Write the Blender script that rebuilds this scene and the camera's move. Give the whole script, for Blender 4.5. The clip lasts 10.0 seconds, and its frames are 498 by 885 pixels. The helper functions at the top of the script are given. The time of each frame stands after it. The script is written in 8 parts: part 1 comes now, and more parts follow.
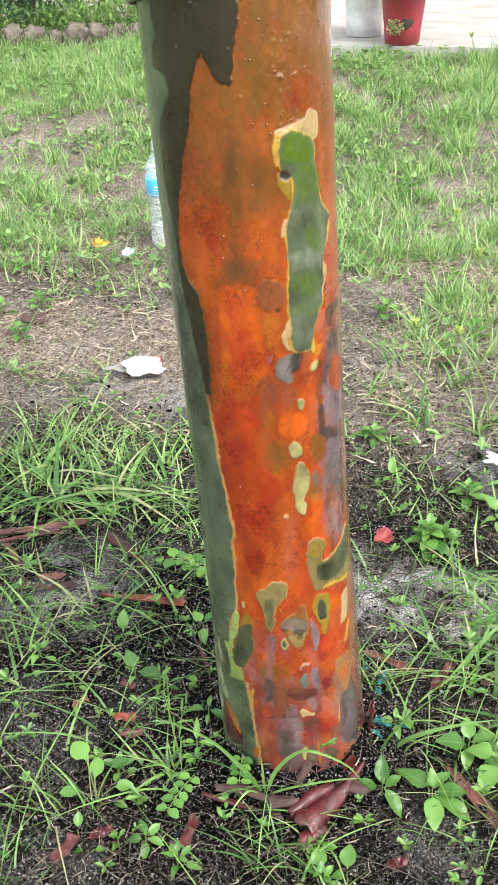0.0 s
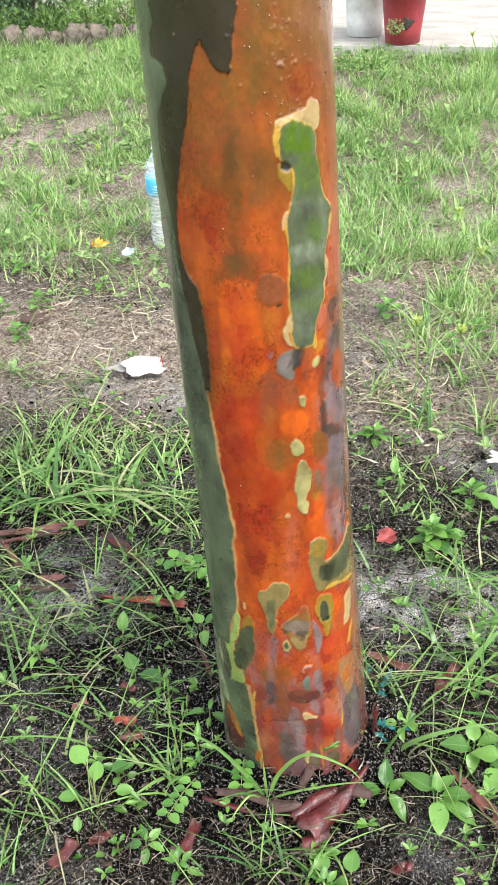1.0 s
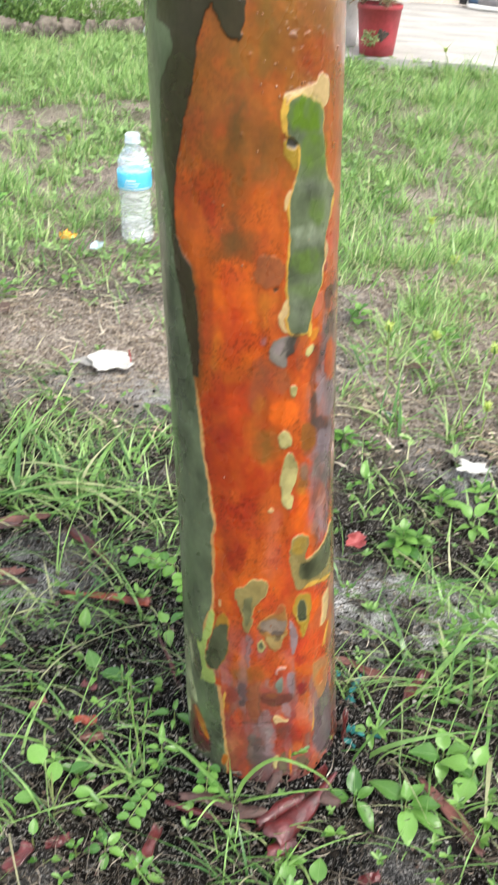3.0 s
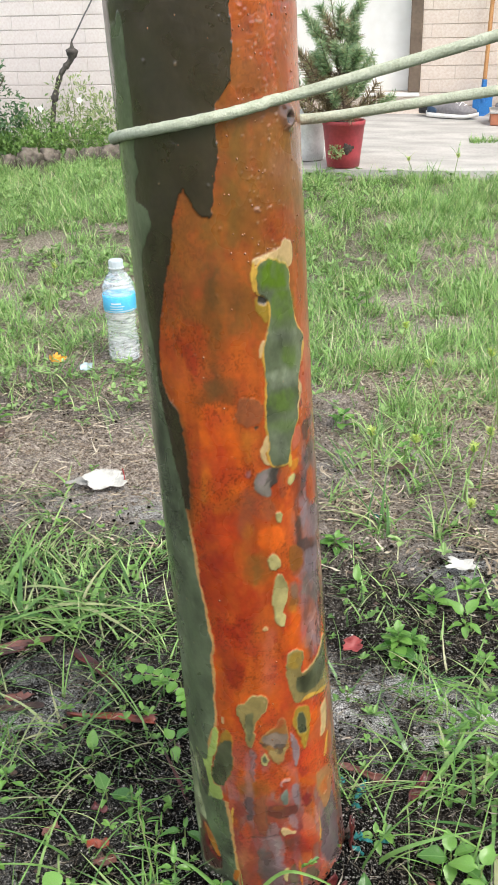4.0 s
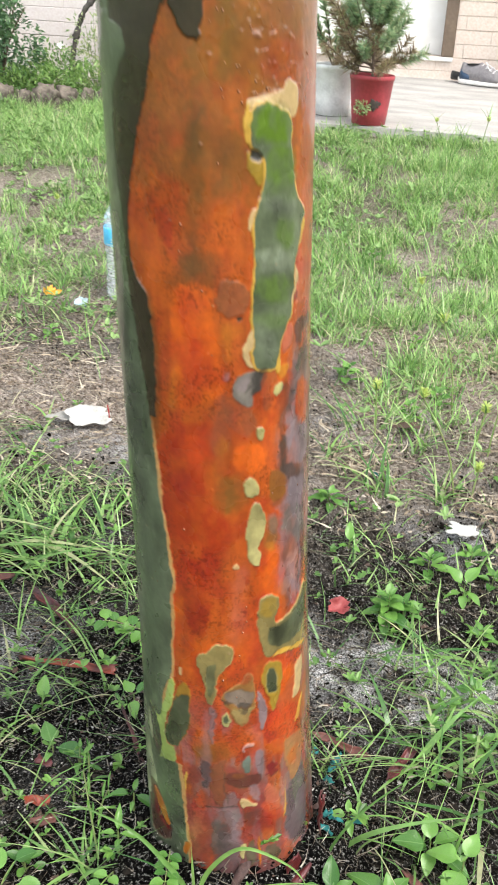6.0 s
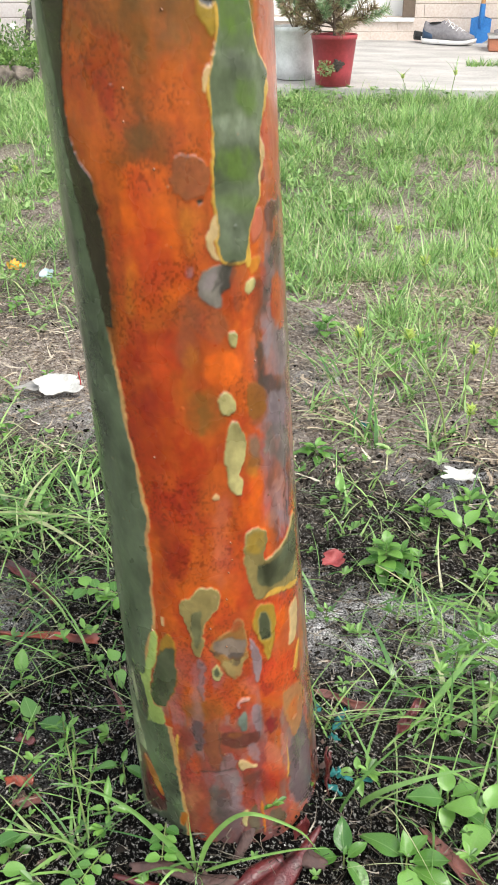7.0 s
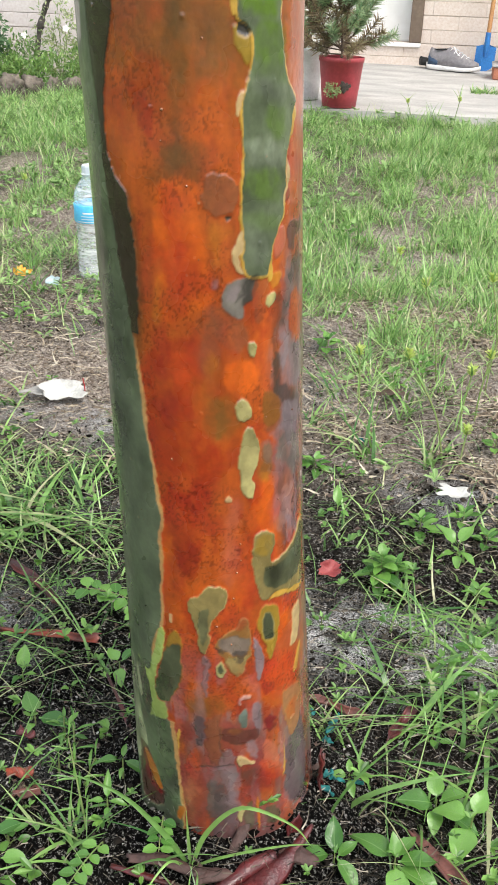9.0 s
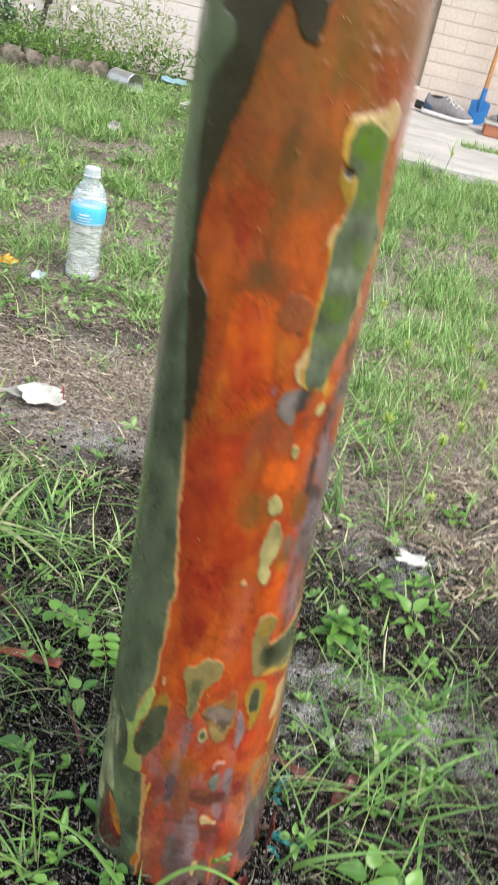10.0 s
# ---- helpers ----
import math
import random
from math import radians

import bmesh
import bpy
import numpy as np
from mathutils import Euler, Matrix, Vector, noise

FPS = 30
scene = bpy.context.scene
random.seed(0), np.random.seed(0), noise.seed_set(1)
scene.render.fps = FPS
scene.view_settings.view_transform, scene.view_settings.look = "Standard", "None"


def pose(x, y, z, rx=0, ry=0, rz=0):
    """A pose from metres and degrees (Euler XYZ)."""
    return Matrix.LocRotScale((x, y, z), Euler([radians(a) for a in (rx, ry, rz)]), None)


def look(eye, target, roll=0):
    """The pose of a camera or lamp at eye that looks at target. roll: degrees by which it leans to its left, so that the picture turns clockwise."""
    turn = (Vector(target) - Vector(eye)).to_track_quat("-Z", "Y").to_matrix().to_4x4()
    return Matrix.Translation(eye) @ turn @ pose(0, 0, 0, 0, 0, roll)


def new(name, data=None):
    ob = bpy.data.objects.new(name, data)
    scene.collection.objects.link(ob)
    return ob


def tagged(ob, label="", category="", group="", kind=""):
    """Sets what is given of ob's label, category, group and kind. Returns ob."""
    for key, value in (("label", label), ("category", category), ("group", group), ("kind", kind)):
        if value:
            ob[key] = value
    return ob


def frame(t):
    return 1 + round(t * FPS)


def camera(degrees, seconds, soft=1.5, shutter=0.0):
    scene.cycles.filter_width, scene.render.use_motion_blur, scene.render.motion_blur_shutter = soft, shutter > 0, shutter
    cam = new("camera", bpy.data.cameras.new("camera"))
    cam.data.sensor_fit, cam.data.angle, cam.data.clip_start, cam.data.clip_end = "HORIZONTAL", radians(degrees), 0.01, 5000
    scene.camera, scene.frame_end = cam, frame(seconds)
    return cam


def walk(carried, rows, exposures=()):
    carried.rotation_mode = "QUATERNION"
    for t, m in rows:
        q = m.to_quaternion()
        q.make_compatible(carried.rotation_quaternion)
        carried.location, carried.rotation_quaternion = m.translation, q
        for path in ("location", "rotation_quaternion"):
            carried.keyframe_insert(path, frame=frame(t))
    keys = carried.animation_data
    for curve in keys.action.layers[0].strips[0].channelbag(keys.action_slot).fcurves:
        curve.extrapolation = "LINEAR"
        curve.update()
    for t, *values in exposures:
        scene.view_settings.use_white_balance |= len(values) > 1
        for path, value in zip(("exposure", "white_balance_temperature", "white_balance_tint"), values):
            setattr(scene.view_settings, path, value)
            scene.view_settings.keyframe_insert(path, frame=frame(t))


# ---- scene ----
cam = camera(29.4, 10.0, soft=1.2, shutter=0.5)
PATH = [
    (0, (0.124, -0.543, 0.652), (-0.344, 1.098, -0.391), -1.9),
    (0.5, (0.123, -0.538, 0.649), (-0.347, 1.105, -0.391), -2.1),
    (1, (0.122, -0.535, 0.644), (-0.349, 1.107, -0.395), -2.1),
    (1.5, (0.106, -0.539, 0.625), (-0.358, 1.106, -0.414), -1.1),
    (2, (0.094, -0.541, 0.614), (-0.362, 1.102, -0.43), 0.1),
    (2.5, (0.099, -0.535, 0.618), (-0.346, 1.108, -0.433), 0.4),
    (3, (0.099, -0.528, 0.624), (-0.277, 1.147, -0.401), 1.9),
    (3.2, (0.103, -0.538, 0.639), (-0.257, 1.192, -0.297), 2.1),
    (4.3, (0.109, -0.566, 0.662), (-0.286, 1.209, -0.169), -2.0),
    (4.5, (0.094, -0.575, 0.638), (-0.318, 1.199, -0.188), -0.2),
    (5, (0.081, -0.572, 0.624), (-0.333, 1.193, -0.221), 1.9),
    (5.5, (0.086, -0.558, 0.611), (-0.321, 1.19, -0.271), 2.9),
    (5.7, (0.105, -0.526, 0.608), (-0.289, 1.221, -0.282), 3.3),
    (6.8, (0.108, -0.449, 0.524), (-0.241, 1.291, -0.399), -0.3),
    (7, (0.104, -0.447, 0.529), (-0.246, 1.291, -0.396), -0.4),
    (7.5, (0.099, -0.459, 0.537), (-0.248, 1.283, -0.382), -0.1),
    (8, (0.1, -0.468, 0.535), (-0.243, 1.28, -0.375), 0.5),
    (8.5, (0.1, -0.467, 0.531), (-0.238, 1.287, -0.368), 1.4),
    (9, (0.097, -0.471, 0.535), (-0.237, 1.285, -0.362), 2.0),
    (9.5, (0.096, -0.465, 0.537), (-0.187, 1.295, -0.368), 5.4),
    (10, (0.04, -0.482, 0.582), (-0.154, 1.302, -0.299), 12.9),
]
walk(cam, [(t, look(eye, target, roll)) for t, eye, target, roll in PATH],
     exposures=[(0, 1.4), (3.0, 1.38), (4.3, 1.0), (4.8, 1.05), (5.4, 1.28), (5.8, 1.28), (6.8, 1.2), (7.5, 1.16), (8.3, 1.06), (10, 1.05)])

# ---- light ----
world = bpy.data.worlds.new("overcast_sky")
scene.world = world
world.use_nodes = True
wn = world.node_tree.nodes
sky = wn.new("ShaderNodeTexSky")
sky.sky_type, sky.sun_disc = "NISHITA", False
sky.sun_elevation, sky.sun_rotation = radians(54), radians(126)
sky.air_density, sky.dust_density, sky.ozone_density = 1.0, 4.0, 1.0
hazy = wn.new("ShaderNodeMix")
hazy.data_type = "RGBA"
hazy.inputs["Factor"].default_value = 0.55
hazy.inputs[7].default_value = (8.6, 8.9, 9.2, 1)
world.node_tree.links.new(sky.outputs[0], hazy.inputs[6])
world.node_tree.links.new(hazy.outputs[2], wn["Background"].inputs[0])
wn["Background"].inputs[1].default_value = 0.12

sun_data = bpy.data.lights.new("sun", "SUN")
sun_data.energy, sun_data.angle, sun_data.color = 1.5, radians(25), (1.0, 0.96, 0.9)
sun = new("sun", sun_data)
sun.matrix_world = look((4.2, -3, 7), (0, 0, 0))

# ---- small tools ----
rng = np.random.default_rng(7)


def lattice(ix, iy, iz, seed):
    np.seterr(over="ignore")
    h = (ix * 374761393 + iy * 668265263 + iz * 2147483647 + seed * 974634777) & 0xFFFFFFFF
    h = ((h ^ (h >> 13)) * 1274126177) & 0xFFFFFFFF
    h = ((h ^ (h >> 16)) * 2246822519) & 0xFFFFFFFF
    return ((h ^ (h >> 15)) & 0xFFFFFF) / float(0xFFFFFF)


def vnoise(x, y, z=0.0, seed=0):
    """Smooth value noise, 0 to 1, one unit a cell."""
    x, y, z = np.broadcast_arrays(np.asarray(x, float), np.asarray(y, float), np.asarray(z, float))
    fx, fy, fz = np.floor(x), np.floor(y), np.floor(z)
    u, v, w = x - fx, y - fy, z - fz
    u, v, w = (a * a * (3 - 2 * a) for a in (u, v, w))
    ix, iy, iz = (a.astype(np.int64) for a in (fx, fy, fz))
    total = 0
    for i in (0, 1):
        for j in (0, 1):
            for k in (0, 1):
                total = total + lattice(ix + i, iy + j, iz + k, seed) * (u if i else 1 - u) * (v if j else 1 - v) * (w if k else 1 - w)
    return total


def fbm(x, y, z=0.0, seed=0, octaves=4):
    total, amp, norm = 0, 1.0, 0
    for k in range(octaves):
        total = total + amp * vnoise(np.asarray(x) * 2 ** k, np.asarray(y) * 2 ** k, np.asarray(z) * 2 ** k, seed + 17 * k)
        norm += amp
        amp *= 0.5
    return total / norm


def smooth(a, b, x):
    t = np.clip((np.asarray(x, float) - a) / (b - a), 0, 1)
    return t * t * (3 - 2 * t)


def mesh_of(name, verts, quads, shade=True):
    """A mesh from vertex and face arrays (faces all of one size)."""
    verts, quads = np.asarray(verts, np.float32), np.asarray(quads, np.int32)
    me = bpy.data.meshes.new(name)
    n, k = quads.shape
    me.vertices.add(len(verts))
    me.vertices.foreach_set("co", verts.ravel())
    me.loops.add(n * k)
    me.loops.foreach_set("vertex_index", quads.ravel())
    me.polygons.add(n)
    me.polygons.foreach_set("loop_start", np.arange(0, n * k, k, dtype=np.int32))
    me.polygons.foreach_set("use_smooth", np.full(n, shade))
    me.update(calc_edges=True)
    me.validate()
    return me


def link(name, me, material, parent=None, label=""):
    ob = new(name, me)
    if material and not me.materials:
        me.materials.append(material)
    if parent:
        ob.parent = parent
    if label:
        ob["label"] = label
    return ob


def part(name, bm, material, parent=None, label="", shade=False):
    me = bpy.data.meshes.new(name)
    for f in bm.faces:
        f.smooth = shade
    bm.to_mesh(me)
    bm.free()
    return link(name, me, material, parent, label)


def empty(name, m=None):
    ob = new(name)
    ob.empty_display_size = 0.05
    if m:
        ob.matrix_basis = m
    return ob


def box(bm, lo, hi, bevel=0.0):
    m = Matrix.LocRotScale([(a + b) / 2 for a, b in zip(lo, hi)], None, [b - a for a, b in zip(lo, hi)])
    made = bmesh.ops.create_cube(bm, size=1, matrix=m)["verts"]
    if bevel:
        edges = list({e for v in made for e in v.link_edges})
        bmesh.ops.bevel(bm, geom=edges, offset=bevel, segments=2, profile=0.5, affect="EDGES")
    return bm


def lathe(profile, n=40, wobble=None):
    """A turned body from (radius, height) pairs."""
    bm = bmesh.new()
    rings = []
    for r, z in profile:
        ring = []
        for i in range(n):
            a = 2 * math.pi * i / n
            rr = r * (1 + (wobble(a, z) if wobble else 0))
            ring.append(bm.verts.new((rr * math.cos(a), rr * math.sin(a), z)))
        rings.append(ring)
    for a, b in zip(rings, rings[1:]):
        for i in range(n):
            bm.faces.new((a[i], a[(i + 1) % n], b[(i + 1) % n], b[i]))
    if profile[0][0] > 0.0005:
        bm.faces.new(rings[0][::-1])
    if profile[-1][0] > 0.0005:
        bm.faces.new(rings[-1])
    return bm


def tube_arrays(points, radii, n=10, lobes=0, twist=0.0, depth=0.0):
    """Vertices and quads of a tube along points; lobes and twist make it a laid rope."""
    pts = [Vector(p) for p in points]
    verts, side = [], Vector((0, 0, 1))
    for i, p in enumerate(pts):
        d = (pts[min(i + 1, len(pts) - 1)] - pts[max(i - 1, 0)]).normalized()
        a = d.cross(side)
        if a.length < 1e-3:
            a = d.cross(Vector((1, 0, 0)))
        a.normalize()
        b = a.cross(d).normalized()
        side = b
        r = radii[i] if hasattr(radii, "__len__") else radii
        for k in range(n):
            t = 2 * math.pi * k / n
            rr = r * (1 + depth * math.cos(lobes * t + twist * i)) if lobes else r
            verts.append(p + rr * (math.cos(t) * a + math.sin(t) * b))
    quads = []
    for i in range(len(pts) - 1):
        for k in range(n):
            quads.append((i * n + k, i * n + (k + 1) % n, (i + 1) * n + (k + 1) % n, (i + 1) * n + k))
    return np.array([v[:] for v in verts]), np.array(quads)


def spline(points, steps=8):
    """A smooth line through the points (Catmull-Rom)."""
    p = [Vector(a) for a in points]
    p = [2 * p[0] - p[1]] + p + [2 * p[-1] - p[-2]]
    out = []
    for i in range(1, len(p) - 2):
        for k in range(steps):
            t = k / steps
            out.append(0.5 * (2 * p[i] + (p[i + 1] - p[i - 1]) * t + (2 * p[i - 1] - 5 * p[i] + 4 * p[i + 1] - p[i + 2]) * t * t
                              + (3 * p[i] - p[i - 1] - 3 * p[i + 1] + p[i + 2]) * t ** 3))
    out.append(p[-2])
    return out


# ---- the lie of the land ----
def gz(x, y):
    """Height of the ground: heaped up against the trunk, level round it, rising gently to the porch."""
    x, y = np.asarray(x, float), np.asarray(y, float)
    rise = (0.098 - 0.050 * smooth(-0.75, -1.5, x)) * smooth(1.25, 2.85, y)
    lump = 0.012 * (fbm(x * 3.1 + 5, y * 3.1, seed=3, octaves=3) - 0.5)
    mound = 0.034 * smooth(0.120, 0.048, np.hypot(x + 0.008, y - 0.015))
    return rise + lump * (0.4 + 0.6 * smooth(0.2, 0.6, np.hypot(x, y))) + mound


def gz1(x, y):
    return float(gz(x, y))

# ---- materials ----
def material(name, colour=(0.5, 0.5, 0.5), rough=0.6, metal=0.0, second=None, scale=20.0, amount=1.0, bump=0.2, bump_scale=None, spots=None, coat=0.0, detail=6.0):
    """A surface with two scales of variation: broad blotches between two colours, fine grain, and a little relief."""
    m = bpy.data.materials.new(name)
    m.use_nodes = True
    t = m.node_tree
    n, l = t.nodes, t.links
    b = n["Principled BSDF"]
    b.inputs["Roughness"].default_value, b.inputs["Metallic"].default_value = rough, metal
    b.inputs["Coat Weight"].default_value = coat
    tex = n.new("ShaderNodeTexCoord")
    n1 = n.new("ShaderNodeTexNoise")
    n1.inputs["Scale"].default_value, n1.inputs["Detail"].default_value = scale, detail
    l.new(tex.outputs["Object"], n1.inputs["Vector"])
    ramp = n.new("ShaderNodeValToRGB")
    second = second or tuple(c * 0.7 for c in colour)
    ramp.color_ramp.elements[0].position, ramp.color_ramp.elements[1].position = 0.32, 0.68
    ramp.color_ramp.elements[0].color, ramp.color_ramp.elements[1].color = (*colour, 1), (*second, 1)
    l.new(n1.outputs[0], ramp.inputs[0])
    n2 = n.new("ShaderNodeTexNoise")
    n2.inputs["Scale"].default_value, n2.inputs["Detail"].default_value = bump_scale or scale * 7, 4
    l.new(tex.outputs["Object"], n2.inputs["Vector"])
    mix = n.new("ShaderNodeMix")
    mix.data_type, mix.blend_type = "RGBA", "OVERLAY"
    mix.inputs["Factor"].default_value = 0.35 * amount
    l.new(ramp.outputs[0], mix.inputs[6])
    l.new(n2.outputs[0], mix.inputs[7])
    l.new(mix.outputs[2], b.inputs["Base Color"])
    bp = n.new("ShaderNodeBump")
    bp.inputs["Strength"].default_value, bp.inputs["Distance"].default_value = bump, 0.002
    l.new(n2.outputs[0], bp.inputs["Height"])
    l.new(bp.outputs[0], b.inputs["Normal"])
    rr = n.new("ShaderNodeMapRange")
    rr.inputs["To Min"].default_value, rr.inputs["To Max"].default_value = max(0.02, rough - 0.12), min(1, rough + 0.12)
    l.new(n1.outputs[0], rr.inputs[0])
    l.new(rr.outputs[0], b.inputs["Roughness"])
    return m


def leaf_material(name, dark, light, dry=None, translucent=0.35, rough=0.38, island=True, gloss=0.6, shade_by=""):
    """Thin foliage: each blade or leaf its own shade, some light coming through."""
    m = bpy.data.materials.new(name)
    m.use_nodes = True
    t = m.node_tree
    n, l = t.nodes, t.links
    b, out = n["Principled BSDF"], n["Material Output"]
    b.inputs["Roughness"].default_value = rough
    b.inputs["Specular IOR Level"].default_value = gloss
    by_island = island and shade_by != "object"
    pick = n.new("ShaderNodeNewGeometry" if by_island else "ShaderNodeObjectInfo")
    ramp = n.new("ShaderNodeValToRGB")
    e = ramp.color_ramp.elements
    e[0].color, e[0].position, e[1].color, e[1].position = (*dark, 1), 0.0, (*light, 1), 0.8
    if dry:
        k = ramp.color_ramp.elements.new(0.93)
        k.color = (*light, 1)
        e[-1].position, e[-1].color = 1.0, (*dry, 1)
    l.new(pick.outputs["Random Per Island" if by_island else "Random"], ramp.inputs[0])
    tex = n.new("ShaderNodeTexCoord")
    noi = n.new("ShaderNodeTexNoise")
    noi.inputs["Scale"].default_value, noi.inputs["Detail"].default_value = 130, 4
    l.new(tex.outputs["Object"], noi.inputs["Vector"])
    mix = n.new("ShaderNodeMix")
    mix.data_type, mix.blend_type = "RGBA", "OVERLAY"
    mix.inputs["Factor"].default_value = 0.5
    l.new(ramp.outputs[0], mix.inputs[6])
    l.new(noi.outputs[0], mix.inputs[7])
    l.new(mix.outputs[2], b.inputs["Base Color"])
    colour = mix.outputs[2]
    if not island:  # a single leaf, one unit long: side veins and a paler midrib
        xyz = n.new("ShaderNodeSeparateXYZ")
        l.new(tex.outputs["Object"], xyz.inputs[0])

        def calc(op, a, c):
            k = n.new("ShaderNodeMath")
            k.operation = op
            for slot, value in zip(k.inputs, (a, c)):
                if isinstance(value, float):
                    slot.default_value = value
                else:
                    l.new(value, slot)
            return k.outputs[0]

        across = calc("ABSOLUTE", xyz.outputs[1], 0.0)
        vein = calc("SINE", calc("MULTIPLY", calc("SUBTRACT", xyz.outputs[0], calc("MULTIPLY", across, 0.9)), 58.0), 0.0)
        bp = n.new("ShaderNodeBump")
        bp.inputs["Strength"].default_value, bp.inputs["Distance"].default_value = 0.10, 0.003
        l.new(calc("ADD", vein, calc("MULTIPLY", noi.outputs[0], 2.0)), bp.inputs["Height"])
        l.new(bp.outputs[0], b.inputs["Normal"])
        rib = n.new("ShaderNodeMix")
        rib.data_type = "RGBA"
        rib.inputs[7].default_value = (0.20, 0.36, 0.10, 1)
        l.new(calc("MULTIPLY", calc("LESS_THAN", across, 0.011), 0.45), rib.inputs[0])
        l.new(colour, rib.inputs[6])
        colour = rib.outputs[2]
        l.new(colour, b.inputs["Base Color"])
    tr = n.new("ShaderNodeBsdfTranslucent")
    l.new(colour, tr.inputs[0])
    ms = n.new("ShaderNodeMixShader")
    ms.inputs[0].default_value = translucent
    l.new(b.outputs[0], ms.inputs[1])
    l.new(tr.outputs[0], ms.inputs[2])
    l.new(ms.outputs[0], out.inputs[0])
    return m


def soil_material():
    m = bpy.data.materials.new("damp_soil")
    m.use_nodes = True
    n, l = m.node_tree.nodes, m.node_tree.links
    b = n["Principled BSDF"]
    tex = n.new("ShaderNodeTexCoord")

    def noise_at(scale, detail=6, rough=0.6):
        k = n.new("ShaderNodeTexNoise")
        k.inputs["Scale"].default_value, k.inputs["Detail"].default_value, k.inputs["Roughness"].default_value = scale, detail, rough
        l.new(tex.outputs["Object"], k.inputs["Vector"])
        return k.outputs[0]

    def ramp_of(src, *stops):
        k = n.new("ShaderNodeValToRGB")
        while len(k.color_ramp.elements) < len(stops):
            k.color_ramp.elements.new(0.5)
        for e, (p, c) in zip(k.color_ramp.elements, stops):
            e.position, e.color = p, (*c, 1)
        l.new(src, k.inputs[0])
        return k.outputs[0]

    def mixed(f, a, c, blend="MIX"):
        k = n.new("ShaderNodeMix")
        k.data_type, k.blend_type = "RGBA", blend
        if isinstance(f, float):
            k.inputs[0].default_value = f
        else:
            l.new(f, k.inputs[0])
        l.new(a, k.inputs[6])
        l.new(c, k.inputs[7])
        return k.outputs[2]

    dark = ramp_of(noise_at(400, 8, 0.75), (0.46, (0.0014, 0.0012, 0.0011)), (0.55, (0.008, 0.007, 0.0064)), (0.60, (0.36, 0.345, 0.32)))
    straw = ramp_of(noise_at(190, 8, 0.75), (0.38, (0.070, 0.056, 0.046)), (0.5, (0.29, 0.240, 0.200)), (0.62, (0.58, 0.51, 0.44)))
    ash = ramp_of(noise_at(620, 8, 0.75), (0.42, (0.02, 0.019, 0.018)), (0.5, (0.34, 0.335, 0.33)), (0.56, (0.85, 0.84, 0.82)))
    at = n.new("ShaderNodeAttribute")
    at.attribute_name = "cover"
    sep = n.new("ShaderNodeSeparateColor")
    l.new(at.outputs["Color"], sep.inputs[0])
    col = mixed(sep.outputs[0], dark, straw)
    col = mixed(sep.outputs[1], col, ash)
    turf = ramp_of(noise_at(60, 8, 0.75), (0.36, (0.018, 0.022, 0.010)), (0.5, (0.06, 0.09, 0.03)), (0.64, (0.16, 0.20, 0.08)))
    col = mixed(sep.outputs[2], col, turf)
    vor = n.new("ShaderNodeTexVoronoi")
    vor.inputs["Scale"].default_value = 330
    l.new(tex.outputs["Object"], vor.inputs["Vector"])
    grit = ramp_of(vor.outputs["Distance"], (0.09, (0.34, 0.33, 0.31)), (0.13, (0.0, 0.0, 0.0)))
    col = mixed(1.0, col, grit, "ADD")
    l.new(col, b.inputs["Base Color"])
    b.inputs["Roughness"].default_value = 0.9
    b.inputs["Specular IOR Level"].default_value = 0.06
    bp = n.new("ShaderNodeBump")
    bp.inputs["Strength"].default_value, bp.inputs["Distance"].default_value = 1.0, 0.006
    l.new(noise_at(330, 8, 0.7), bp.inputs["Height"])
    l.new(bp.outputs[0], b.inputs["Normal"])
    return m


def attribute_material(name, attribute, rough, bump, bump_scale, coat=0.0, grain=0.3, distance=0.001):
    """A surface whose colour comes with the mesh, with grain, relief and gloss of its own."""
    m = bpy.data.materials.new(name)
    m.use_nodes = True
    n, l = m.node_tree.nodes, m.node_tree.links
    b = n["Principled BSDF"]
    at = n.new("ShaderNodeAttribute")
    at.attribute_name = attribute
    tex = n.new("ShaderNodeTexCoord")
    noi = n.new("ShaderNodeTexNoise")
    noi.inputs["Scale"].default_value, noi.inputs["Detail"].default_value = bump_scale, 7
    l.new(tex.outputs["Object"], noi.inputs["Vector"])
    mix = n.new("ShaderNodeMix")
    mix.data_type, mix.blend_type = "RGBA", "OVERLAY"
    mix.inputs[0].default_value = grain
    l.new(at.outputs["Color"], mix.inputs[6])
    l.new(noi.outputs[0], mix.inputs[7])
    l.new(mix.outputs[2], b.inputs["Base Color"])
    wide = n.new("ShaderNodeTexNoise")
    wide.inputs["Scale"].default_value, wide.inputs["Detail"].default_value = bump_scale / 9, 3
    l.new(tex.outputs["Object"], wide.inputs["Vector"])
    rr = n.new("ShaderNodeMapRange")
    rr.inputs["From Min"].default_value, rr.inputs["From Max"].default_value = 0.3, 0.7
    rr.inputs["To Min"].default_value, rr.inputs["To Max"].default_value = rough - 0.1, rough + 0.14
    l.new(wide.outputs[0], rr.inputs[0])
    l.new(rr.outputs[0], b.inputs["Roughness"])
    b.inputs["Coat Weight"].default_value = coat
    b.inputs["Coat Roughness"].default_value = 0.06
    bp = n.new("ShaderNodeBump")
    bp.inputs["Strength"].default_value, bp.inputs["Distance"].default_value = bump, distance
    l.new(noi.outputs[0], bp.inputs["Height"])
    l.new(bp.outputs[0], b.inputs["Normal"])
    return m


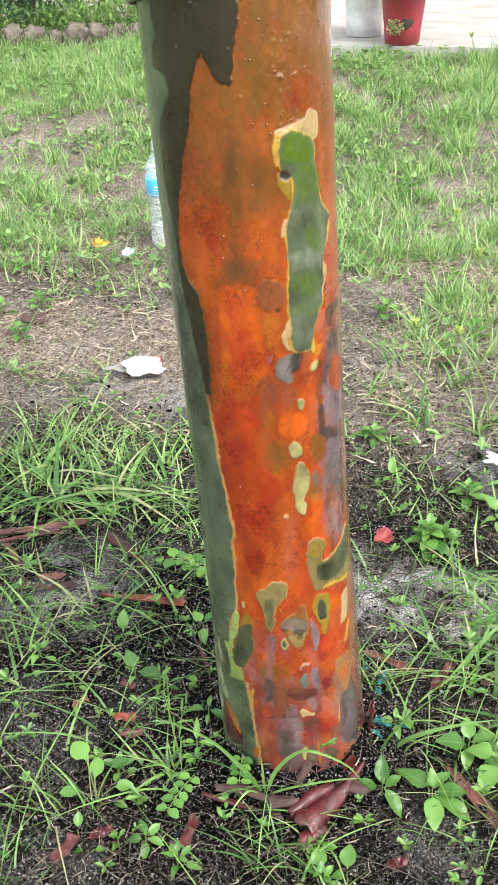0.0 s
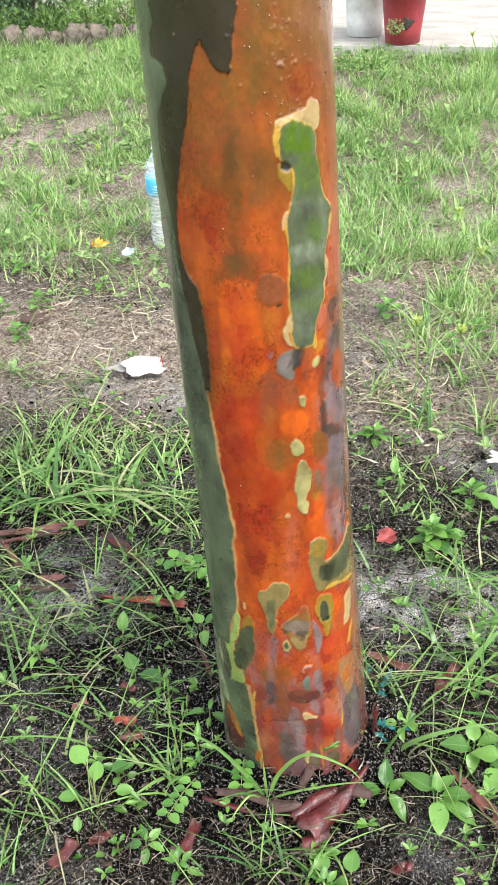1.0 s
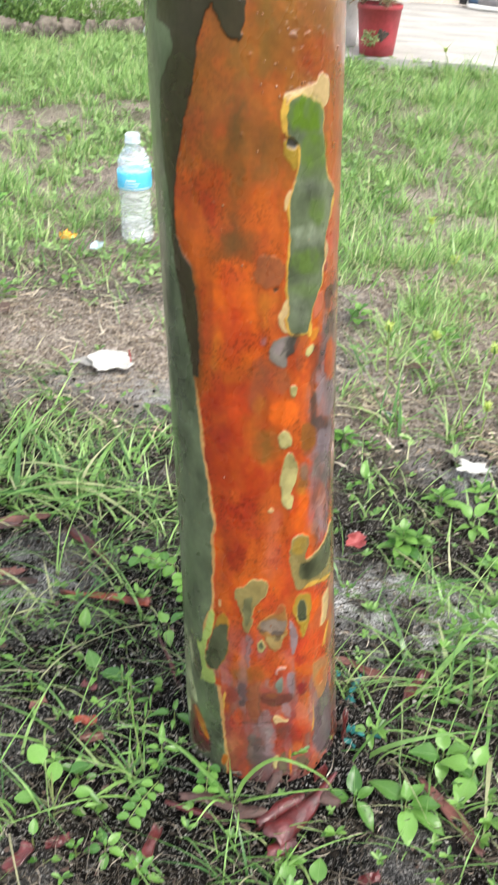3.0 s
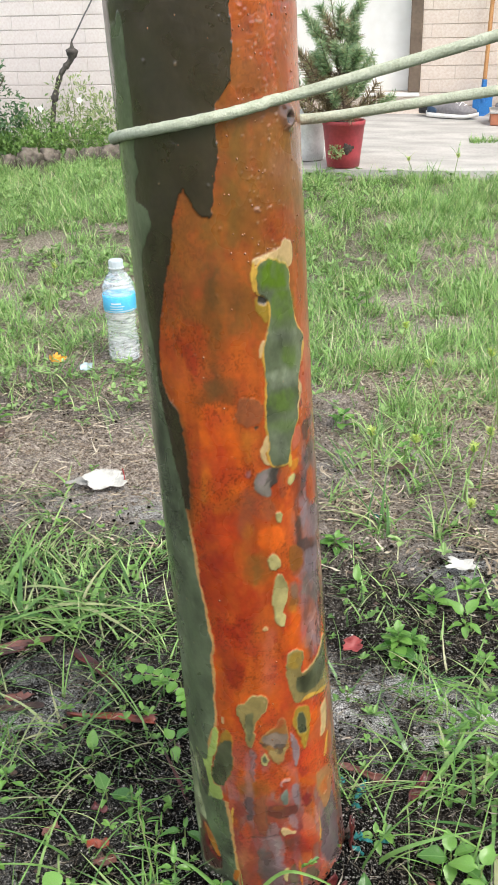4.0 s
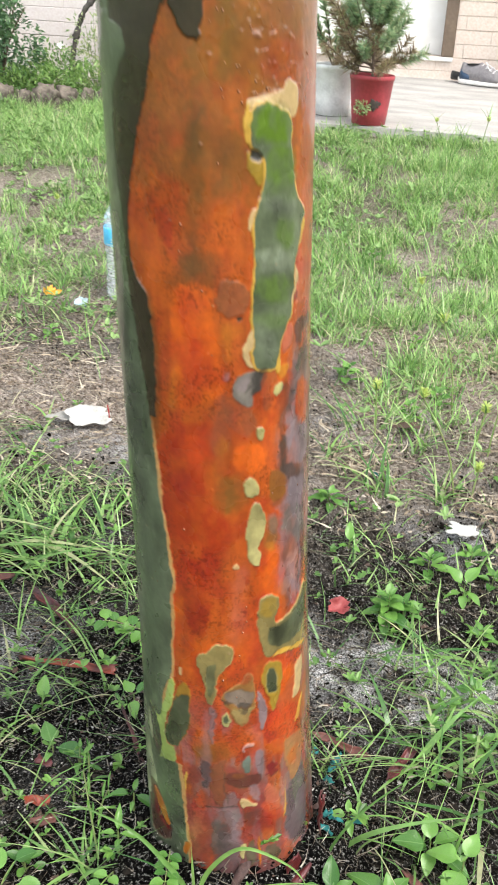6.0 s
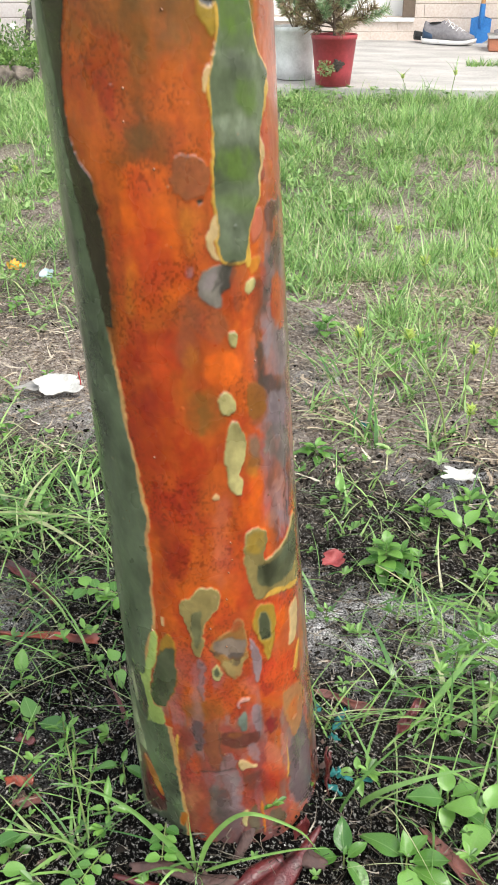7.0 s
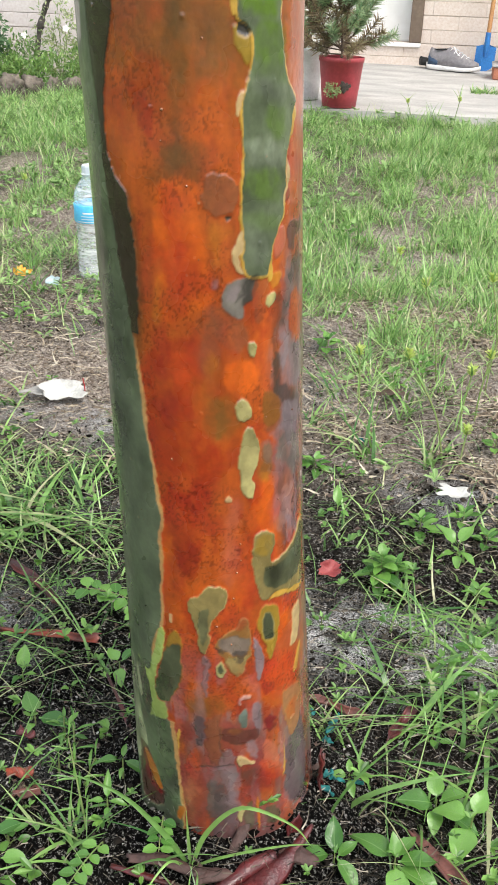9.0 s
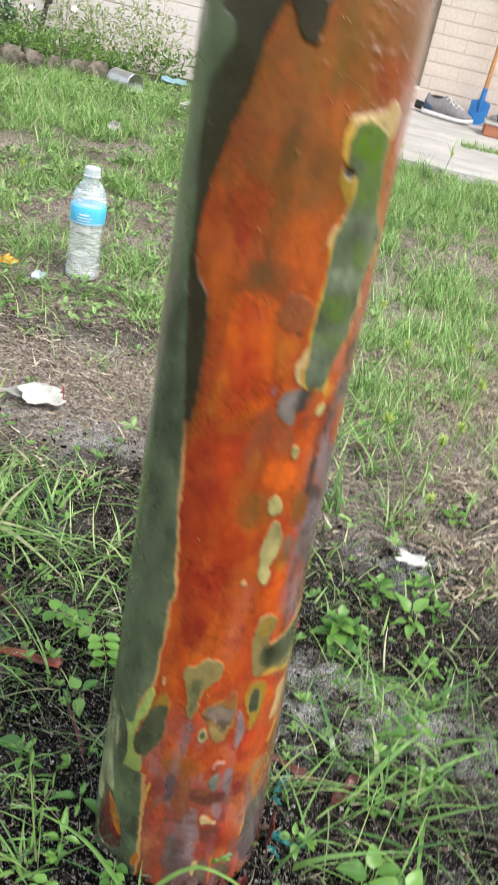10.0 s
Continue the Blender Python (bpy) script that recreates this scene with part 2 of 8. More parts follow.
M_SOIL = soil_material()
M_BARK = attribute_material("wet_peeling_bark", "bark", 0.27, 0.16, 300, coat=0.75, grain=0.26)
M_DROP = material("wet_wart", (0.26, 0.11, 0.045), 0.12, second=(0.16, 0.06, 0.03), scale=200, bump=0.0, coat=1.0)
M_BRICK = material("cream_painted_brick", (0.70, 0.60, 0.52), 0.7, second=(0.62, 0.52, 0.44), scale=3, bump=0.5, bump_scale=120)
M_PINKBRICK = material("pinkish_white_painted_brick", (0.74, 0.67, 0.65), 0.7, second=(0.66, 0.585, 0.56), scale=3, bump=0.5, bump_scale=120)
M_PINKMORTAR = material("pinkish_painted_mortar", (0.60, 0.53, 0.51), 0.85, second=(0.52, 0.45, 0.43), scale=14)
M_MORTAR = material("painted_mortar", (0.61, 0.52, 0.445), 0.85, second=(0.52, 0.44, 0.37), scale=14)
M_CONCRETE = material("weathered_concrete", (0.50, 0.485, 0.46), 0.8, second=(0.33, 0.32, 0.305), scale=7, bump=0.5, bump_scale=150)
M_DOOR = material("white_painted_door", (0.82, 0.81, 0.78), 0.45, second=(0.76, 0.75, 0.72), scale=3, bump=0.05)
M_FRAME = material("brown_door_frame", (0.12, 0.085, 0.06), 0.55, second=(0.18, 0.13, 0.09), scale=12)
M_RED = material("red_plastic_pot", (0.40, 0.050, 0.066), 0.5, second=(0.31, 0.040, 0.050), scale=14, bump=0.1)
M_GREYPOT = material("grimy_white_bucket", (0.80, 0.80, 0.78), 0.5, second=(0.58, 0.58, 0.56), scale=22, bump=0.15)
M_POTSOIL = material("potting_soil", (0.03, 0.024, 0.02), 0.95, second=(0.08, 0.06, 0.05), scale=120, bump=1.0)
M_ROPE = material("pale_green_rope", (0.43, 0.46, 0.36), 0.8, second=(0.31, 0.34, 0.25), scale=160, bump=0.4, bump_scale=900)
M_GRASS = leaf_material("grass_blades", (0.085, 0.21, 0.050), (0.38, 0.60, 0.19), dry=(0.62, 0.58, 0.38), translucent=0.38)
M_TUFT = leaf_material("green_grass_tufts", (0.045, 0.14, 0.032), (0.23, 0.42, 0.115), dry=(0.42, 0.42, 0.24), translucent=0.36, rough=0.32)
M_BLADE = leaf_material("single_grass_blades", (0.045, 0.14, 0.032), (0.25, 0.45, 0.115), dry=(0.42, 0.42, 0.24), translucent=0.36, rough=0.32, shade_by="object")
M_STRAW = leaf_material("dry_grass", (0.13, 0.110, 0.09), (0.44, 0.39, 0.31), translucent=0.15, rough=0.75, gloss=0.2)
M_WEED = leaf_material("weed_leaves", (0.052, 0.158, 0.028), (0.178, 0.368, 0.075), translucent=0.36, rough=0.24, island=False)
M_WEEDS = leaf_material("small_weed_leaves", (0.10, 0.21, 0.05), (0.28, 0.43, 0.15), translucent=0.3, rough=0.42)
M_TINY = leaf_material("seedling_leaves", (0.05, 0.14, 0.025), (0.16, 0.32, 0.06), translucent=0.3, rough=0.4)
M_STEM = material("green_stem", (0.13, 0.23, 0.05), 0.5, second=(0.20, 0.20, 0.08), scale=40)
M_BARKRED = material("dark_red_bark_peel", (0.115, 0.015, 0.016), 0.34, second=(0.032, 0.008, 0.008), scale=70, bump=0.45, bump_scale=520, coat=0.22)
M_BARKPINK = material("pinkish_bark_peel", (0.20, 0.075, 0.058), 0.55, second=(0.065, 0.026, 0.022), scale=60, bump=0.5, bump_scale=420)
M_BARKORANGE = material("orange_bark_peel", (0.30, 0.052, 0.022), 0.42, second=(0.085, 0.018, 0.012), scale=60, bump=0.5, bump_scale=420, coat=0.2)
# the slab is stained in long streaks along its edge
for node in [k for k in M_CONCRETE.node_tree.nodes if k.type == "TEX_NOISE"]:
    stretch = M_CONCRETE.node_tree.nodes.new("ShaderNodeVectorMath")
    stretch.operation = "MULTIPLY"
    stretch.inputs[1].default_value = (0.8, 1.5, 1.0)
    M_CONCRETE.node_tree.links.new(node.inputs["Vector"].links[0].from_socket, stretch.inputs[0])
    M_CONCRETE.node_tree.links.new(stretch.outputs[0], node.inputs["Vector"])
M_BROWNPEEL = material("brown_weathered_bark", (0.085, 0.042, 0.034), 0.7, second=(0.035, 0.020, 0.017), scale=60, bump=0.6, bump_scale=420)
M_STONE = material("weathered_edging_stone", (0.19, 0.16, 0.13), 0.95, second=(0.045, 0.038, 0.030), scale=24, bump=1.0, bump_scale=160)

# ---- ground ----
def spaced(lo, hi, step, far):
    core = np.arange(lo, hi + step / 2, step)
    grow, d, out = step, 0, []
    while d < far:
        grow *= 1.16
        d += grow
        out.append(d)
    out = np.array(out)
    return np.concatenate([lo - out[::-1], core, hi + out])


gx, gy = spaced(-0.9, 0.45, 0.0055, 90), spaced(-0.4, 1.5, 0.0055, 90)
GX, GY = np.meshgrid(gx, gy)
near = smooth(3.4, 2.2, np.hypot(GX + 0.2, GY - 0.6))
GZ = gz(GX, GY) + near * (0.018 * (fbm(GX * 34, GY * 34, seed=11, octaves=3) - 0.5) + 0.011 * (vnoise(GX * 110, GY * 110, seed=12) - 0.5))
idx = np.arange(GX.size).reshape(GX.shape)
quads = np.stack([idx[:-1, :-1], idx[:-1, 1:], idx[1:, 1:], idx[1:, :-1]], -1).reshape(-1, 4)
ground_mesh = mesh_of("ground", np.stack([GX, GY, GZ], -1).reshape(-1, 3), quads)


def straw_cover(x, y):
    """Where dry thatch covers the soil."""
    lane = np.exp(-((y - 0.80 - 0.10 * x) / 0.20) ** 2) * smooth(0.05, -0.25, x)
    back = (0.45 + 0.25 * smooth(-0.1, 0.02, x)) * smooth(0.44, 0.60, y) + 0.30 * smooth(0.8, 1.2, y)
    return np.clip(np.maximum(lane, back) + 0.9 * smooth(5, 3, np.hypot(x, y)) * (0.25 + 0.75 * smooth(0.32, 0.55, y)) * (fbm(x * 6, y * 6, seed=21) - 0.5), 0, 1)


def ash_cover(x, y):
    """Pale sandy ash lying about on the soil."""
    a = 1.9 * np.exp(-(((x - 0.115) / 0.11) ** 2 + ((y - 0.215) / 0.06) ** 2)) + 0.9 * np.exp(-(((x - 0.15) / 0.06) ** 2 + ((y - 0.50) / 0.07) ** 2))
    b = 0.7 * np.exp(-(((x + 0.27) / 0.14) ** 2 + ((y - 0.60) / 0.06) ** 2))
    c = 0.8 * np.exp(-(((x - 0.0) / 0.10) ** 2 + ((y - 0.78) / 0.08) ** 2))
    d = 0.9 * np.exp(-(((x + 0.32) / 0.10) ** 2 + ((y - 0.15) / 0.06) ** 2))
    return np.clip((a + b + c + d) * smooth(0.22, 0.64, fbm(x * 55, y * 55, seed=26, octaves=3)) + 0.9 * (fbm(x * 14, y * 14, seed=22) - 0.60), 0, 1) * smooth(0.095, 0.15, np.hypot(x + 0.008, y - 0.015))


cover = np.zeros((GX.size, 4), np.float32)
wide = np.hypot(GX, GY - 1.0)
turf = np.maximum(smooth(2.2, 3.2, wide), 0.55 * smooth(1.2, 2.2, GY) * smooth(0.35, 0.6, fbm(GX * 7, GY * 7, seed=23, octaves=3)))
away = np.hypot(GX + 0.05, GY - 0.10) + 0.5 * (fbm(GX * 3, GY * 3, seed=92, octaves=3) - 0.5)
beside = np.maximum(smooth(0.20, -0.10, GY), smooth(0.9, 1.1, np.abs(GX + 0.62 + 0.18 * (GY - 1.5)) / (0.75 + 0.30 * np.maximum(GY, 0))))
turf = np.maximum(turf, 0.85 * beside * smooth(0.5, 1.0, away) * (0.3 + 0.7 * smooth(0.40, 0.58, fbm(GX * 4.2 + 3, GY * 4.2, seed=95, octaves=3))))
cover[:, 0], cover[:, 1], cover[:, 2], cover[:, 3] = straw_cover(GX, GY).ravel(), (ash_cover(GX, GY) * smooth(4, 2, wide)).ravel(), turf.ravel(), 1
ground_mesh.attributes.new("cover", "FLOAT_COLOR", "POINT").data.foreach_set("color", cover.ravel())
ground = tagged(link("ground", ground_mesh, M_SOIL), "dark damp soil with ash, grit and dry thatch", "ground", kind="structure")

# ---- house: left wall stands forward of the porch wall ----
WALL_Y, BED_Y, CORNER, SLAB_LEFT = 4.30, 3.90, -1.0, -0.80
DOOR_L, DOOR_R, DOOR_B, DOOR_T = -0.90, -0.075, 0.245, 2.26
SLAB_FRONT, SLAB_Z0, SLAB_Z1 = 2.78, 0.126, 0.146


def wall(name, pieces, label, mat=None):
    bm = bmesh.new()
    for lo, hi in pieces:
        box(bm, lo, hi)
    return tagged(part(name, bm, mat or M_MORTAR), label, "wall", kind="structure")


TOP = 2.75
FAR_Y = 10.0
wall_porch = wall("wall_porch", [((CORNER, WALL_Y, -0.2), (DOOR_L, WALL_Y + 0.2, TOP)), ((DOOR_R, WALL_Y, -0.2), (4.0, WALL_Y + 0.2, TOP)),
                                 ((DOOR_L, WALL_Y, -0.2), (DOOR_R, WALL_Y + 0.2, DOOR_B)), ((DOOR_L, WALL_Y, DOOR_T), (DOOR_R, WALL_Y + 0.2, TOP))],
                  "cream painted brick wall behind the porch")
wall_garden = wall("wall_garden", [((-6.0, BED_Y, -0.2), (CORNER, BED_Y + 0.2, TOP)), ((CORNER - 0.2, BED_Y + 0.2, -0.2), (CORNER, WALL_Y + 0.2, TOP))],
                   "pinkish white painted brick wall behind the flower bed", M_PINKMORTAR)

for side_name, lo, hi in (("wall_back", (-6.0, FAR_Y, -0.2), (4.0, FAR_Y + 0.2, TOP)), ("wall_west", (-6.0, BED_Y + 0.2, -0.2), (-5.8, FAR_Y, TOP)), ("wall_east", (3.8, WALL_Y + 0.2, -0.2), (4.0, FAR_Y, TOP))):
    wall(side_name, [(lo, hi)], "plain cream painted outer wall of the house")
# unseen roof; its eaves are added to dim sky light on walls and slab
bm = box(bmesh.new(), (-6.1, BED_Y - 0.6, TOP), (CORNER, FAR_Y + 0.3, TOP + 0.14), 0.01)
box(bm, (CORNER, WALL_Y - 0.9, TOP + 0.002), (4.1, FAR_Y + 0.3, TOP + 0.138), 0.01)
tagged(part("roof", bm, M_CONCRETE), "unseen flat roof with eaves added to shade the porch", "roof", kind="structure")

# door
door = tagged(empty("door_1", pose((DOOR_L + DOOR_R) / 2, WALL_Y + 0.06, DOOR_B)), "closed white door in a brown frame", "door", kind="structure")
w2 = (DOOR_R - DOOR_L) / 2
bm = box(bmesh.new(), (-w2 + 0.05, 0.0, 0.0), (w2 - 0.05, 0.045, 1.96), 0.003)
part("door_leaf", bm, M_DOOR, door)
for x0 in (-w2, w2 - 0.055):
    part("door_frame", box(bmesh.new(), (x0 - 0.0, -0.075, 0.0), (x0 + 0.055, 0.06, 2.0), 0.004), M_FRAME, door)
part("door_frame", box(bmesh.new(), (-w2 + 0.055, -0.075, 1.962), (w2 - 0.055, 0.06, 2.0), 0.004), M_FRAME, door)
part("threshold", box(bmesh.new(), (-w2, -0.08, -0.02), (w2, 0.06, -0.002), 0.003), M_DOOR, door)

# porch slab, falling a little towards the lawn
bm = bmesh.new()
nx, ny = 44, 14
grid = []
for j in range(ny + 1):
    for i in range(nx + 1):
        x, y = SLAB_LEFT + 5.0 * i / nx, SLAB_FRONT + (WALL_Y - SLAB_FRONT) * j / ny
        e = 0.012 * (vnoise(x * 9, 0.0, seed=5) - 0.5) if j == 0 else 0
        grid.append(bm.verts.new((x, y + e, SLAB_Z0 + (SLAB_Z1 - SLAB_Z0) * j / ny + 0.003 * (vnoise(x * 4, y * 4, seed=6) - 0.5))))
for j in range(ny):
    for i in range(nx):
        a = j * (nx + 1) + i
        bm.faces.new((grid[a], grid[a + 1], grid[a + nx + 2], grid[a + nx + 1]))
low = bmesh.ops.extrude_face_region(bm, geom=list(bm.faces))["geom"]
for v in low:
    if isinstance(v, bmesh.types.BMVert):
        v.co.z = -0.05
bmesh.ops.recalc_face_normals(bm, faces=list(bm.faces))
porch = tagged(part("porch_slab", bm, M_CONCRETE), "weathered grey concrete porch slab", "porch", kind="structure")

# ---- the tree ----
def trunk_centre(z):
    m = np.minimum(z, 0.8)
    return -0.001 - 0.0501 * z + 0.0208 * m * z, 0.0151 - 0.0717 * m


def trunk_radius(z):
    return 0.0533 + 0.0066 * np.exp(-(np.asarray(z) / 0.19) ** 2) - 0.0057 * np.minimum(z, 0.8) - 0.006 * smooth(0.7, 2.2, z)


def on_trunk(deg, z, out=0.0):
    cx, cy = trunk_centre(z)
    a, r = radians(deg), float(trunk_radius(z)) + out
    return Vector((cx + r * math.sin(a), cy - r * math.cos(a), z))


ORANGE, BRIGHT, RED, BROWN = (0.34, 0.062, 0.011), (0.48, 0.080, 0.009), (0.20, 0.020, 0.009), (0.155, 0.054, 0.010)
GREEN, DEEP_GREEN, PALE_GREEN, DARK = (0.082, 0.100, 0.058), (0.075, 0.135, 0.010), (0.165, 0.185, 0.135), (0.034, 0.023, 0.014)
TAN, CREAM, YELLOW, AMBER = (0.27, 0.235, 0.095), (0.43, 0.30, 0.14), (0.46, 0.27, 0.045), (0.40, 0.13, 0.015)
LILAC, HONEY, LIME, PALE = (0.195, 0.148, 0.158), (0.40, 0.235, 0.085), (0.27, 0.34, 0.09), (0.30, 0.31, 0.18)
MAROON, ROSE, PINKISH, CRIMSON = (0.075, 0.022, 0.017), (0.35, 0.085, 0.050), (0.36, 0.18, 0.14), (0.17, 0.014, 0.014)
RUST, SCARLET, DULLRED, DUSK = (0.28, 0.029, 0.008), (0.38, 0.043, 0.010), (0.19, 0.034, 0.021), (0.20, 0.064, 0.028)
UMBER, MOSSY, SHADE, HAZE = (0.185, 0.068, 0.014), (0.135, 0.072, 0.016), (0.095, 0.043, 0.012), (0.24, 0.11, 0.055)
# the near-black serves dark bark patches and shade painted into cracks
SLATE, BLACK_AND_SHADE, SMOKE, TEAL = (0.125, 0.108, 0.092), (0.032, 0.027, 0.024), (0.15, 0.118, 0.125), (0.10, 0.12, 0.095)
DUSKY = (0.105, 0.072, 0.076)
MUSTARD, PALE_OLIVE, FERN = (0.25, 0.155, 0.020), (0.175, 0.135, 0.048), (0.055, 0.062, 0.032)

zs = np.concatenate([np.arange(-0.06, 0.712, 0.0008), np.arange(0.72, 2.4, 0.03)])
an = np.concatenate([np.arange(-106, 106, 0.68), np.arange(106, 254, 5.0)])
DEG, ZS = np.meshgrid(an, zs)
DEG = np.where(DEG > 180, DEG - 360, DEG)
MM = ZS * 1000
ARC = np.radians(DEG) * 53.0
wx = 2.2 * (vnoise(ARC / 16, MM / 22, seed=31) - 0.5) + 2.6 * (vnoise(ARC / 6, MM / 7, seed=32) - 0.5) + 2.4 * (vnoise(ARC / 2.6, MM / 3.0, seed=33) - 0.5) + 1.1 * (vnoise(ARC / 1.2, MM / 1.4, seed=37) - 0.5)
wz = 2.2 * (vnoise(ARC / 16, MM / 22, seed=34) - 0.5) + 2.6 * (vnoise(ARC / 6, MM / 7, seed=35) - 0.5) + 2.4 * (vnoise(ARC / 2.6, MM / 3.0, seed=36) - 0.5) + 1.1 * (vnoise(ARC / 1.2, MM / 1.4, seed=38) - 0.5)
paint = np.empty((*DEG.shape, 3))
paint[:] = ORANGE
lift = np.zeros(DEG.shape)
streak = fbm(ARC / 5, MM / 60, seed=40)
paint[:] = paint * (0.72 + 0.56 * streak[..., None])


def lay(colour, mask, up):
    global paint, lift
    k = mask[..., None]
    paint = paint * (1 - k) + np.array(colour) * k
    lift = lift * (1 - mask) + 1.5 * up * mask if up else lift


def plate(colour, feather, up, corners, rim=None, rim_width=0.0, wander=0.8, strength=1.0):
    """A patch of bark bounded by corners of (degrees round the trunk, height in mm), with a ragged or soft edge."""
    lo, hi = min(c[1] for c in corners) - 30 - 2 * feather, max(c[1] for c in corners) + 30 + 2 * feather
    rows = np.where((zs * 1000 > lo) & (zs * 1000 < hi))[0]
    if len(rows) == 0:
        return
    band = slice(rows[0], rows[-1] + 1)
    s, z = ARC[band] + 0.55 * wander * wx[band], MM[band] + 0.55 * wander * wz[band]
    pts = [(radians(a) * 53.0, b) for a, b in corners]
    for _ in range(2):  # cut the corners round
        pts = [(p[0] * u + q[0] * (1 - u), p[1] * u + q[1] * (1 - u)) for p, q in zip(pts, pts[1:] + pts[:1]) for u in (0.78, 0.22)]
    d, inside = np.full(s.shape, 1e9), np.zeros(s.shape, bool)
    for (x0, z0), (x1, z1) in zip(pts, pts[1:] + pts[:1]):
        ex, ez = x1 - x0, z1 - z0
        t = np.clip(((s - x0) * ex + (z - z0) * ez) / max(ex * ex + ez * ez, 1e-6), 0, 1)
        d = np.minimum(d, np.hypot(s - x0 - t * ex, z - z0 - t * ez))
        inside ^= ((z0 > z) != (z1 > z)) & (s < x0 + (z - z0) * ex / (ez if abs(ez) > 1e-6 else 1e-6))
    d = np.where(inside, -d, d) + 0.5 * (1 - math.exp(-feather))
    full = np.zeros(DEG.shape)
    if rim:
        full[band] = smooth(feather, -feather, d - rim_width * (0.2 + 1.6 * vnoise(s / 9, z / 9, seed=44)))
        lay(rim, full * strength, up)
    full[band] = smooth(feather, -feather, d) * strength
    if feather > 0.9:
        full[band] *= 0.55 + 0.45 * smooth(0.30, 0.60, fbm(s / 5, z / 11, seed=43, octaves=3))
    lay(colour, full, up)


def patchwork():
    """Soft upright streaks of lilac, red and grey round the foot and along the right flank, where greys and lilacs also
    paint in sky sheen.
    """
    low = smooth(205, 95, MM + 40 * (fbm(ARC / 20, MM / 20, seed=47) - 0.5))
    side = smooth(52, 74, DEG + 24 * (fbm(ARC / 12, MM / 30, seed=48) - 0.5)) * smooth(460, 370, MM)
    for colour, cell, tall, seed in ((DULLRED, 9, 30, 70), (LILAC, 6, 34, 71), (ROSE, 7, 24, 72), (SLATE, 5, 40, 73), (RED, 8, 20, 74)):
        k = smooth(0.52, 0.66, fbm((ARC + 0.6 * wx) / cell, (MM + 0.6 * wz) / tall, seed=seed, octaves=3))
        lay(colour, 0.62 * k * low * (1 - side), 0)
    for colour, cell, tall, seed in ((SMOKE, 7, 36, 75), (LILAC, 5, 40, 76), (BLACK_AND_SHADE, 4, 44, 77), (DUSK, 6, 22, 78)):
        k = smooth(0.50, 0.64, fbm((ARC + 0.6 * wx) / cell, (MM + 0.6 * wz) / tall, seed=seed, octaves=3))
        lay(colour, 0.6 * k * side, 0)


def regions():
    """The old dark bark high on one flank, and the grey-green bark that runs down it."""
    deg = DEG + 0.45 * wx
    z = MM + 0.5 * wz
    edge = np.interp(z, *zip(*DARK_EDGE))
    block = (z > np.interp(deg, *zip(*sorted((a, b) for b, a in BLOCK_LOW)))) & (deg < np.interp(z, *zip(*BLOCK_EDGE))) & (deg > -4)
    high = (z > 574) & (deg < np.interp(z, *zip(*BLOCK_EDGE)))
    strip = (z > 376) & (z < 575) & (deg < edge)
    lay(SHADE, 0.8 * smooth(5, -1, deg - edge) * smooth(345, 384, z) * smooth(473, 434, z), 0)
    lay(DARK, np.maximum(np.maximum(block, high), strip).astype(float), 0.5)
    g = np.interp(z, *zip(*GREEN_EDGE))
    rim = smooth(1.2, 0.2, deg - g - 2.2 * vnoise(ARC / 30, MM / 16, seed=45)) * smooth(380, 350, z)
    lay(AMBER, rim * smooth(120, 80, z), 0.3)
    lay(HONEY, rim * 0.9, 0.3)
    lay(GREEN, smooth(0.35, -0.35, deg - g) * (z < 639 + 20 * vnoise(ARC / 9, MM / 9, seed=46)), 0.6)


GREEN_EDGE = [(53, -15), (72, -16), (103, -18), (124, -20), (125, -31), (150, -31), (180, -30), (197, -23), (212, -21), (237, -20), (261, -19), (271, -16), (283, -19), (304, -20), (320, -23), (352, -25), (374, -27), (390, -29), (412, -33), (428, -35.5), (445, -38), (462, -39.5), (479, -40), (494, -42.5), (509, -44.5), (527, -44), (540, -40.5), (545, -36), (553, -30), (562, -31), (564, -43), (572, -43), (581, -37), (592, -39), (606, -36)]
DARK_EDGE = [(380, -23), (397, -21), (415, -20.5), (432, -22), (444, -25), (450, -31), (456, -34.5), (470, -35.5), (480, -35), (495, -32), (510, -27), (524, -23), (535, -18), (545, -15.5), (555, -14), (563, -11), (569, -8.5), (574, -5)]
BLOCK_EDGE = [(563, 12), (578, 15), (592, 18), (616, 18), (625, 28), (644, 30)]
BLOCK_LOW = [(559, 10), (561, 4), (566, 0), (566, 15), (573, -5)]
plate(UMBER, 30, 0, [(-24, 652), (98, 648), (98, 481), (-71, 485)], wander=2, strength=0.72)
# a pale wash puts the sky sheen of the upper right into the colour
plate(HAZE, 5, 0, [(34, 606), (98, 603), (98, 551), (33, 558)], wander=2, strength=0.4)
plate(UMBER, 16, 0, [(18, 614), (98, 608), (98, 549), (11, 559)], wander=2)
plate(UMBER, 9, 0, [(9.5, 573), (70, 570), (70, 533), (7.9, 537)], wander=2, strength=0.7)
plate(MOSSY, 7, 0, [(25, 613), (34, 613), (28, 544), (18, 545)], wander=2, strength=0.75)
plate(MOSSY, 6, 0, [(6.1, 561), (15, 561), (12, 530), (2.6, 530)], wander=2, strength=0.8)
plate(SHADE, 5, 0, [(4, 533), (14, 533), (11, 504), (0.6, 504)], wander=2, strength=0.95)
plate(SHADE, 7, 0, [(2.8, 504), (14, 504), (8.9, 449), (-3.4, 449)], wander=2, strength=0.8)
plate(BROWN, 6, 0, [(-4.8, 564), (4.5, 564), (2.2, 545), (-7.3, 545)], wander=2, strength=0.6)
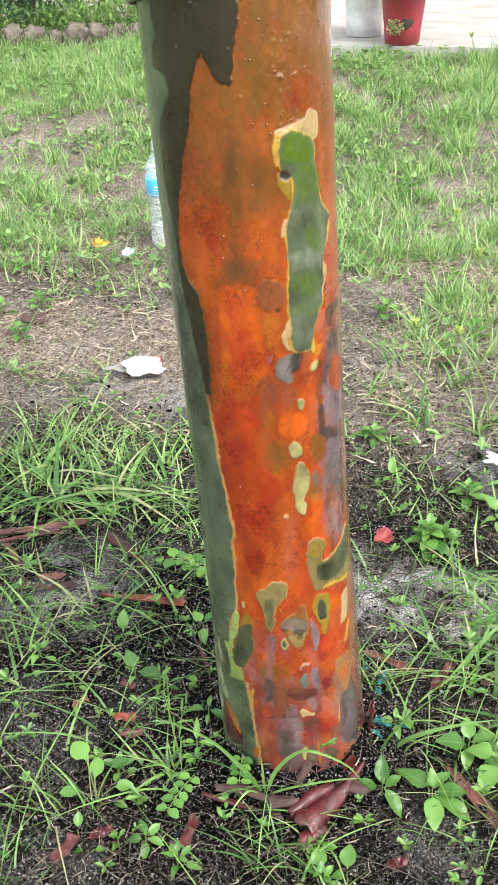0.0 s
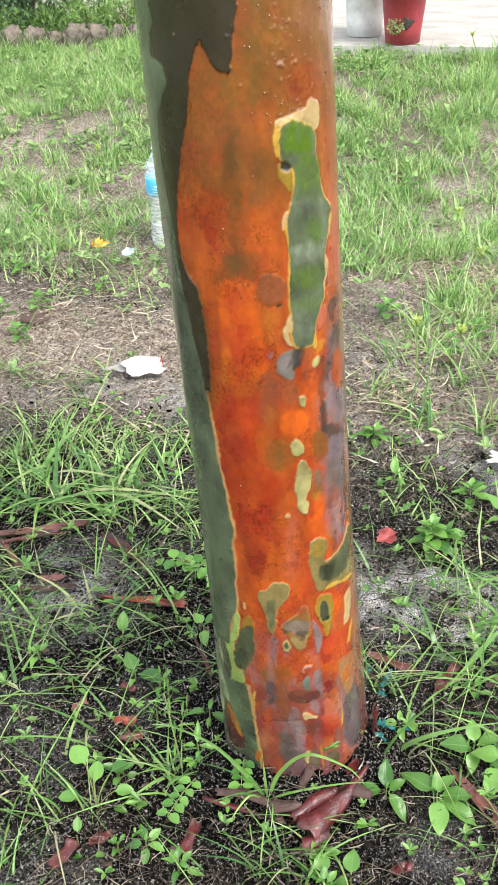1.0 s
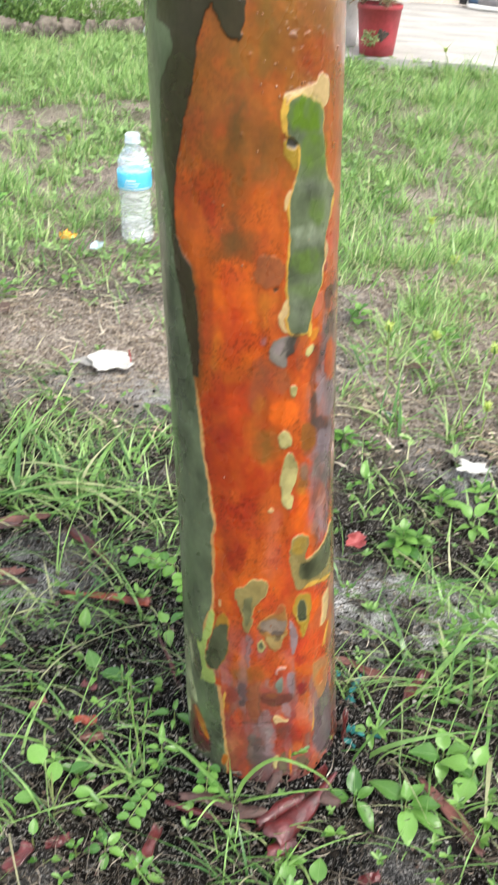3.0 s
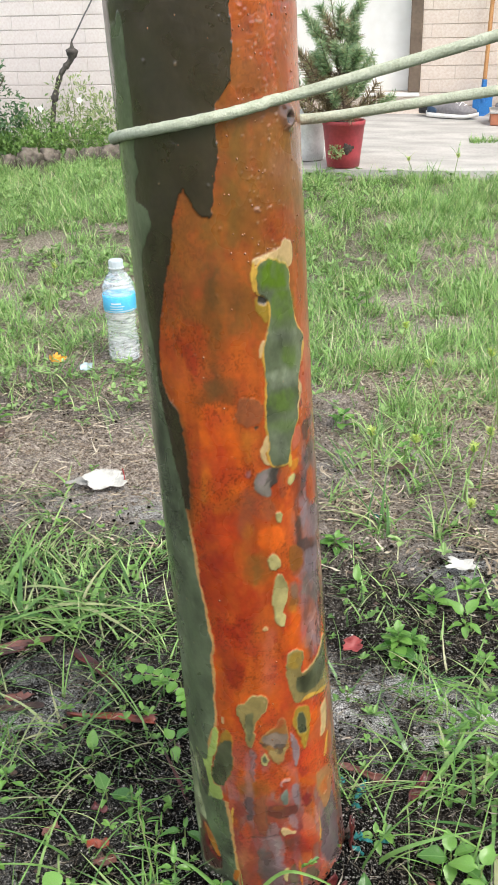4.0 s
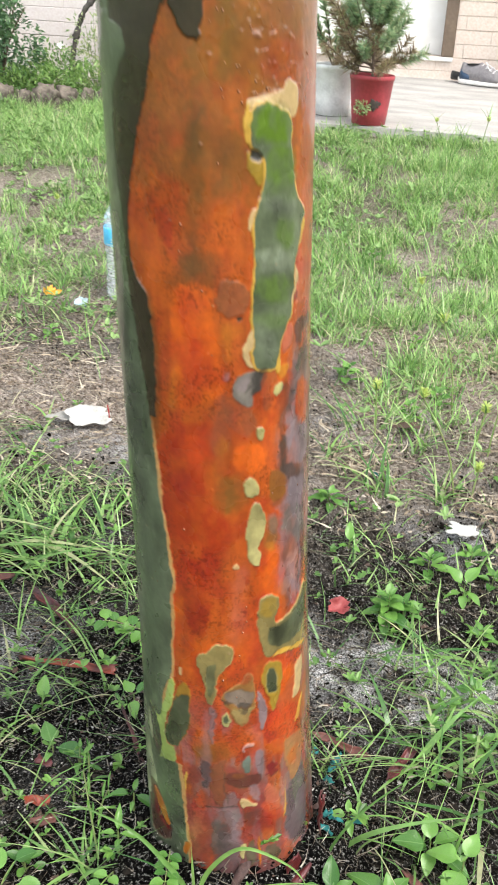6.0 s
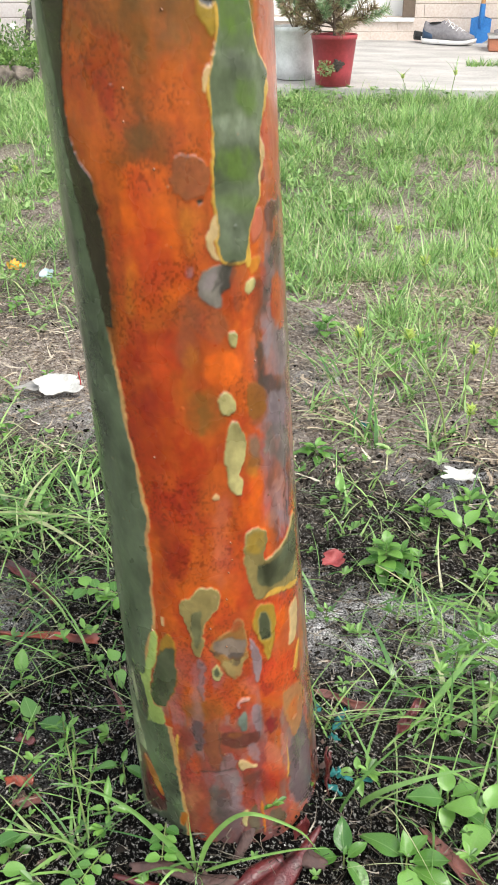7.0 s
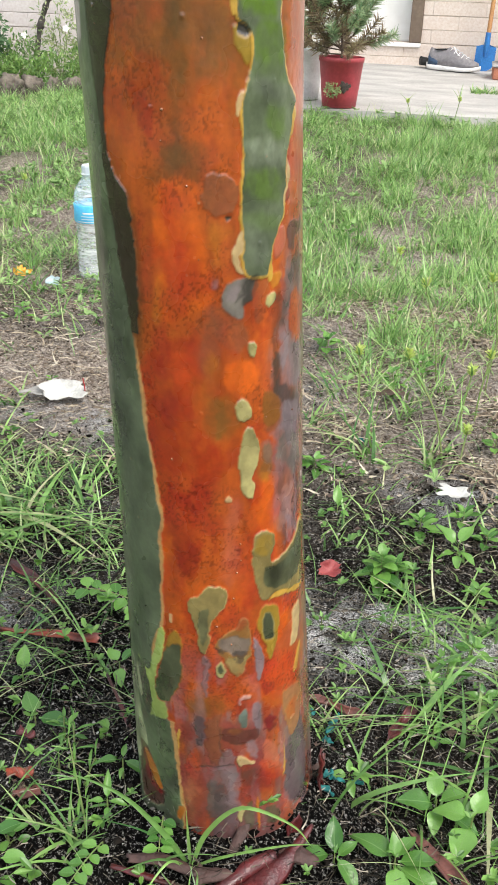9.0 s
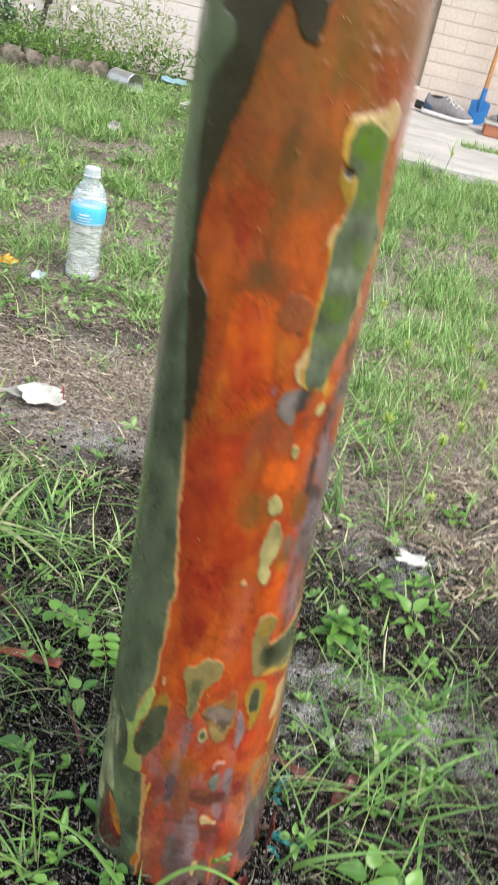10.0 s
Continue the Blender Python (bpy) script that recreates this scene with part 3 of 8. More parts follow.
plate(BROWN, 9, 0, [(15, 526), (41, 524), (38, 493), (12, 496)], wander=2, strength=0.85)
plate(SHADE, 4, 0, [(26, 507), (23, 499), (19, 495), (16, 498), (15, 508), (18, 517), (22, 520), (25, 516)], wander=2, strength=0.45)
# a second, smaller wash of painted sheen
plate(HAZE, 6, 0, [(49, 592), (98, 586), (98, 568), (48, 575)], wander=2, strength=0.45)
plate(RUST, 5, 0, [(43, 564), (73, 560), (70, 539), (41, 543)], wander=2, strength=0.5)
plate(RUST, 4, 0, [(-19, 498), (-0.5, 502), (0.9, 488), (-4.3, 461), (-16, 472), (-22, 485)], wander=2.5, strength=0.8)
plate(BRIGHT, 5, 0, [(8.6, 490), (29, 489), (28, 465), (6.2, 466)], wander=2, strength=0.5)
plate(BRIGHT, 4, 0, [(-32, 496), (-20, 497), (-25, 469), (-38, 466)], wander=2, strength=0.6)
plate(SHADE, 5, 0, [(-2.7, 466), (17, 470), (17, 451), (-2.3, 449), (-14, 450)], wander=2, strength=0.55)
plate(SHADE, 4, 0, [(-1.9, 466), (16, 470), (16, 458), (-2, 455)], wander=2, strength=0.4)
plate(BRIGHT, 1.6, 0, [(-7.5, 451), (3.2, 453), (15, 451), (16, 438), (16, 422), (21, 401), (19, 393), (9.5, 389), (-14, 380)], wander=1.2, strength=0.85)
plate(SCARLET, 5, 0, [(0.5, 441), (11, 429), (13, 413), (6.4, 392), (-1.5, 382), (-3.1, 415)], wander=2, strength=0.7)
plate(AMBER, 3, 0, [(17, 433), (31, 435), (33, 415), (25, 409), (19, 413)], wander=1.5, strength=0.5)
plate(AMBER, 2, 0, [(-10, 414), (-5.9, 415), (-8.2, 381), (-14, 380)], wander=1.5, strength=0.6)
plate(DUSK, 0.7, 0.25, [(17, 452), (23, 456), (30, 455), (35, 450), (35, 441), (31, 437), (22, 436), (16, 440)], wander=1.4, strength=0.8)
plate(DARK, 0.7, -0.3, [(27, 436), (31, 436), (31, 434), (28, 433)], wander=1)
plate(DUSK, 1.2, 0.1, [(19, 391), (25, 394), (39, 382), (40, 374), (31, 369), (22, 375), (17, 384)], wander=1.4, strength=0.65)
plate(DUSK, 1.0, 0.1, [(43, 403), (52, 407), (52, 394), (48, 382), (41, 387)], wander=1.2, strength=0.6)
plate(SLATE, 0.8, 0.2, [(23, 396), (28, 404), (37, 407), (45, 408), (42, 399), (37, 395), (36, 385), (28, 388)], wander=1.0)
plate(BLACK_AND_SHADE, 1.6, 0, [(37, 407), (48, 410), (44, 403), (40, 398), (37, 398), (31, 393), (30, 394), (34, 399)], wander=1.2)
plate(LILAC, 1.2, 0, [(26, 399), (34, 405), (36, 404), (31, 395), (26, 394)], wander=1.2, strength=0.5)
plate(LILAC, 1.2, 0, [(18, 407), (24, 407), (23, 401), (18, 401)], wander=1.2, strength=0.6)
plate(ROSE, 1.2, 0.2, [(70, 495), (87, 502), (98, 464), (93, 433), (67, 437), (63, 447), (68, 464), (76, 477)], wander=1, strength=0.75)
plate(ROSE, 0.5, 0.3, [(57, 424), (64, 430), (67, 422), (62, 413), (56, 412), (55, 420)], wander=1)
plate(DULLRED, 0.5, 0.3, [(64, 448), (70, 445), (71, 440), (64, 438)], wander=1)
plate(MAROON, 0.6, 0.2, [(68, 429), (89, 428), (91, 420), (77, 420), (74, 413), (69, 420)], wander=2)
plate(AMBER, 0.5, 0.2, [(54, 407), (64, 407), (61, 400), (54, 398), (53, 401)])
plate(TAN, 0.4, 0.3, [(49, 393), (53, 398), (59, 396), (56, 392), (52, 389)])
plate(RUST, 3.5, 0, [(-25, 367), (-3, 378), (16, 377), (19, 361), (8.7, 346), (11, 325), (24, 317), (16, 292), (8.7, 268), (3.2, 236), (-4.6, 235), (-15, 270), (-23, 327)], wander=2, strength=0.95)
plate(SCARLET, 3, 0, [(-3.3, 374), (12, 371), (12, 356), (1.4, 351), (-7.7, 360)], wander=2, strength=0.7)
plate(RED, 3, 0, [(-12, 349), (-2, 353), (-3.7, 324), (-12, 325)], wander=2, strength=0.7)
plate(RED, 3, 0, [(-11, 271), (5.7, 262), (4.8, 238), (-3.4, 233), (-10, 248)], wander=2, strength=0.8)
plate(RED, 3, 0, [(13, 292), (18, 287), (16, 251), (11, 252)], wander=2, strength=0.6)
plate(DUSK, 3, 0, [(14, 394), (23, 391), (20, 354), (14, 352), (10, 366)], wander=2, strength=0.6)
plate(BRIGHT, 2, 0, [(23, 364), (34, 367), (46, 364), (45, 351), (37, 345), (24, 350)], wander=1.5, strength=0.9)
plate(UMBER, 2.5, 0, [(14, 349), (29, 346), (34, 335), (28, 322), (13, 323)], wander=1.5, strength=0.8)
plate(MOSSY, 4, 0, [(15, 346), (26, 344), (23, 324), (15, 326)], wander=2, strength=0.5)
plate(AMBER, 3, 0, [(15, 371), (21, 368), (20, 345), (13, 341)], wander=1.5, strength=0.7)
plate(BRIGHT, 2.5, 0, [(39, 288), (47, 295), (65, 294), (69, 286), (60, 280), (57, 264), (53, 257), (35, 266)], wander=1.5, strength=0.9)
plate(BRIGHT, 4, 0, [(-26, 278), (-9.3, 283), (-16, 214), (-37, 204)], wander=2, strength=0.7)
plate(BRIGHT, 4, 0, [(-13, 231), (31, 233), (29, 205), (-16, 201)], wander=2, strength=0.5)
plate(ROSE, 4, 0, [(23, 286), (32, 287), (30, 249), (24, 229), (18, 236)], wander=2, strength=0.6)
plate(ROSE, 2.5, 0, [(22, 269), (26, 270), (23, 225), (19, 230)], wander=2, strength=0.5)
plate(SCARLET, 3, 0, [(30, 261), (42, 257), (38, 210), (27, 212)], wander=2, strength=0.6)
plate(RED, 1.5, 0.1, [(34, 276), (33, 273), (31, 273), (28, 275), (28, 278), (29, 281), (31, 282), (34, 280)], wander=1.5, strength=0.6)
plate(SMOKE, 3, 0, [(69, 412), (91, 411), (83, 246), (63, 257), (58, 282), (52, 308), (56, 337), (60, 360), (59, 383)], wander=3, strength=0.7)
plate(ORANGE, 1.2, 0, [(71, 495), (98, 491), (93, 433), (83, 434), (68, 444)], wander=1.5, strength=0.5)
plate(ORANGE, 1.5, 0, [(70, 391), (86, 387), (84, 350), (71, 368)], wander=2, strength=0.85)
plate(PINKISH, 2, 0, [(66, 376), (85, 370), (83, 356), (65, 365)], wander=2, strength=0.7)
plate(DUSK, 1.5, 0.1, [(47, 341), (59, 340), (60, 324), (51, 321), (45, 327)], wander=1.2, strength=0.85)
plate(LILAC, 2.5, 0, [(58, 331), (80, 336), (77, 293), (62, 295)], wander=3, strength=0.7)
plate(BLACK_AND_SHADE, 2.5, 0, [(56, 365), (67, 362), (61, 340), (51, 341)], wander=3, strength=0.6)
plate(BLACK_AND_SHADE, 3, 0, [(73, 336), (86, 332), (82, 259), (72, 273)], wander=3, strength=0.55)
plate(LILAC, 2, 0, [(59, 283), (76, 282), (73, 248), (60, 246)], wander=3, strength=0.6)
plate(MOSSY, 1.0, 0.1, [(43, 315), (54, 315), (52, 293), (41, 296)], wander=1, strength=0.75)
plate(SLATE, 2.0, 0, [(44, 318), (54, 316), (53, 302), (44, 307)], wander=1.5, strength=0.5)
plate(AMBER, 1.0, 0, [(43, 301), (52, 299), (50, 291), (43, 294)], wander=1, strength=0.6)
patchwork()
plate(DULLRED, 5, 0, [(-22, 131), (50, 130), (45, 24), (-31, 15)], wander=2, strength=0.75)
plate(ORANGE, 4, 0, [(9.1, 159), (36, 168), (38, 141), (23, 140), (-12, 138), (-7.7, 169), (1.7, 181)], wander=2, strength=0.8)
plate(UMBER, 2.5, 0, [(-5.5, 149), (17, 151), (16, 137), (-6.1, 135)], wander=2, strength=0.8)
plate(LILAC, 2.2, 0, [(-0.8, 176), (4.1, 181), (4.8, 140), (1.4, 100), (-3.3, 105), (-2.7, 139)], wander=2, strength=0.4)
plate(DUSK, 3, 0, [(4.8, 140), (16, 140), (15, 102), (3, 101)], wander=2, strength=0.8)
plate(LILAC, 3.5, 0, [(1.6, 95), (15, 102), (22, 83), (18, 47), (3.9, 53)], wander=2.5, strength=0.45)
plate(BLACK_AND_SHADE, 4, 0, [(2.9, 77), (16, 84), (16, 54), (3.6, 46)], wander=2.5, strength=0.8)
plate(DULLRED, 3, 0, [(-14, 101), (-3.3, 105), (-1.3, 36), (-14, 30)], wander=2, strength=0.9)
plate(CRIMSON, 3, 0, [(27, 100), (39, 105), (54, 98), (52, 64), (33, 69)], wander=2.6, strength=0.45)
plate(SMOKE, 3, 0, [(58, 119), (80, 126), (76, 24), (52, 45)], wander=3, strength=0.85)
plate(ORANGE, 1.5, 0, [(40, 182), (49, 184), (68, 214), (83, 211), (82, 165), (71, 139), (50, 130), (38, 146)], wander=1.2, strength=0.9)
plate(SCARLET, 2.5, 0, [(39, 172), (58, 179), (68, 163), (63, 141), (40, 143)], wander=2, strength=0.9)
plate(BRIGHT, 1.5, 0, [(50, 210), (68, 213), (82, 207), (67, 208), (59, 184), (50, 180)], wander=1, strength=0.8)
plate(ROSE, 2, 0, [(28, 165), (36, 168), (38, 154), (32, 149)], wander=2, strength=0.8)
# dark rims put the shadow gaps round these plates into the colour
plate(LILAC, 0.5, 0.3, [(2.8, 181), (6.9, 184), (8.1, 156), (5.4, 147), (3, 158)], BLACK_AND_SHADE, 0.25, wander=2.2, strength=0.45)
plate(DUSKY, 0.5, 0.2, [(-2, 135), (4, 136), (3, 111), (-3, 111)], BLACK_AND_SHADE, 0.25, wander=1.4, strength=0.55)
plate(DUSK, 0.5, 0.2, [(4.8, 136), (16, 139), (13, 113), (4.5, 111)], MAROON, 0.25, wander=2.2, strength=0.8)
plate(LILAC, 0.5, 0.3, [(8.8, 108), (22, 111), (21, 85), (15, 71), (9.6, 84)], BLACK_AND_SHADE, 0.3, wander=2.2, strength=0.4)
plate(SLATE, 0.6, 0.2, [(1.5, 83), (7.6, 87), (8.4, 53), (1.4, 46)], BLACK_AND_SHADE, 0.2, wander=2.2, strength=0.35)
plate(SMOKE, 0.6, 0.2, [(12, 72), (20, 76), (19, 44), (11, 42)], MAROON, 0.3, wander=2.2, strength=0.4)
plate(SCARLET, 0.6, 0.2, [(-13, 98), (-4.4, 105), (-3.3, 81), (-10, 70)], MAROON, 0.2, wander=2.2, strength=0.8)
plate(CRIMSON, 0.5, 0.2, [(40, 130), (48, 131), (49, 119), (43, 114)], MAROON, 0.2, wander=2.2, strength=0.88)
plate(ROSE, 0.6, 0.2, [(38, 114), (49, 105), (51, 83), (40, 86)], wander=1.0, strength=0.88)
plate(LILAC, 0.6, 0.2, [(61, 335), (71, 335), (73, 313), (64, 308)], wander=1.5, strength=0.9)
plate(PINKISH, 0.8, 0.2, [(61, 287), (74, 285), (73, 265), (62, 266)], wander=2.5, strength=0.4)
plate(BLACK_AND_SHADE, 2.4, 0, [(54, 396), (63, 397), (59, 364), (54, 368)], wander=2.5, strength=0.6)
# the right flank: grey and lilac bands with sky sheen painted in, a bright strip and a brown scab
plate(ORANGE, 0.9, 0.1, [(71, 397), (85, 392), (89, 382), (87, 363), (74, 366), (68, 379)], wander=1.5, strength=0.95)
plate(ROSE, 2.0, 0, [(78, 391), (89, 386), (88, 369), (81, 370)], wander=1.5, strength=0.6)
plate(BLACK_AND_SHADE, 2.6, 0, [(71, 411), (86, 419), (85, 396), (71, 393), (67, 378), (58, 378), (61, 393), (67, 402)], wander=2, strength=0.7)
plate(LILAC, 2.6, 0, [(62, 376), (76, 369), (87, 360), (84, 343), (67, 345), (60, 359)], wander=2.5, strength=0.9)
plate(BLACK_AND_SHADE, 1.6, 0, [(55, 365), (62, 366), (62, 347), (77, 341), (82, 326), (62, 332), (53, 347)], wander=2.5, strength=0.7)
plate(UMBER, 0.7, 0.15, [(46, 349), (55, 346), (61, 337), (57, 326), (45, 327)], wander=1.5, strength=0.9)
plate(LILAC, 2.4, 0, [(62, 337), (84, 330), (86, 318), (64, 307), (59, 324)], wander=2.5, strength=0.95)
plate(SLATE, 2.4, 0, [(58, 322), (85, 314), (85, 286), (70, 289), (65, 301), (56, 306)], wander=2.5, strength=0.8)
plate(PINKISH, 0.8, 0.15, [(54, 285), (66, 277), (64, 264), (58, 257), (53, 269)], wander=2.5, strength=0.3)
plate(RUST, 1.2, 0, [(34, 280), (44, 276), (42, 258), (34, 262)], wander=2, strength=0.5)
# upright plates at the foot
plate(DUSKY, 1.0, 0.15, [(5, 95), (14, 96), (13.5, 60), (13, 35), (3, 34), (4, 60)], wander=2.0, strength=0.55)
plate(SMOKE, 1.3, 0.15, [(15, 97), (23, 94), (22, 70), (21, 40), (13, 36), (15, 66)], wander=2.4, strength=0.55)
plate(BLACK_AND_SHADE, 2.4, 0, [(6, 80), (12, 83), (12, 60), (6, 56)], wander=2.5, strength=0.45)
plate(BLACK_AND_SHADE, 2.6, 0, [(23, 93), (35, 90), (34, 74), (23, 76)], wander=3, strength=0.6)
# thin dark slits: crack shade painted between the upright plates
plate(BLACK_AND_SHADE, 0.4, -0.2, [(14.0, 96), (14.8, 96), (14, 40), (13.4, 40)], wander=2.2, strength=0.55)
plate(BLACK_AND_SHADE, 0.4, -0.2, [(3.2, 94), (4.0, 94), (2.6, 42), (2.0, 42)], wander=2.2, strength=0.55)
plate(SCARLET, 2.2, 0.1, [(36, 97), (52, 92), (52, 74), (38, 72)], wander=2.6, strength=0.55)
plate(BLACK_AND_SHADE, 4, 0, [(2, 62), (24, 62), (22, 20), (0, 20)], wander=3, strength=0.5)
plate(DUSKY, 5, 0, [(2, 57), (55, 60), (52, 1.3), (0, -5.6)], wander=3, strength=0.55)
plate(DULLRED, 2, 0, [(-15, 87), (0, 94), (-2, 36), (-3, 0), (-18, 0), (-13, 40)], wander=2, strength=0.6)
plate(HAZE, 3, 0, [(-14, 70), (-6, 72), (-5, 36), (-12, 30)], wander=2, strength=0.45)
plate(ROSE, 2, 0, [(-14, 97), (-4.1, 104), (-2.3, 66), (-12, 53)], wander=2.5, strength=0.6)
plate(DUSKY, 0.7, 0.25, [(58, 108), (80, 115), (77, 36), (61, 42), (53, 67)], BLACK_AND_SHADE, 0.3, wander=2.0, strength=0.85)
plate(LILAC, 2.0, 0, [(64, 99), (74, 99), (72, 56), (63, 56)], wander=2.5, strength=0.4)
plate(DUSK, 0.5, 0.2, [(4, 130), (12, 130), (12, 99), (3.8, 97)], MAROON, 0.3, wander=1.8, strength=0.75)
plate(SCARLET, 0.9, 0.1, [(44, 168), (73, 167), (74, 144), (52, 147), (40, 147)], wander=1.6, strength=0.8)
# two more cracks, their shade laid on as colour
plate(BLACK_AND_SHADE, 0.5, -0.2, [(-3.1, 95), (21, 98), (21, 96), (-3.1, 93)], wander=1.6, strength=0.7)
plate(BLACK_AND_SHADE, 0.4, -0.2, [(12, 134), (13, 134), (13, 98), (12, 98)], wander=1.6, strength=0.6)
plate(CRIMSON, 1.2, 0, [(39, 157), (52, 156), (50, 146), (41, 147)], wander=2, strength=0.6)

regions()
plate(CREAM, 0.45, 0.3, [(33, 534), (35, 537), (54, 538), (56, 543), (60, 544), (66, 542), (67, 530), (61, 526), (56, 530), (40, 534), (35, 532)], wander=0.9)
plate(YELLOW, 0.5, 0.25, [(33, 534), (36, 535), (36, 517), (32, 517)])
plate(MUSTARD, 0.6, 0.25, [(33, 514), (37, 514), (44, 508), (41, 497), (37, 502), (34, 505)])
plate(GREEN, 0.4, 0.55, [(37, 534), (42, 535), (56, 531), (61, 526), (61, 515), (63, 505), (66, 492), (76, 484), (72, 476), (65, 461), (64, 439), (62, 431), (53, 418), (52, 405), (39, 407), (36, 413), (37, 422), (36, 435), (38, 476), (38, 487), (42, 497), (44, 508), (42, 512), (35, 517)], YELLOW, 0.9, wander=0.7)
plate(DEEP_GREEN, 2.6, 0, [(37, 535), (60, 532), (59, 515), (36, 519)], wander=1.5)
plate(DEEP_GREEN, 2.6, 0, [(46, 518), (67, 514), (66, 496), (43, 499)], wander=1.5, strength=0.8)
plate(DEEP_GREEN, 2.6, 0, [(41, 500), (66, 496), (64, 488), (41, 493)], wander=1.5, strength=0.4)
plate(DEEP_GREEN, 2.6, 0, [(50, 483), (64, 480), (63, 468), (50, 471)], wander=1.5, strength=0.55)
plate(DEEP_GREEN, 2.6, 0, [(38, 459), (62, 454), (61, 438), (37, 444)], wander=1.5, strength=0.6)
plate(DEEP_GREEN, 2.6, 0, [(37, 439), (61, 434), (60, 425), (36, 431)], wander=1.5, strength=0.3)
plate(PALE_GREEN, 2.4, 0, [(41, 497), (66, 492), (65, 482), (41, 487)], wander=1.5, strength=0.6)
plate(PALE_GREEN, 2.4, 0, [(40, 472), (64, 467), (63, 454), (39, 459)], wander=1.5, strength=0.6)
plate(PALE_GREEN, 2.4, 0, [(37, 429), (52, 426), (50, 409), (36, 413)], wander=1.5, strength=0.35)
plate(CREAM, 0.4, 0.3, [(30, 417), (36, 431), (37, 422), (34, 414), (38, 407), (33, 409)], wander=0.9)
plate(CREAM, 0.4, 0.3, [(34, 485), (39, 490), (37, 477), (34, 479)], wander=0.9, strength=0.9)
plate(CREAM, 0.35, 0.3, [(66, 460), (70, 451), (66, 443), (62, 433), (65, 449)], wander=0.9)
plate(YELLOW, 0.35, 0.3, [(75, 484), (77, 477), (71, 468), (66, 462), (72, 476)], wander=0.9)
plate(YELLOW, 0.4, 0.3, [(50, 405), (54, 417), (56, 407), (53, 401)], wander=0.9)
plate(BLACK_AND_SHADE, 0.5, -0.3, [(36, 516), (44, 511), (39, 508), (35, 511)], wander=0.9)
plate(BLACK_AND_SHADE, 1.0, 0.2, [(40, 408), (47, 407), (45, 399), (39, 393), (34, 392), (38, 401)], wander=1)
plate(HAZE, 0.4, 0.4, [(36, 562), (39, 563), (42, 561), (40, 560), (36, 561)], wander=0.9)
plate(TAN, 0.3, 0.45, [(32, 323), (36, 329), (41, 327), (44, 318), (43, 305), (38, 298), (41, 293), (40, 286), (36, 285), (31, 289), (31, 303)], wander=0.9)
plate(TAN, 0.3, 0.45, [(29, 341), (34, 345), (39, 343), (40, 336), (36, 331), (31, 333)], wander=1.0)
plate(TAN, 0.3, 0.45, [(38, 375), (42, 375), (44, 371), (43, 366), (39, 368)], wander=0.9)
plate(CREAM, 0.3, 0.4, [(27, 287), (26, 285), (25, 285), (23, 286), (22, 287), (23, 289), (25, 289), (26, 288)], wander=0.6, strength=0.8)
plate(PALE_OLIVE, 0.35, 0.5, [(37, 252), (39, 261), (43, 264), (50, 262), (54, 256), (52, 248), (48, 243), (52, 239), (70, 245), (84, 260), (83, 241), (83, 214), (68, 214), (53, 220), (47, 215), (42, 218), (39, 231), (36, 243)], TAN, 0.5, wander=1.0)
plate(MUSTARD, 1.2, 0, [(38, 259), (43, 262), (51, 260), (52, 251), (46, 245), (38, 250)], strength=0.8)
plate(FERN, 0.85, 0, [(44, 235), (46, 240), (55, 237), (74, 243), (84, 255), (83, 232), (78, 222), (61, 221), (48, 223), (43, 227)], wander=1.2, strength=0.95)
plate(GREEN, 1.5, 0, [(52, 239), (74, 246), (84, 257), (83, 245), (73, 234), (58, 232)], wander=1.5, strength=0.7)
plate(BLACK_AND_SHADE, 1.2, 0, [(59, 228), (57, 227), (54, 228), (51, 229), (50, 231), (51, 232), (54, 231), (57, 229)], wander=1.5, strength=0.5)
plate(YELLOW, 0.4, 0.3, [(53, 220), (67, 216), (83, 213), (82, 209), (64, 213), (51, 215), (47, 214)])
plate(PALE_OLIVE, 0.35, 0.45, [(-2.3, 220), (1.7, 223), (6.3, 224), (7.8, 230), (15, 231), (20, 229), (21, 223), (17, 217), (13, 211), (10, 204), (10, 192), (5.8, 182), (2.5, 189), (1.6, 204), (-1.5, 210)], TAN, 0.35, wander=1.0)
plate(FERN, 0.6, 0, [(4.3, 215), (8.5, 217), (10, 214), (9.4, 197), (6.1, 188), (3.3, 194), (2.5, 206)], wander=0.9, strength=0.8)
plate(UMBER, 0.7, 0.3, [(14, 193), (23, 199), (31, 210), (33, 199), (34, 185), (31, 175), (26, 165), (19, 169), (17, 179), (13, 186)], TAN, 0.15, wander=1.3, strength=0.8)
plate(TAN, 1.0, 0, [(17, 181), (24, 180), (32, 180), (30, 171), (26, 166), (20, 169)], wander=1.6, strength=0.6)
plate(SLATE, 0.85, 0.1, [(14, 193), (23, 197), (33, 194), (33, 184), (26, 180), (16, 185)], wander=1.6, strength=0.8)
plate(RUST, 1.5, 0, [(24, 203), (31, 209), (32, 201), (26, 199)], wander=1, strength=0.5)
plate(BLACK_AND_SHADE, 0.5, 0, [(22, 187), (29, 186), (29, 177), (25, 172), (22, 178)], wander=2.2, strength=0.7)
plate(BLACK_AND_SHADE, 0.6, 0, [(18, 185), (17, 184), (15, 183), (13, 184), (12, 186), (13, 187), (15, 188), (17, 187)], wander=2, strength=0.75)
plate(TAN, 0.3, 0.4, [(18, 171), (17, 167), (15, 165), (12, 167), (12, 172), (13, 176), (15, 178), (17, 176)], wander=0.9)
plate(FERN, 0.5, 0, [(17, 172), (16, 169), (15, 168), (13, 169), (13, 172), (14, 175), (15, 176), (16, 175)], wander=0.9)
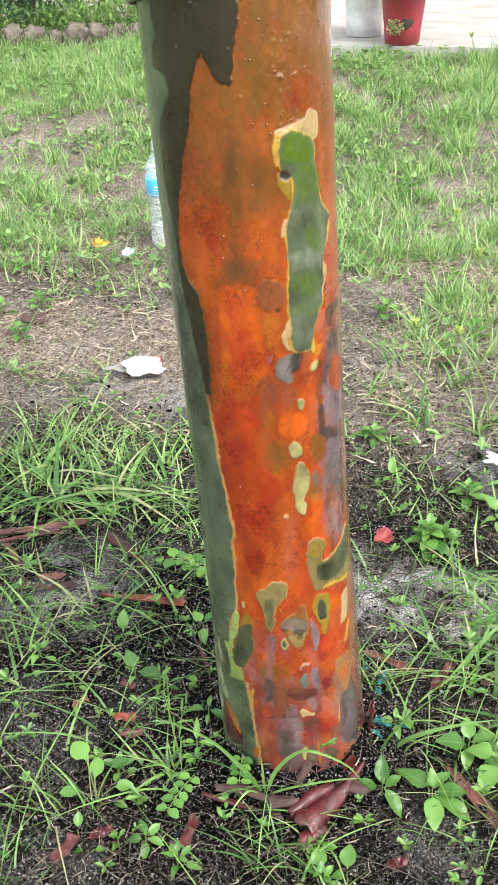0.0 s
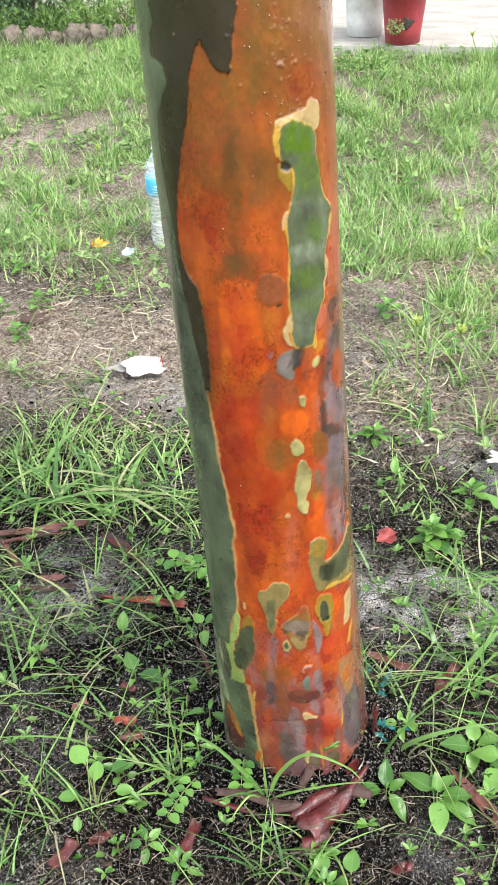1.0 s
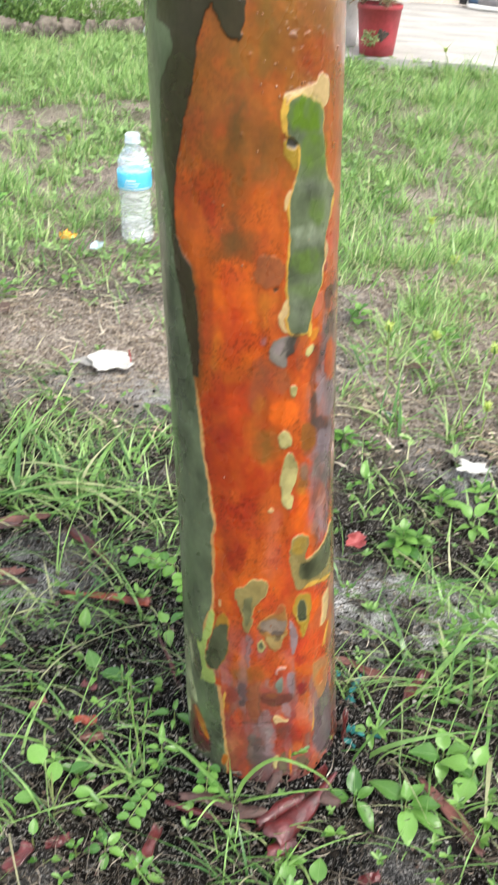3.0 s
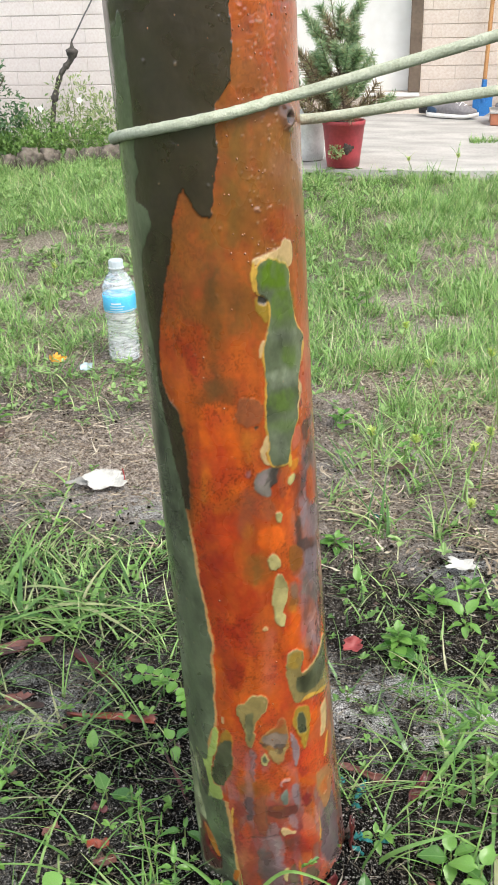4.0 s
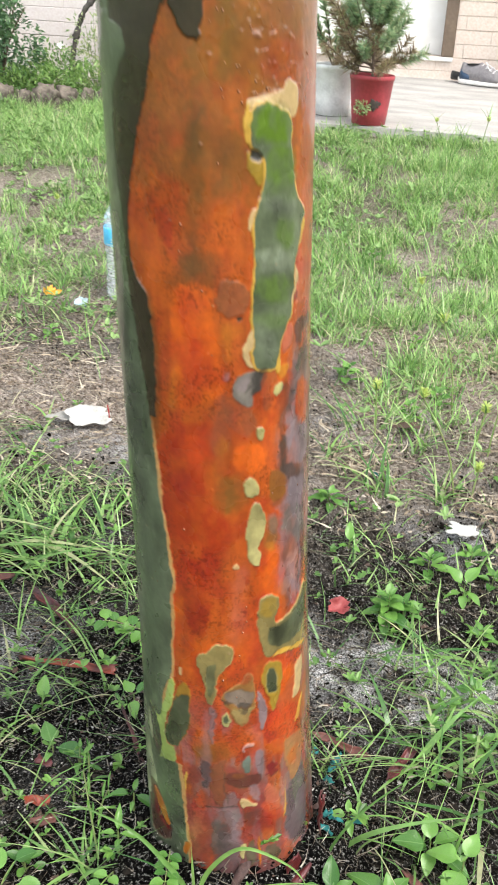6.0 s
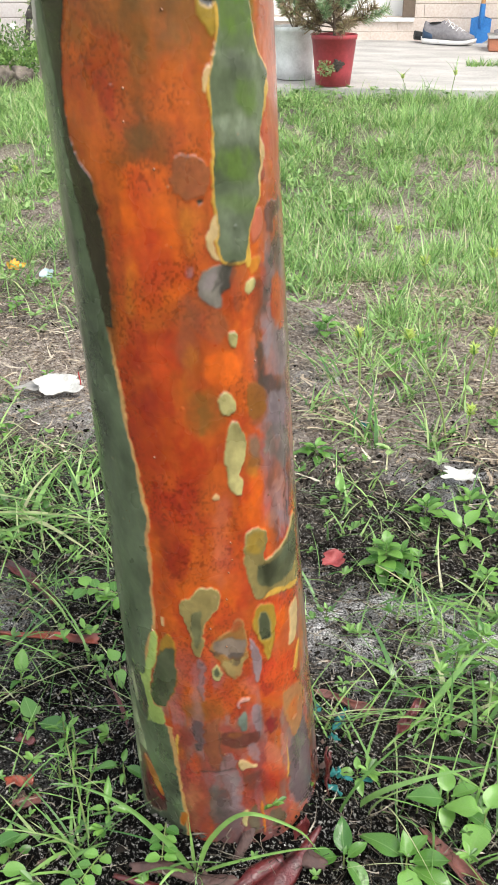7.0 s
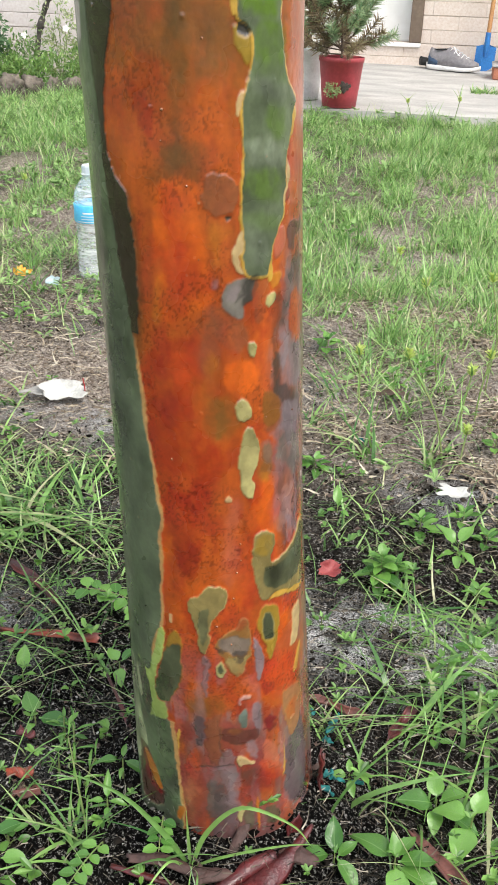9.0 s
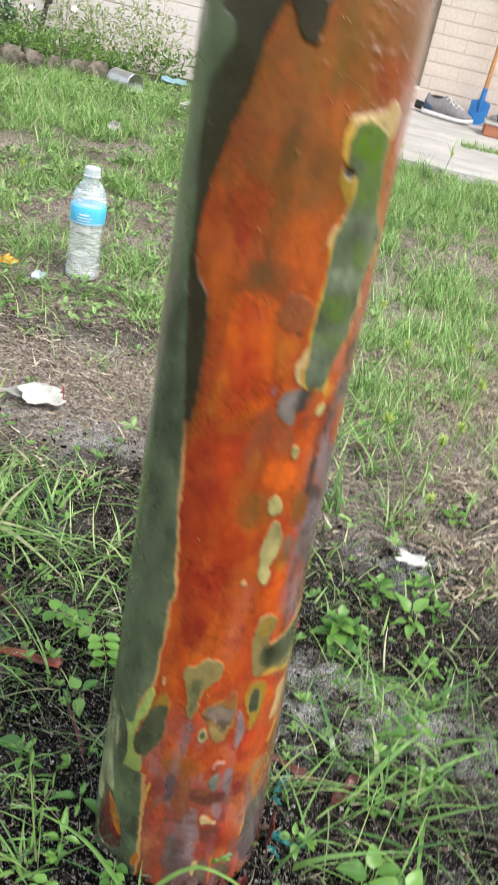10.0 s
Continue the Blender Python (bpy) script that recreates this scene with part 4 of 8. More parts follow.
plate(MUSTARD, 0.35, 0.4, [(39, 202), (41, 211), (48, 213), (56, 207), (55, 197), (52, 183), (47, 171), (44, 178), (44, 186), (40, 194)], AMBER, 0.4, wander=0.9)
plate(FERN, 0.6, 0.1, [(42, 202), (45, 208), (51, 204), (51, 195), (50, 186), (43, 190)], TAN, 0.4, wander=0.9)
plate(LILAC, 0.4, 0.3, [(35, 189), (36, 194), (41, 183), (43, 170), (38, 157), (36, 169)], wander=0.7, strength=0.9)
plate(CREAM, 0.3, 0.4, [(67, 200), (74, 203), (79, 200), (76, 184), (70, 172), (64, 174), (64, 181), (67, 184)], wander=1.0)
plate(YELLOW, 0.35, 0.3, [(73, 170), (78, 171), (72, 154), (66, 150), (66, 156)], wander=0.7, strength=0.8)
plate(HAZE, 0.6, 0.3, [(53, 141), (61, 145), (75, 137), (75, 118), (62, 98), (55, 121)], AMBER, 0.3, wander=1.2, strength=0.75)
plate(ORANGE, 2.0, 0, [(58, 133), (68, 133), (66, 115), (57, 117)], wander=1.5, strength=0.8)
plate(MUSTARD, 0.5, 0.3, [(-17, 194), (-13, 198), (-8.5, 193), (-8.2, 179), (-11, 155), (-16, 146), (-27, 137), (-22, 174)], wander=0.7, strength=0.85)
plate(CREAM, 0.3, 0.3, [(-14, 205), (-14, 202), (-15, 201), (-16, 201), (-17, 203), (-16, 207), (-15, 208), (-13, 208)], wander=0.6, strength=0.8)
plate(FERN, 0.4, 0.4, [(-22, 176), (-18, 184), (-9.9, 189), (-8.6, 179), (-10, 163), (-13, 152), (-21, 139), (-29, 137), (-30, 146), (-25, 162)], MOSSY, 0.4, wander=1.0)
plate(LIME, 0.35, 0.45, [(-26, 187), (-23, 198), (-20, 196), (-20, 187), (-22, 176), (-28, 160), (-30, 146), (-30, 135), (-22, 138), (-22, 124), (-32, 121), (-38, 117), (-35, 140), (-38, 151), (-47, 156), (-46, 162), (-41, 157), (-34, 157), (-30, 170)], wander=0.9)
plate(PALE, 0.35, 0.3, [(-72, 165), (-65, 149), (-55, 109), (-45, 85), (-53, 67), (-71, 56), (-71, 94), (-71, 130)], wander=1.0)
plate(PALE, 0.3, 0.3, [(-53, 153), (-44, 153), (-43, 133), (-47, 124)], wander=0.6, strength=0.8)
plate(PALE, 0.35, 0.3, [(-60, 137), (-53, 126), (-47, 107), (-41, 93), (-44, 84), (-54, 81), (-65, 92)], wander=0.6, strength=0.9)
plate(BLACK_AND_SHADE, 0.5, 0.1, [(-51, 156), (-41, 160), (-34, 140), (-35, 120), (-42, 117)], wander=1, strength=0.7)
plate(PALE, 0.35, 0.3, [(-66, 152), (-55, 157), (-50, 125), (-41, 93), (-49, 84), (-57, 107)], wander=0.9, strength=0.9)
plate(MAROON, 0.7, -0.3, [(-58, 84), (-40, 88), (-28, 54), (-29, 38), (-60, 30)], wander=1.2, strength=0.85)
plate(CRIMSON, 0.5, -0.2, [(-53, 77), (-46, 82), (-31, 57), (-30, 50), (-50, 50)], wander=1)
plate(YELLOW, 0.3, 0.4, [(-16, 118), (-13, 121), (-14, 110), (-15, 100), (-16, 108)], wander=0.7)
plate(AMBER, 0.35, 0.5, [(-49, 82), (-38, 79), (-29, 61), (-32, 53), (-43, 67)], CREAM, 0.15, wander=0.8)
plate(PINKISH, 0.3, 0.5, [(24, 143), (26, 150), (32, 151), (32, 148), (27, 147), (26, 143)], wander=0.7)
plate(TEAL, 0.5, 0.3, [(24, 137), (28, 142), (30, 137), (29, 126), (25, 126)])
plate(LILAC, 0.5, 0.2, [(32, 143), (37, 145), (39, 129), (37, 114), (32, 126)], wander=1, strength=0.8)
plate(MAROON, 0.7, 0.1, [(13, 125), (18, 128), (30, 123), (38, 123), (37, 115), (30, 111), (19, 113), (13, 118)], wander=1, strength=0.85)
plate(UMBER, 1.2, 0.1, [(26, 123), (24, 121), (21, 120), (18, 122), (16, 123), (18, 126), (21, 126), (25, 125)], wander=1, strength=0.6)
plate(CREAM, 0.3, 0.4, [(21, 103), (26, 104), (29, 98), (34, 97), (32, 93), (27, 96), (23, 93)], wander=0.7)
plate(LILAC, 1.2, 0.1, [(26, 114), (36, 114), (36, 96), (29, 102)], wander=1.5, strength=0.6)
plate(YELLOW, 0.3, 0.3, [(55, 112), (55, 100), (55, 81), (52, 69), (54, 93)], wander=0.7, strength=0.8)
plate(TAN, 0.4, 0.3, [(20, 59), (24, 61), (25, 52), (22, 43), (20, 50)])
plate(FERN, 0.8, 0.2, [(24, 58), (30, 65), (32, 50), (29, 35), (24, 40)], strength=0.8)
plate(AMBER, 0.4, 0.3, [(33, 66), (35, 63), (34, 36), (32, 37)])
plate(FERN, 0.8, 0.2, [(50, 40), (48, 35), (44, 35), (39, 40), (37, 47), (39, 53), (44, 53), (48, 48)], wander=1.2, strength=0.8)
plate(AMBER, 0.5, 0.3, [(-14, 48), (-15, 42), (-17, 39), (-19, 40), (-20, 43), (-18, 50), (-16, 54), (-14, 53)])
# narrow cracks, sunk a little and painted dark for their shade
plate(BLACK_AND_SHADE, 0.4, -0.3, [(5.8, 182), (6.8, 181), (6, 156), (5.2, 156)], wander=2.5, strength=0.6)
plate(BLACK_AND_SHADE, 0.4, -0.3, [(-2.8, 136), (-1.7, 136), (0.9, 106), (0, 106)], wander=2.5, strength=0.6)
plate(BLACK_AND_SHADE, 0.4, -0.3, [(23, 101), (24, 100), (24, 77), (23, 77)], wander=2.5, strength=0.6)
plate(BLACK_AND_SHADE, 0.4, -0.3, [(41, 94), (43, 93), (48, 82), (47, 83)], wander=2.5, strength=0.6)
# darker and paler blotches, soft red clouds, fine pores and the shallow dimples of the green bark
blotch = fbm(ARC / 18, MM / 26, seed=50)
fine = fbm(ARC / 2.6, MM / 3.4, seed=51, octaves=3)
mottle = fbm((ARC + wx) / 9, (MM + wz) / 13, seed=57, octaves=4)
warm = np.clip((paint[..., 0] - 1.6 * paint[..., 1]) * 4, 0, 1)
paint *= (0.80 + 0.40 * blotch + 0.26 * (fine - 0.5))[..., None]
turn_red = np.clip((mottle - 0.47) * 4.0, -0.35, 0.85) * warm
paint[..., 1] *= 1 - 0.37 * turn_red
paint[..., 0] *= 1 - 0.16 * turn_red
pores = smooth(0.56, 0.78, vnoise(ARC / 0.9, MM / 1.0, seed=52)) * warm * smooth(0.42, 0.60, fbm(ARC / 22, MM / 26, seed=53))
paint *= (1 - 0.42 * pores)[..., None]
cool = np.clip(1 - 5 * np.abs(paint[..., 0] - paint[..., 1]) / (paint.sum(-1) + 1e-3), 0, 1)
shadow = fbm((ARC + wx) / 12, (MM + wz) / 18, seed=59, octaves=3)
paint *= (1 - 2.3 * cool * (shadow - 0.48))[..., None]
dimple = smooth(0.64, 0.8, vnoise(ARC / 9, MM / 10, seed=54)) * cool
# the dimples' shade is darkened into the colour, besides being sunk
paint *= (1 - 0.16 * dimple)[..., None]
lift -= 0.25 * dimple + 0.10 * pores
lift += 0.45 * (fbm(ARC / 9, MM / 16, seed=55) - 0.5) + 0.06 * (fine - 0.5)
# knobs and lenticels
spots = np.random.default_rng(5)
for k in range(230):
    if k < 170:
        a, z, r, h = spots.normal(50, 11), spots.uniform(530, 660), spots.uniform(0.4, 0.7), 0.36
    else:
        a, z, r, h = spots.uniform(-60, 85), spots.uniform(30, 700), spots.uniform(0.5, 1.0), 0.5
    i0, i1 = np.searchsorted(zs * 1000, (z - 6, z + 6))
    d = np.hypot((ARC[i0:i1] - math.radians(a) * 53) * (0.7 if k < 170 else 1), (MM[i0:i1] - z) * 1.2) / r
    lift[i0:i1] += h * np.exp(-d * d)
    if k % 3 == 0:
        paint[i0:i1] = paint[i0:i1] * (1 - 0.5 * np.exp(-d ** 4))[..., None] + np.array((0.30, 0.20, 0.12)) * (0.5 * np.exp(-d ** 4))[..., None]
for a, z, r in ((68, 606, 3.6),):
    i0, i1 = np.searchsorted(zs * 1000, (z - 22, z + 22))
    d = np.hypot(ARC[i0:i1] - math.radians(a) * 53, MM[i0:i1] - z) / r
    lift[i0:i1] += 2.4 * np.exp(-((d - 1.1) * 1.3) ** 2) - 1.0 * np.exp(-d * d * 3.0)
    k = 0.85 * np.exp(-(d / 1.7) ** 4)[..., None]
    paint[i0:i1] = paint[i0:i1] * (1 - k) + np.array((0.13, 0.085, 0.080)) * k
    k = np.exp(-(d / 0.55) ** 4)[..., None]
    paint[i0:i1] = paint[i0:i1] * (1 - k) + np.array((0.018, 0.012, 0.012)) * k

CX, CY = trunk_centre(ZS)
RR = trunk_radius(ZS) + lift * 0.001 * smooth(0.712, 0.70, ZS) + 0.0016 * (fbm(ARC / 40, MM / 120, seed=56) - 0.5)
SA = np.radians(DEG)
flare = 0.006 * smooth(0.05, -0.02, ZS) * (0.5 + 0.5 * np.sin(SA * 5 + 0.6))
RR = RR + flare
tv = np.stack([CX + RR * np.sin(SA), CY - RR * np.cos(SA), ZS], -1).reshape(-1, 3)
# the cut top, closed by four shrinking rings
rings, last = [], tv[-DEG.shape[1]:]
for k, up in ((0.9, 0.002), (0.6, 0.004), (0.3, 0.005), (0.01, 0.005)):
    rings.append(last.mean(0) + (last - last.mean(0)) * (k, k, 1) + (0, 0, up))
tv = np.concatenate([tv] + rings)
ti = np.arange(len(tv)).reshape(-1, DEG.shape[1])
nxt = np.roll(ti, -1, axis=1)
tq = np.stack([ti[:-1], nxt[:-1], nxt[1:], ti[1:]], -1).reshape(-1, 4)
trunk_mesh = mesh_of("trunk", tv, tq)
col = np.ones((len(tv), 4), np.float32)
col[:, :3] = (0.2, 0.13, 0.07)
col[:DEG.size, :3] = np.clip(paint, 0.004, 0.9).reshape(-1, 3)
trunk_mesh.attributes.new("bark", "FLOAT_COLOR", "POINT").data.foreach_set("color", col.ravel())
tree = tagged(empty("tree"), "smooth wet tree trunk peeling in orange, green and grey patches", "tree")
link("trunk", trunk_mesh, M_BARK, tree)


def bark_curl(name, length, width, curl, mat, bend=0.2, twist=0.0, seed=0, thick=0.0012, taper=0.25):
    """A strip of shed bark: a curved, rolled-in sheet with thickness and ragged ends."""
    nl, nw = 26, 9
    bm = bmesh.new()
    sheets = []
    for side in (0, 1):
        rows = []
        for i in range(nl):
            t = i / (nl - 1)
            w = width * (1 - taper * abs(2 * t - 1) ** 3) * (0.8 + 0.4 * float(vnoise(t * 6, seed, seed=60)))
            row = []
            for j in range(nw):
                u = j / (nw - 1) - 0.5
                c = curl * (0.7 + 0.6 * float(vnoise(t * 4, seed + 3, seed=61)))
                rad = w / max(c, 0.05)
                a = u * c + twist * (t - 0.5)
                r = rad - side * thick
                x = (t - 0.5) * length + (0.09 * length * (float(vnoise(u * 6, seed + 5 + 20 * round(t), seed=62)) - 0.5) if i in (0, nl - 1) else 0)
                y = r * math.sin(a) + bend * length * (0.25 - (t - 0.5) ** 2)
                z = r * (1 - math.cos(a)) + side * thick + 0.004 * float(vnoise(t * 5, u * 2, seed=seed + 63)) + 0.12 * length * (t - 0.5) ** 2
                row.append(bm.verts.new((x, y, z)))
            rows.append(row)
        sheets.append(rows)
    for s, rows in enumerate(sheets):
        for i in range(nl - 1):
            for j in range(nw - 1):
                f = (rows[i][j], rows[i + 1][j], rows[i + 1][j + 1], rows[i][j + 1])
                bm.faces.new(f if s == 0 else f[::-1])
    lo, hi = sheets
    ring = [(0, j) for j in range(nw)] + [(i, nw - 1) for i in range(1, nl)] + [(nl - 1, j) for j in range(nw - 2, -1, -1)] + [(i, 0) for i in range(nl - 2, 0, -1)]
    for (a, b), (c, d) in zip(ring, ring[1:] + ring[:1]):
        bm.faces.new((lo[a][b], lo[c][d], hi[c][d], hi[a][b]))
    bmesh.ops.recalc_face_normals(bm, faces=list(bm.faces))
    return part(name, bm, mat, shade=True)


# rain drops and wet warts on the bark
drops = np.random.default_rng(15)
bm = bmesh.new()
for k in range(110):
    if k < 70:
        a, z = drops.normal(42, 16), drops.uniform(0.50, 0.69)
    else:
        a, z = drops.uniform(-50, 80), drops.uniform(0.10, 0.69)
    s_ = drops.uniform(0.00035, 0.0007)
    bmesh.ops.create_icosphere(bm, subdivisions=1, radius=1, matrix=Matrix.Translation(on_trunk(a, z, 0.0003)) @ Matrix.Diagonal((s_, s_, s_ * 1.2, 1)))
tagged(part("water_drops", bm, M_DROP, tree, shade=True), "small wet drops and warts on the bark", kind="stuff")

# flakes still hanging on the foot of the trunk
for a, z, ln, w, mat, tip in ((86, 0.045, 0.05, 0.009, M_BARKRED, -8), (52, 0.022, 0.035, 0.012, M_BARKRED, 10), (96, 0.03, 0.04, 0.008, M_BARKRED, 4)):
    f = bark_curl("bark_flake", ln, w, 1.2, mat, bend=0.05, seed=a % 13)
    f.parent = tree
    f.matrix_basis = Matrix.Translation(on_trunk(a, z, 0.0035)) @ pose(0, 0, 0, 0, 0, a) @ pose(0, 0, 0, 90 + tip, 90 + tip, 0)

# ---- rope tied round the trunk ----
loop = [on_trunk(a, 0.6065 + 0.00017 * max(a, -80), 0.0029) for a in range(-178, 61, 8)]
front = [loop[-1] + Vector((0.03, 0.010, 0.007)), loop[-1] + Vector((0.25, 0.03, 0.068)), loop[-1] + Vector((0.75, 0.02, 0.22)), loop[-1] + Vector((1.6, 0.0, 0.50))]
back0 = on_trunk(120, 0.5995, 0.0029)
back = [back0 + Vector((1.6, 0.20, 0.30)), back0 + Vector((0.7, 0.09, 0.115)), back0 + Vector((0.25, 0.03, 0.036)), back0 + Vector((0.05, 0.006, 0.006)), back0]
back += [on_trunk(a, 0.5995 - 0.0066 * (a - 120) / 60, 0.0029) for a in range(128, 182, 8)]
v, q = tube_arrays(spline(back + loop + front, 10), 0.0029, n=12, lobes=3, twist=0.5, depth=0.035)
rope = tagged(link("rope", mesh_of("rope", v, q), M_ROPE), "pale green twisted rope looped round the tree trunk", "rope")


# ---- shed bark and litter on the ground ----
def lay_bark(name, x, y, turn, length, width, curl, mat, label, up=0.004, tilt=0, bend=0.15, twist=0.3, flip=0):
    ob = bark_curl(name, length, width, curl, mat, bend=bend, twist=twist, seed=int(abs(x * 977 + y * 331)) % 50)
    ob.matrix_basis = pose(x, y, gz1(x, y) + up, flip, tilt, turn)
    return tagged(ob, label, "bark")


def bark_sheet(name, spine, radii, arc, mat, parent, thick=0.0014, seed=0, label=""):
    """A sheet of bark arched over a bent spine: it widens or narrows along it and has torn ends."""
    pts = spline(spine, 7)
    n, m = len(pts), 11
    r = np.interp(np.linspace(0, 1, n), np.linspace(0, 1, len(radii)), radii)
    bm = bmesh.new()
    sheets = []
    for side in (0, 1):
        rows = []
        for i, p in enumerate(pts):
            d = (pts[min(i + 1, n - 1)] - pts[max(i - 1, 0)]).normalized()
            across = Vector((d.y, -d.x, 0)).normalized()
            row = []
            for j in range(m):
                u = j / (m - 1)
                a = radians(arc[0] + (arc[1] - arc[0]) * u)
                rr = r[i] * (0.86 + 0.30 * float(vnoise(i * 0.4, u * 4, seed, seed=66))) - side * thick
                torn = d * (r[i] * 0.7 * (float(vnoise(u * 7, seed + 2, i, seed=67)) - 0.5) if i in (0, n - 1) else 0)
                row.append(bm.verts.new(p + across * rr * math.cos(a) + Vector((0, 0, rr * math.sin(a))) + torn))
            rows.append(row)
        sheets.append(rows)
    for k, rows in enumerate(sheets):
        for i in range(n - 1):
            for j in range(m - 1):
                f = (rows[i][j], rows[i + 1][j], rows[i + 1][j + 1], rows[i][j + 1])
                bm.faces.new(f if k == 0 else f[::-1])
    lo, hi = sheets
    ring = [(0, j) for j in range(m)] + [(i, m - 1) for i in range(1, n)] + [(n - 1, j) for j in range(m - 2, -1, -1)] + [(i, 0) for i in range(n - 2, 0, -1)]
    for (a, b), (c, d) in zip(ring, ring[1:] + ring[:1]):
        bm.faces.new((lo[a][b], lo[c][d], hi[c][d], hi[a][b]))
    bmesh.ops.recalc_face_normals(bm, faces=list(bm.faces))
    return part(name, bm, mat, parent, label, shade=True)


# one large peel folded over itself, its horn pointing away from the roll
peel = tagged(empty("bark_peel", pose(0.038, -0.066, gz1(0.038, -0.066) - 0.001)), "folded dark maroon bark peel at the trunk foot", "bark")
bark_sheet("horn", [(0.025, 0.044, 0.018), (0.014, 0.024, 0.010), (0.002, 0.003, 0.004), (-0.014, -0.018, 0.002)], [0.0016, 0.0050, 0.0095, 0.0130], (8, 165), M_BARKRED, peel, seed=3)
bark_sheet("roll", [(0.004, 0.020, 0.013), (-0.010, 0.007, 0.011), (-0.026, -0.009, 0.006)], [0.0040, 0.0058, 0.0046], (-60, 215), M_BARKRED, peel, seed=8)
bark_sheet("flap", [(0.006, -0.012, 0.001), (-0.004, -0.022, 0.001), (-0.014, -0.026, 0.000)], [0.0050, 0.0075, 0.0050], (25, 155), M_BARKRED, peel, seed=5)
for (x, y), spine, radii, arc, mat, text in (
        ((-0.019, -0.068), [(-0.030, 0.000, 0.0), (-0.010, 0.002, 0.001), (0.012, -0.001, 0.001), (0.032, 0.002, 0.0)], [0.0045, 0.0060, 0.0050, 0.0040], (35, 150), M_BROWNPEEL, "flat brown-red bark strip at the trunk foot"),
        ((-0.038, -0.073), [(-0.022, 0.003, 0.0), (0.0, 0.0, 0.001), (0.024, -0.002, 0.0)], [0.0020, 0.0030, 0.0022], (20, 160), M_BARKRED, "narrow brown-red bark strip in the weeds"),
        ((0.008, -0.070), [(-0.012, -0.004, 0.0), (0.0, 0.002, 0.003), (0.011, 0.006, 0.002)], [0.0040, 0.0055, 0.0040], (15, 190), M_BROWNPEEL, "crumpled brown scrap of bark beside the peel"),
        ((0.057, -0.042), [(-0.012, 0.004, 0.0), (0.0, 0.0, 0.001), (0.013, 0.000, 0.0)], [0.0050, 0.0080, 0.0050], (35, 145), M_BROWNPEEL, "dark brown scrap of bark under the peel"),
        ((0.019, -0.050), [(0.004, 0.012, 0.012), (0.001, 0.004, 0.007), (-0.003, -0.008, 0.001)], [0.0030, 0.0045, 0.0030], (30, 150), M_BROWNPEEL, "loose brown bark flake leaning on the trunk")):
    scrap = tagged(empty("bark_peel", pose(x, y, gz1(x, y) + 0.001)), text, "bark")
    bark_sheet("sheet", spine, radii, arc, mat, scrap, seed=int(1000 * (x + 1)) % 17)
lay_bark("bark_strip", -0.360, 0.188, -46, 0.056, 0.008, 1.4, M_BARKPINK, "pale weathered splinter of bark on soil", bend=0.02)
lay_bark("bark_strip", -0.300, 0.142, 14, 0.066, 0.012, 1.6, M_BROWNPEEL, "brown weathered bark strip half hidden by grass", bend=0.08)
lay_bark("bark_strip", -0.345, 0.236, 24, 0.100, 0.017, 2.2, M_BARKPINK, "flat pinkish bark strip on dark soil", bend=0.05)
lay_bark("bark_strip", -0.360, 0.217, 30, 0.080, 0.009, 2.2, M_BARKRED, "rolled dark red bark strip on dark soil", bend=0.05)
lay_bark("bark_strip", -0.238, 0.217, -36, 0.085, 0.014, 2.8, M_BARKRED, "rolled dark red bark strip under the grass", bend=0.22)
lay_bark("bark_strip", -0.192, 0.146, 4, 0.088, 0.013, 2.8, M_BARKORANGE, "thin orange-red bark roll on the soil", bend=0.10)
lay_bark("bark_strip", 0.153, -0.024, -50, 0.075, 0.013, 2.2, M_BARKPINK, "brown-red bark roll beside broad weed leaves")
lay_bark("bark_strip", -0.098, 0.064, -55, 0.080, 0.005, 3.0, M_BARKRED, "thin dark red bark quill beside the trunk", bend=0.08, up=0.006, tilt=6)
lay_bark("bark_strip", 0.064, 0.115, -18, 0.055, 0.012, 3.2, M_BARKPINK, "short brown bark roll on grey ash")
lay_bark("bark_strip", 0.117, 0.110, 66, 0.044, 0.012, 3.0, M_BARKRED, "small red bark roll in thin grass")
for x, y, a, ln, w, m in ((-0.141, -0.019, 12, 0.020, 0.010, M_BARKPINK), (-0.153, -0.003, -6, 0.019, 0.010, M_BARKORANGE), (-0.150, -0.138, 60, 0.026, 0.012, M_BARKRED),
                          (-0.061, -0.102, 80, 0.030, 0.010, M_BARKRED), (-0.128, -0.118, 30, 0.018, 0.009, M_BARKRED), (-0.20, 0.005, 40, 0.016, 0.009, M_BARKPINK),
                          (-0.165, 0.035, -30, 0.016, 0.008, M_BARKRED), (0.10, -0.09, 20, 0.016, 0.009, M_BARKRED), (-0.30, 0.165, 20, 0.030, 0.012, M_BARKPINK)):
    tagged(lay_bark("bark_chip", x, y, a, ln, w, 0.7, m, "small flat reddish bark chip on the soil", up=0.003, bend=0.03), group="bark chips")


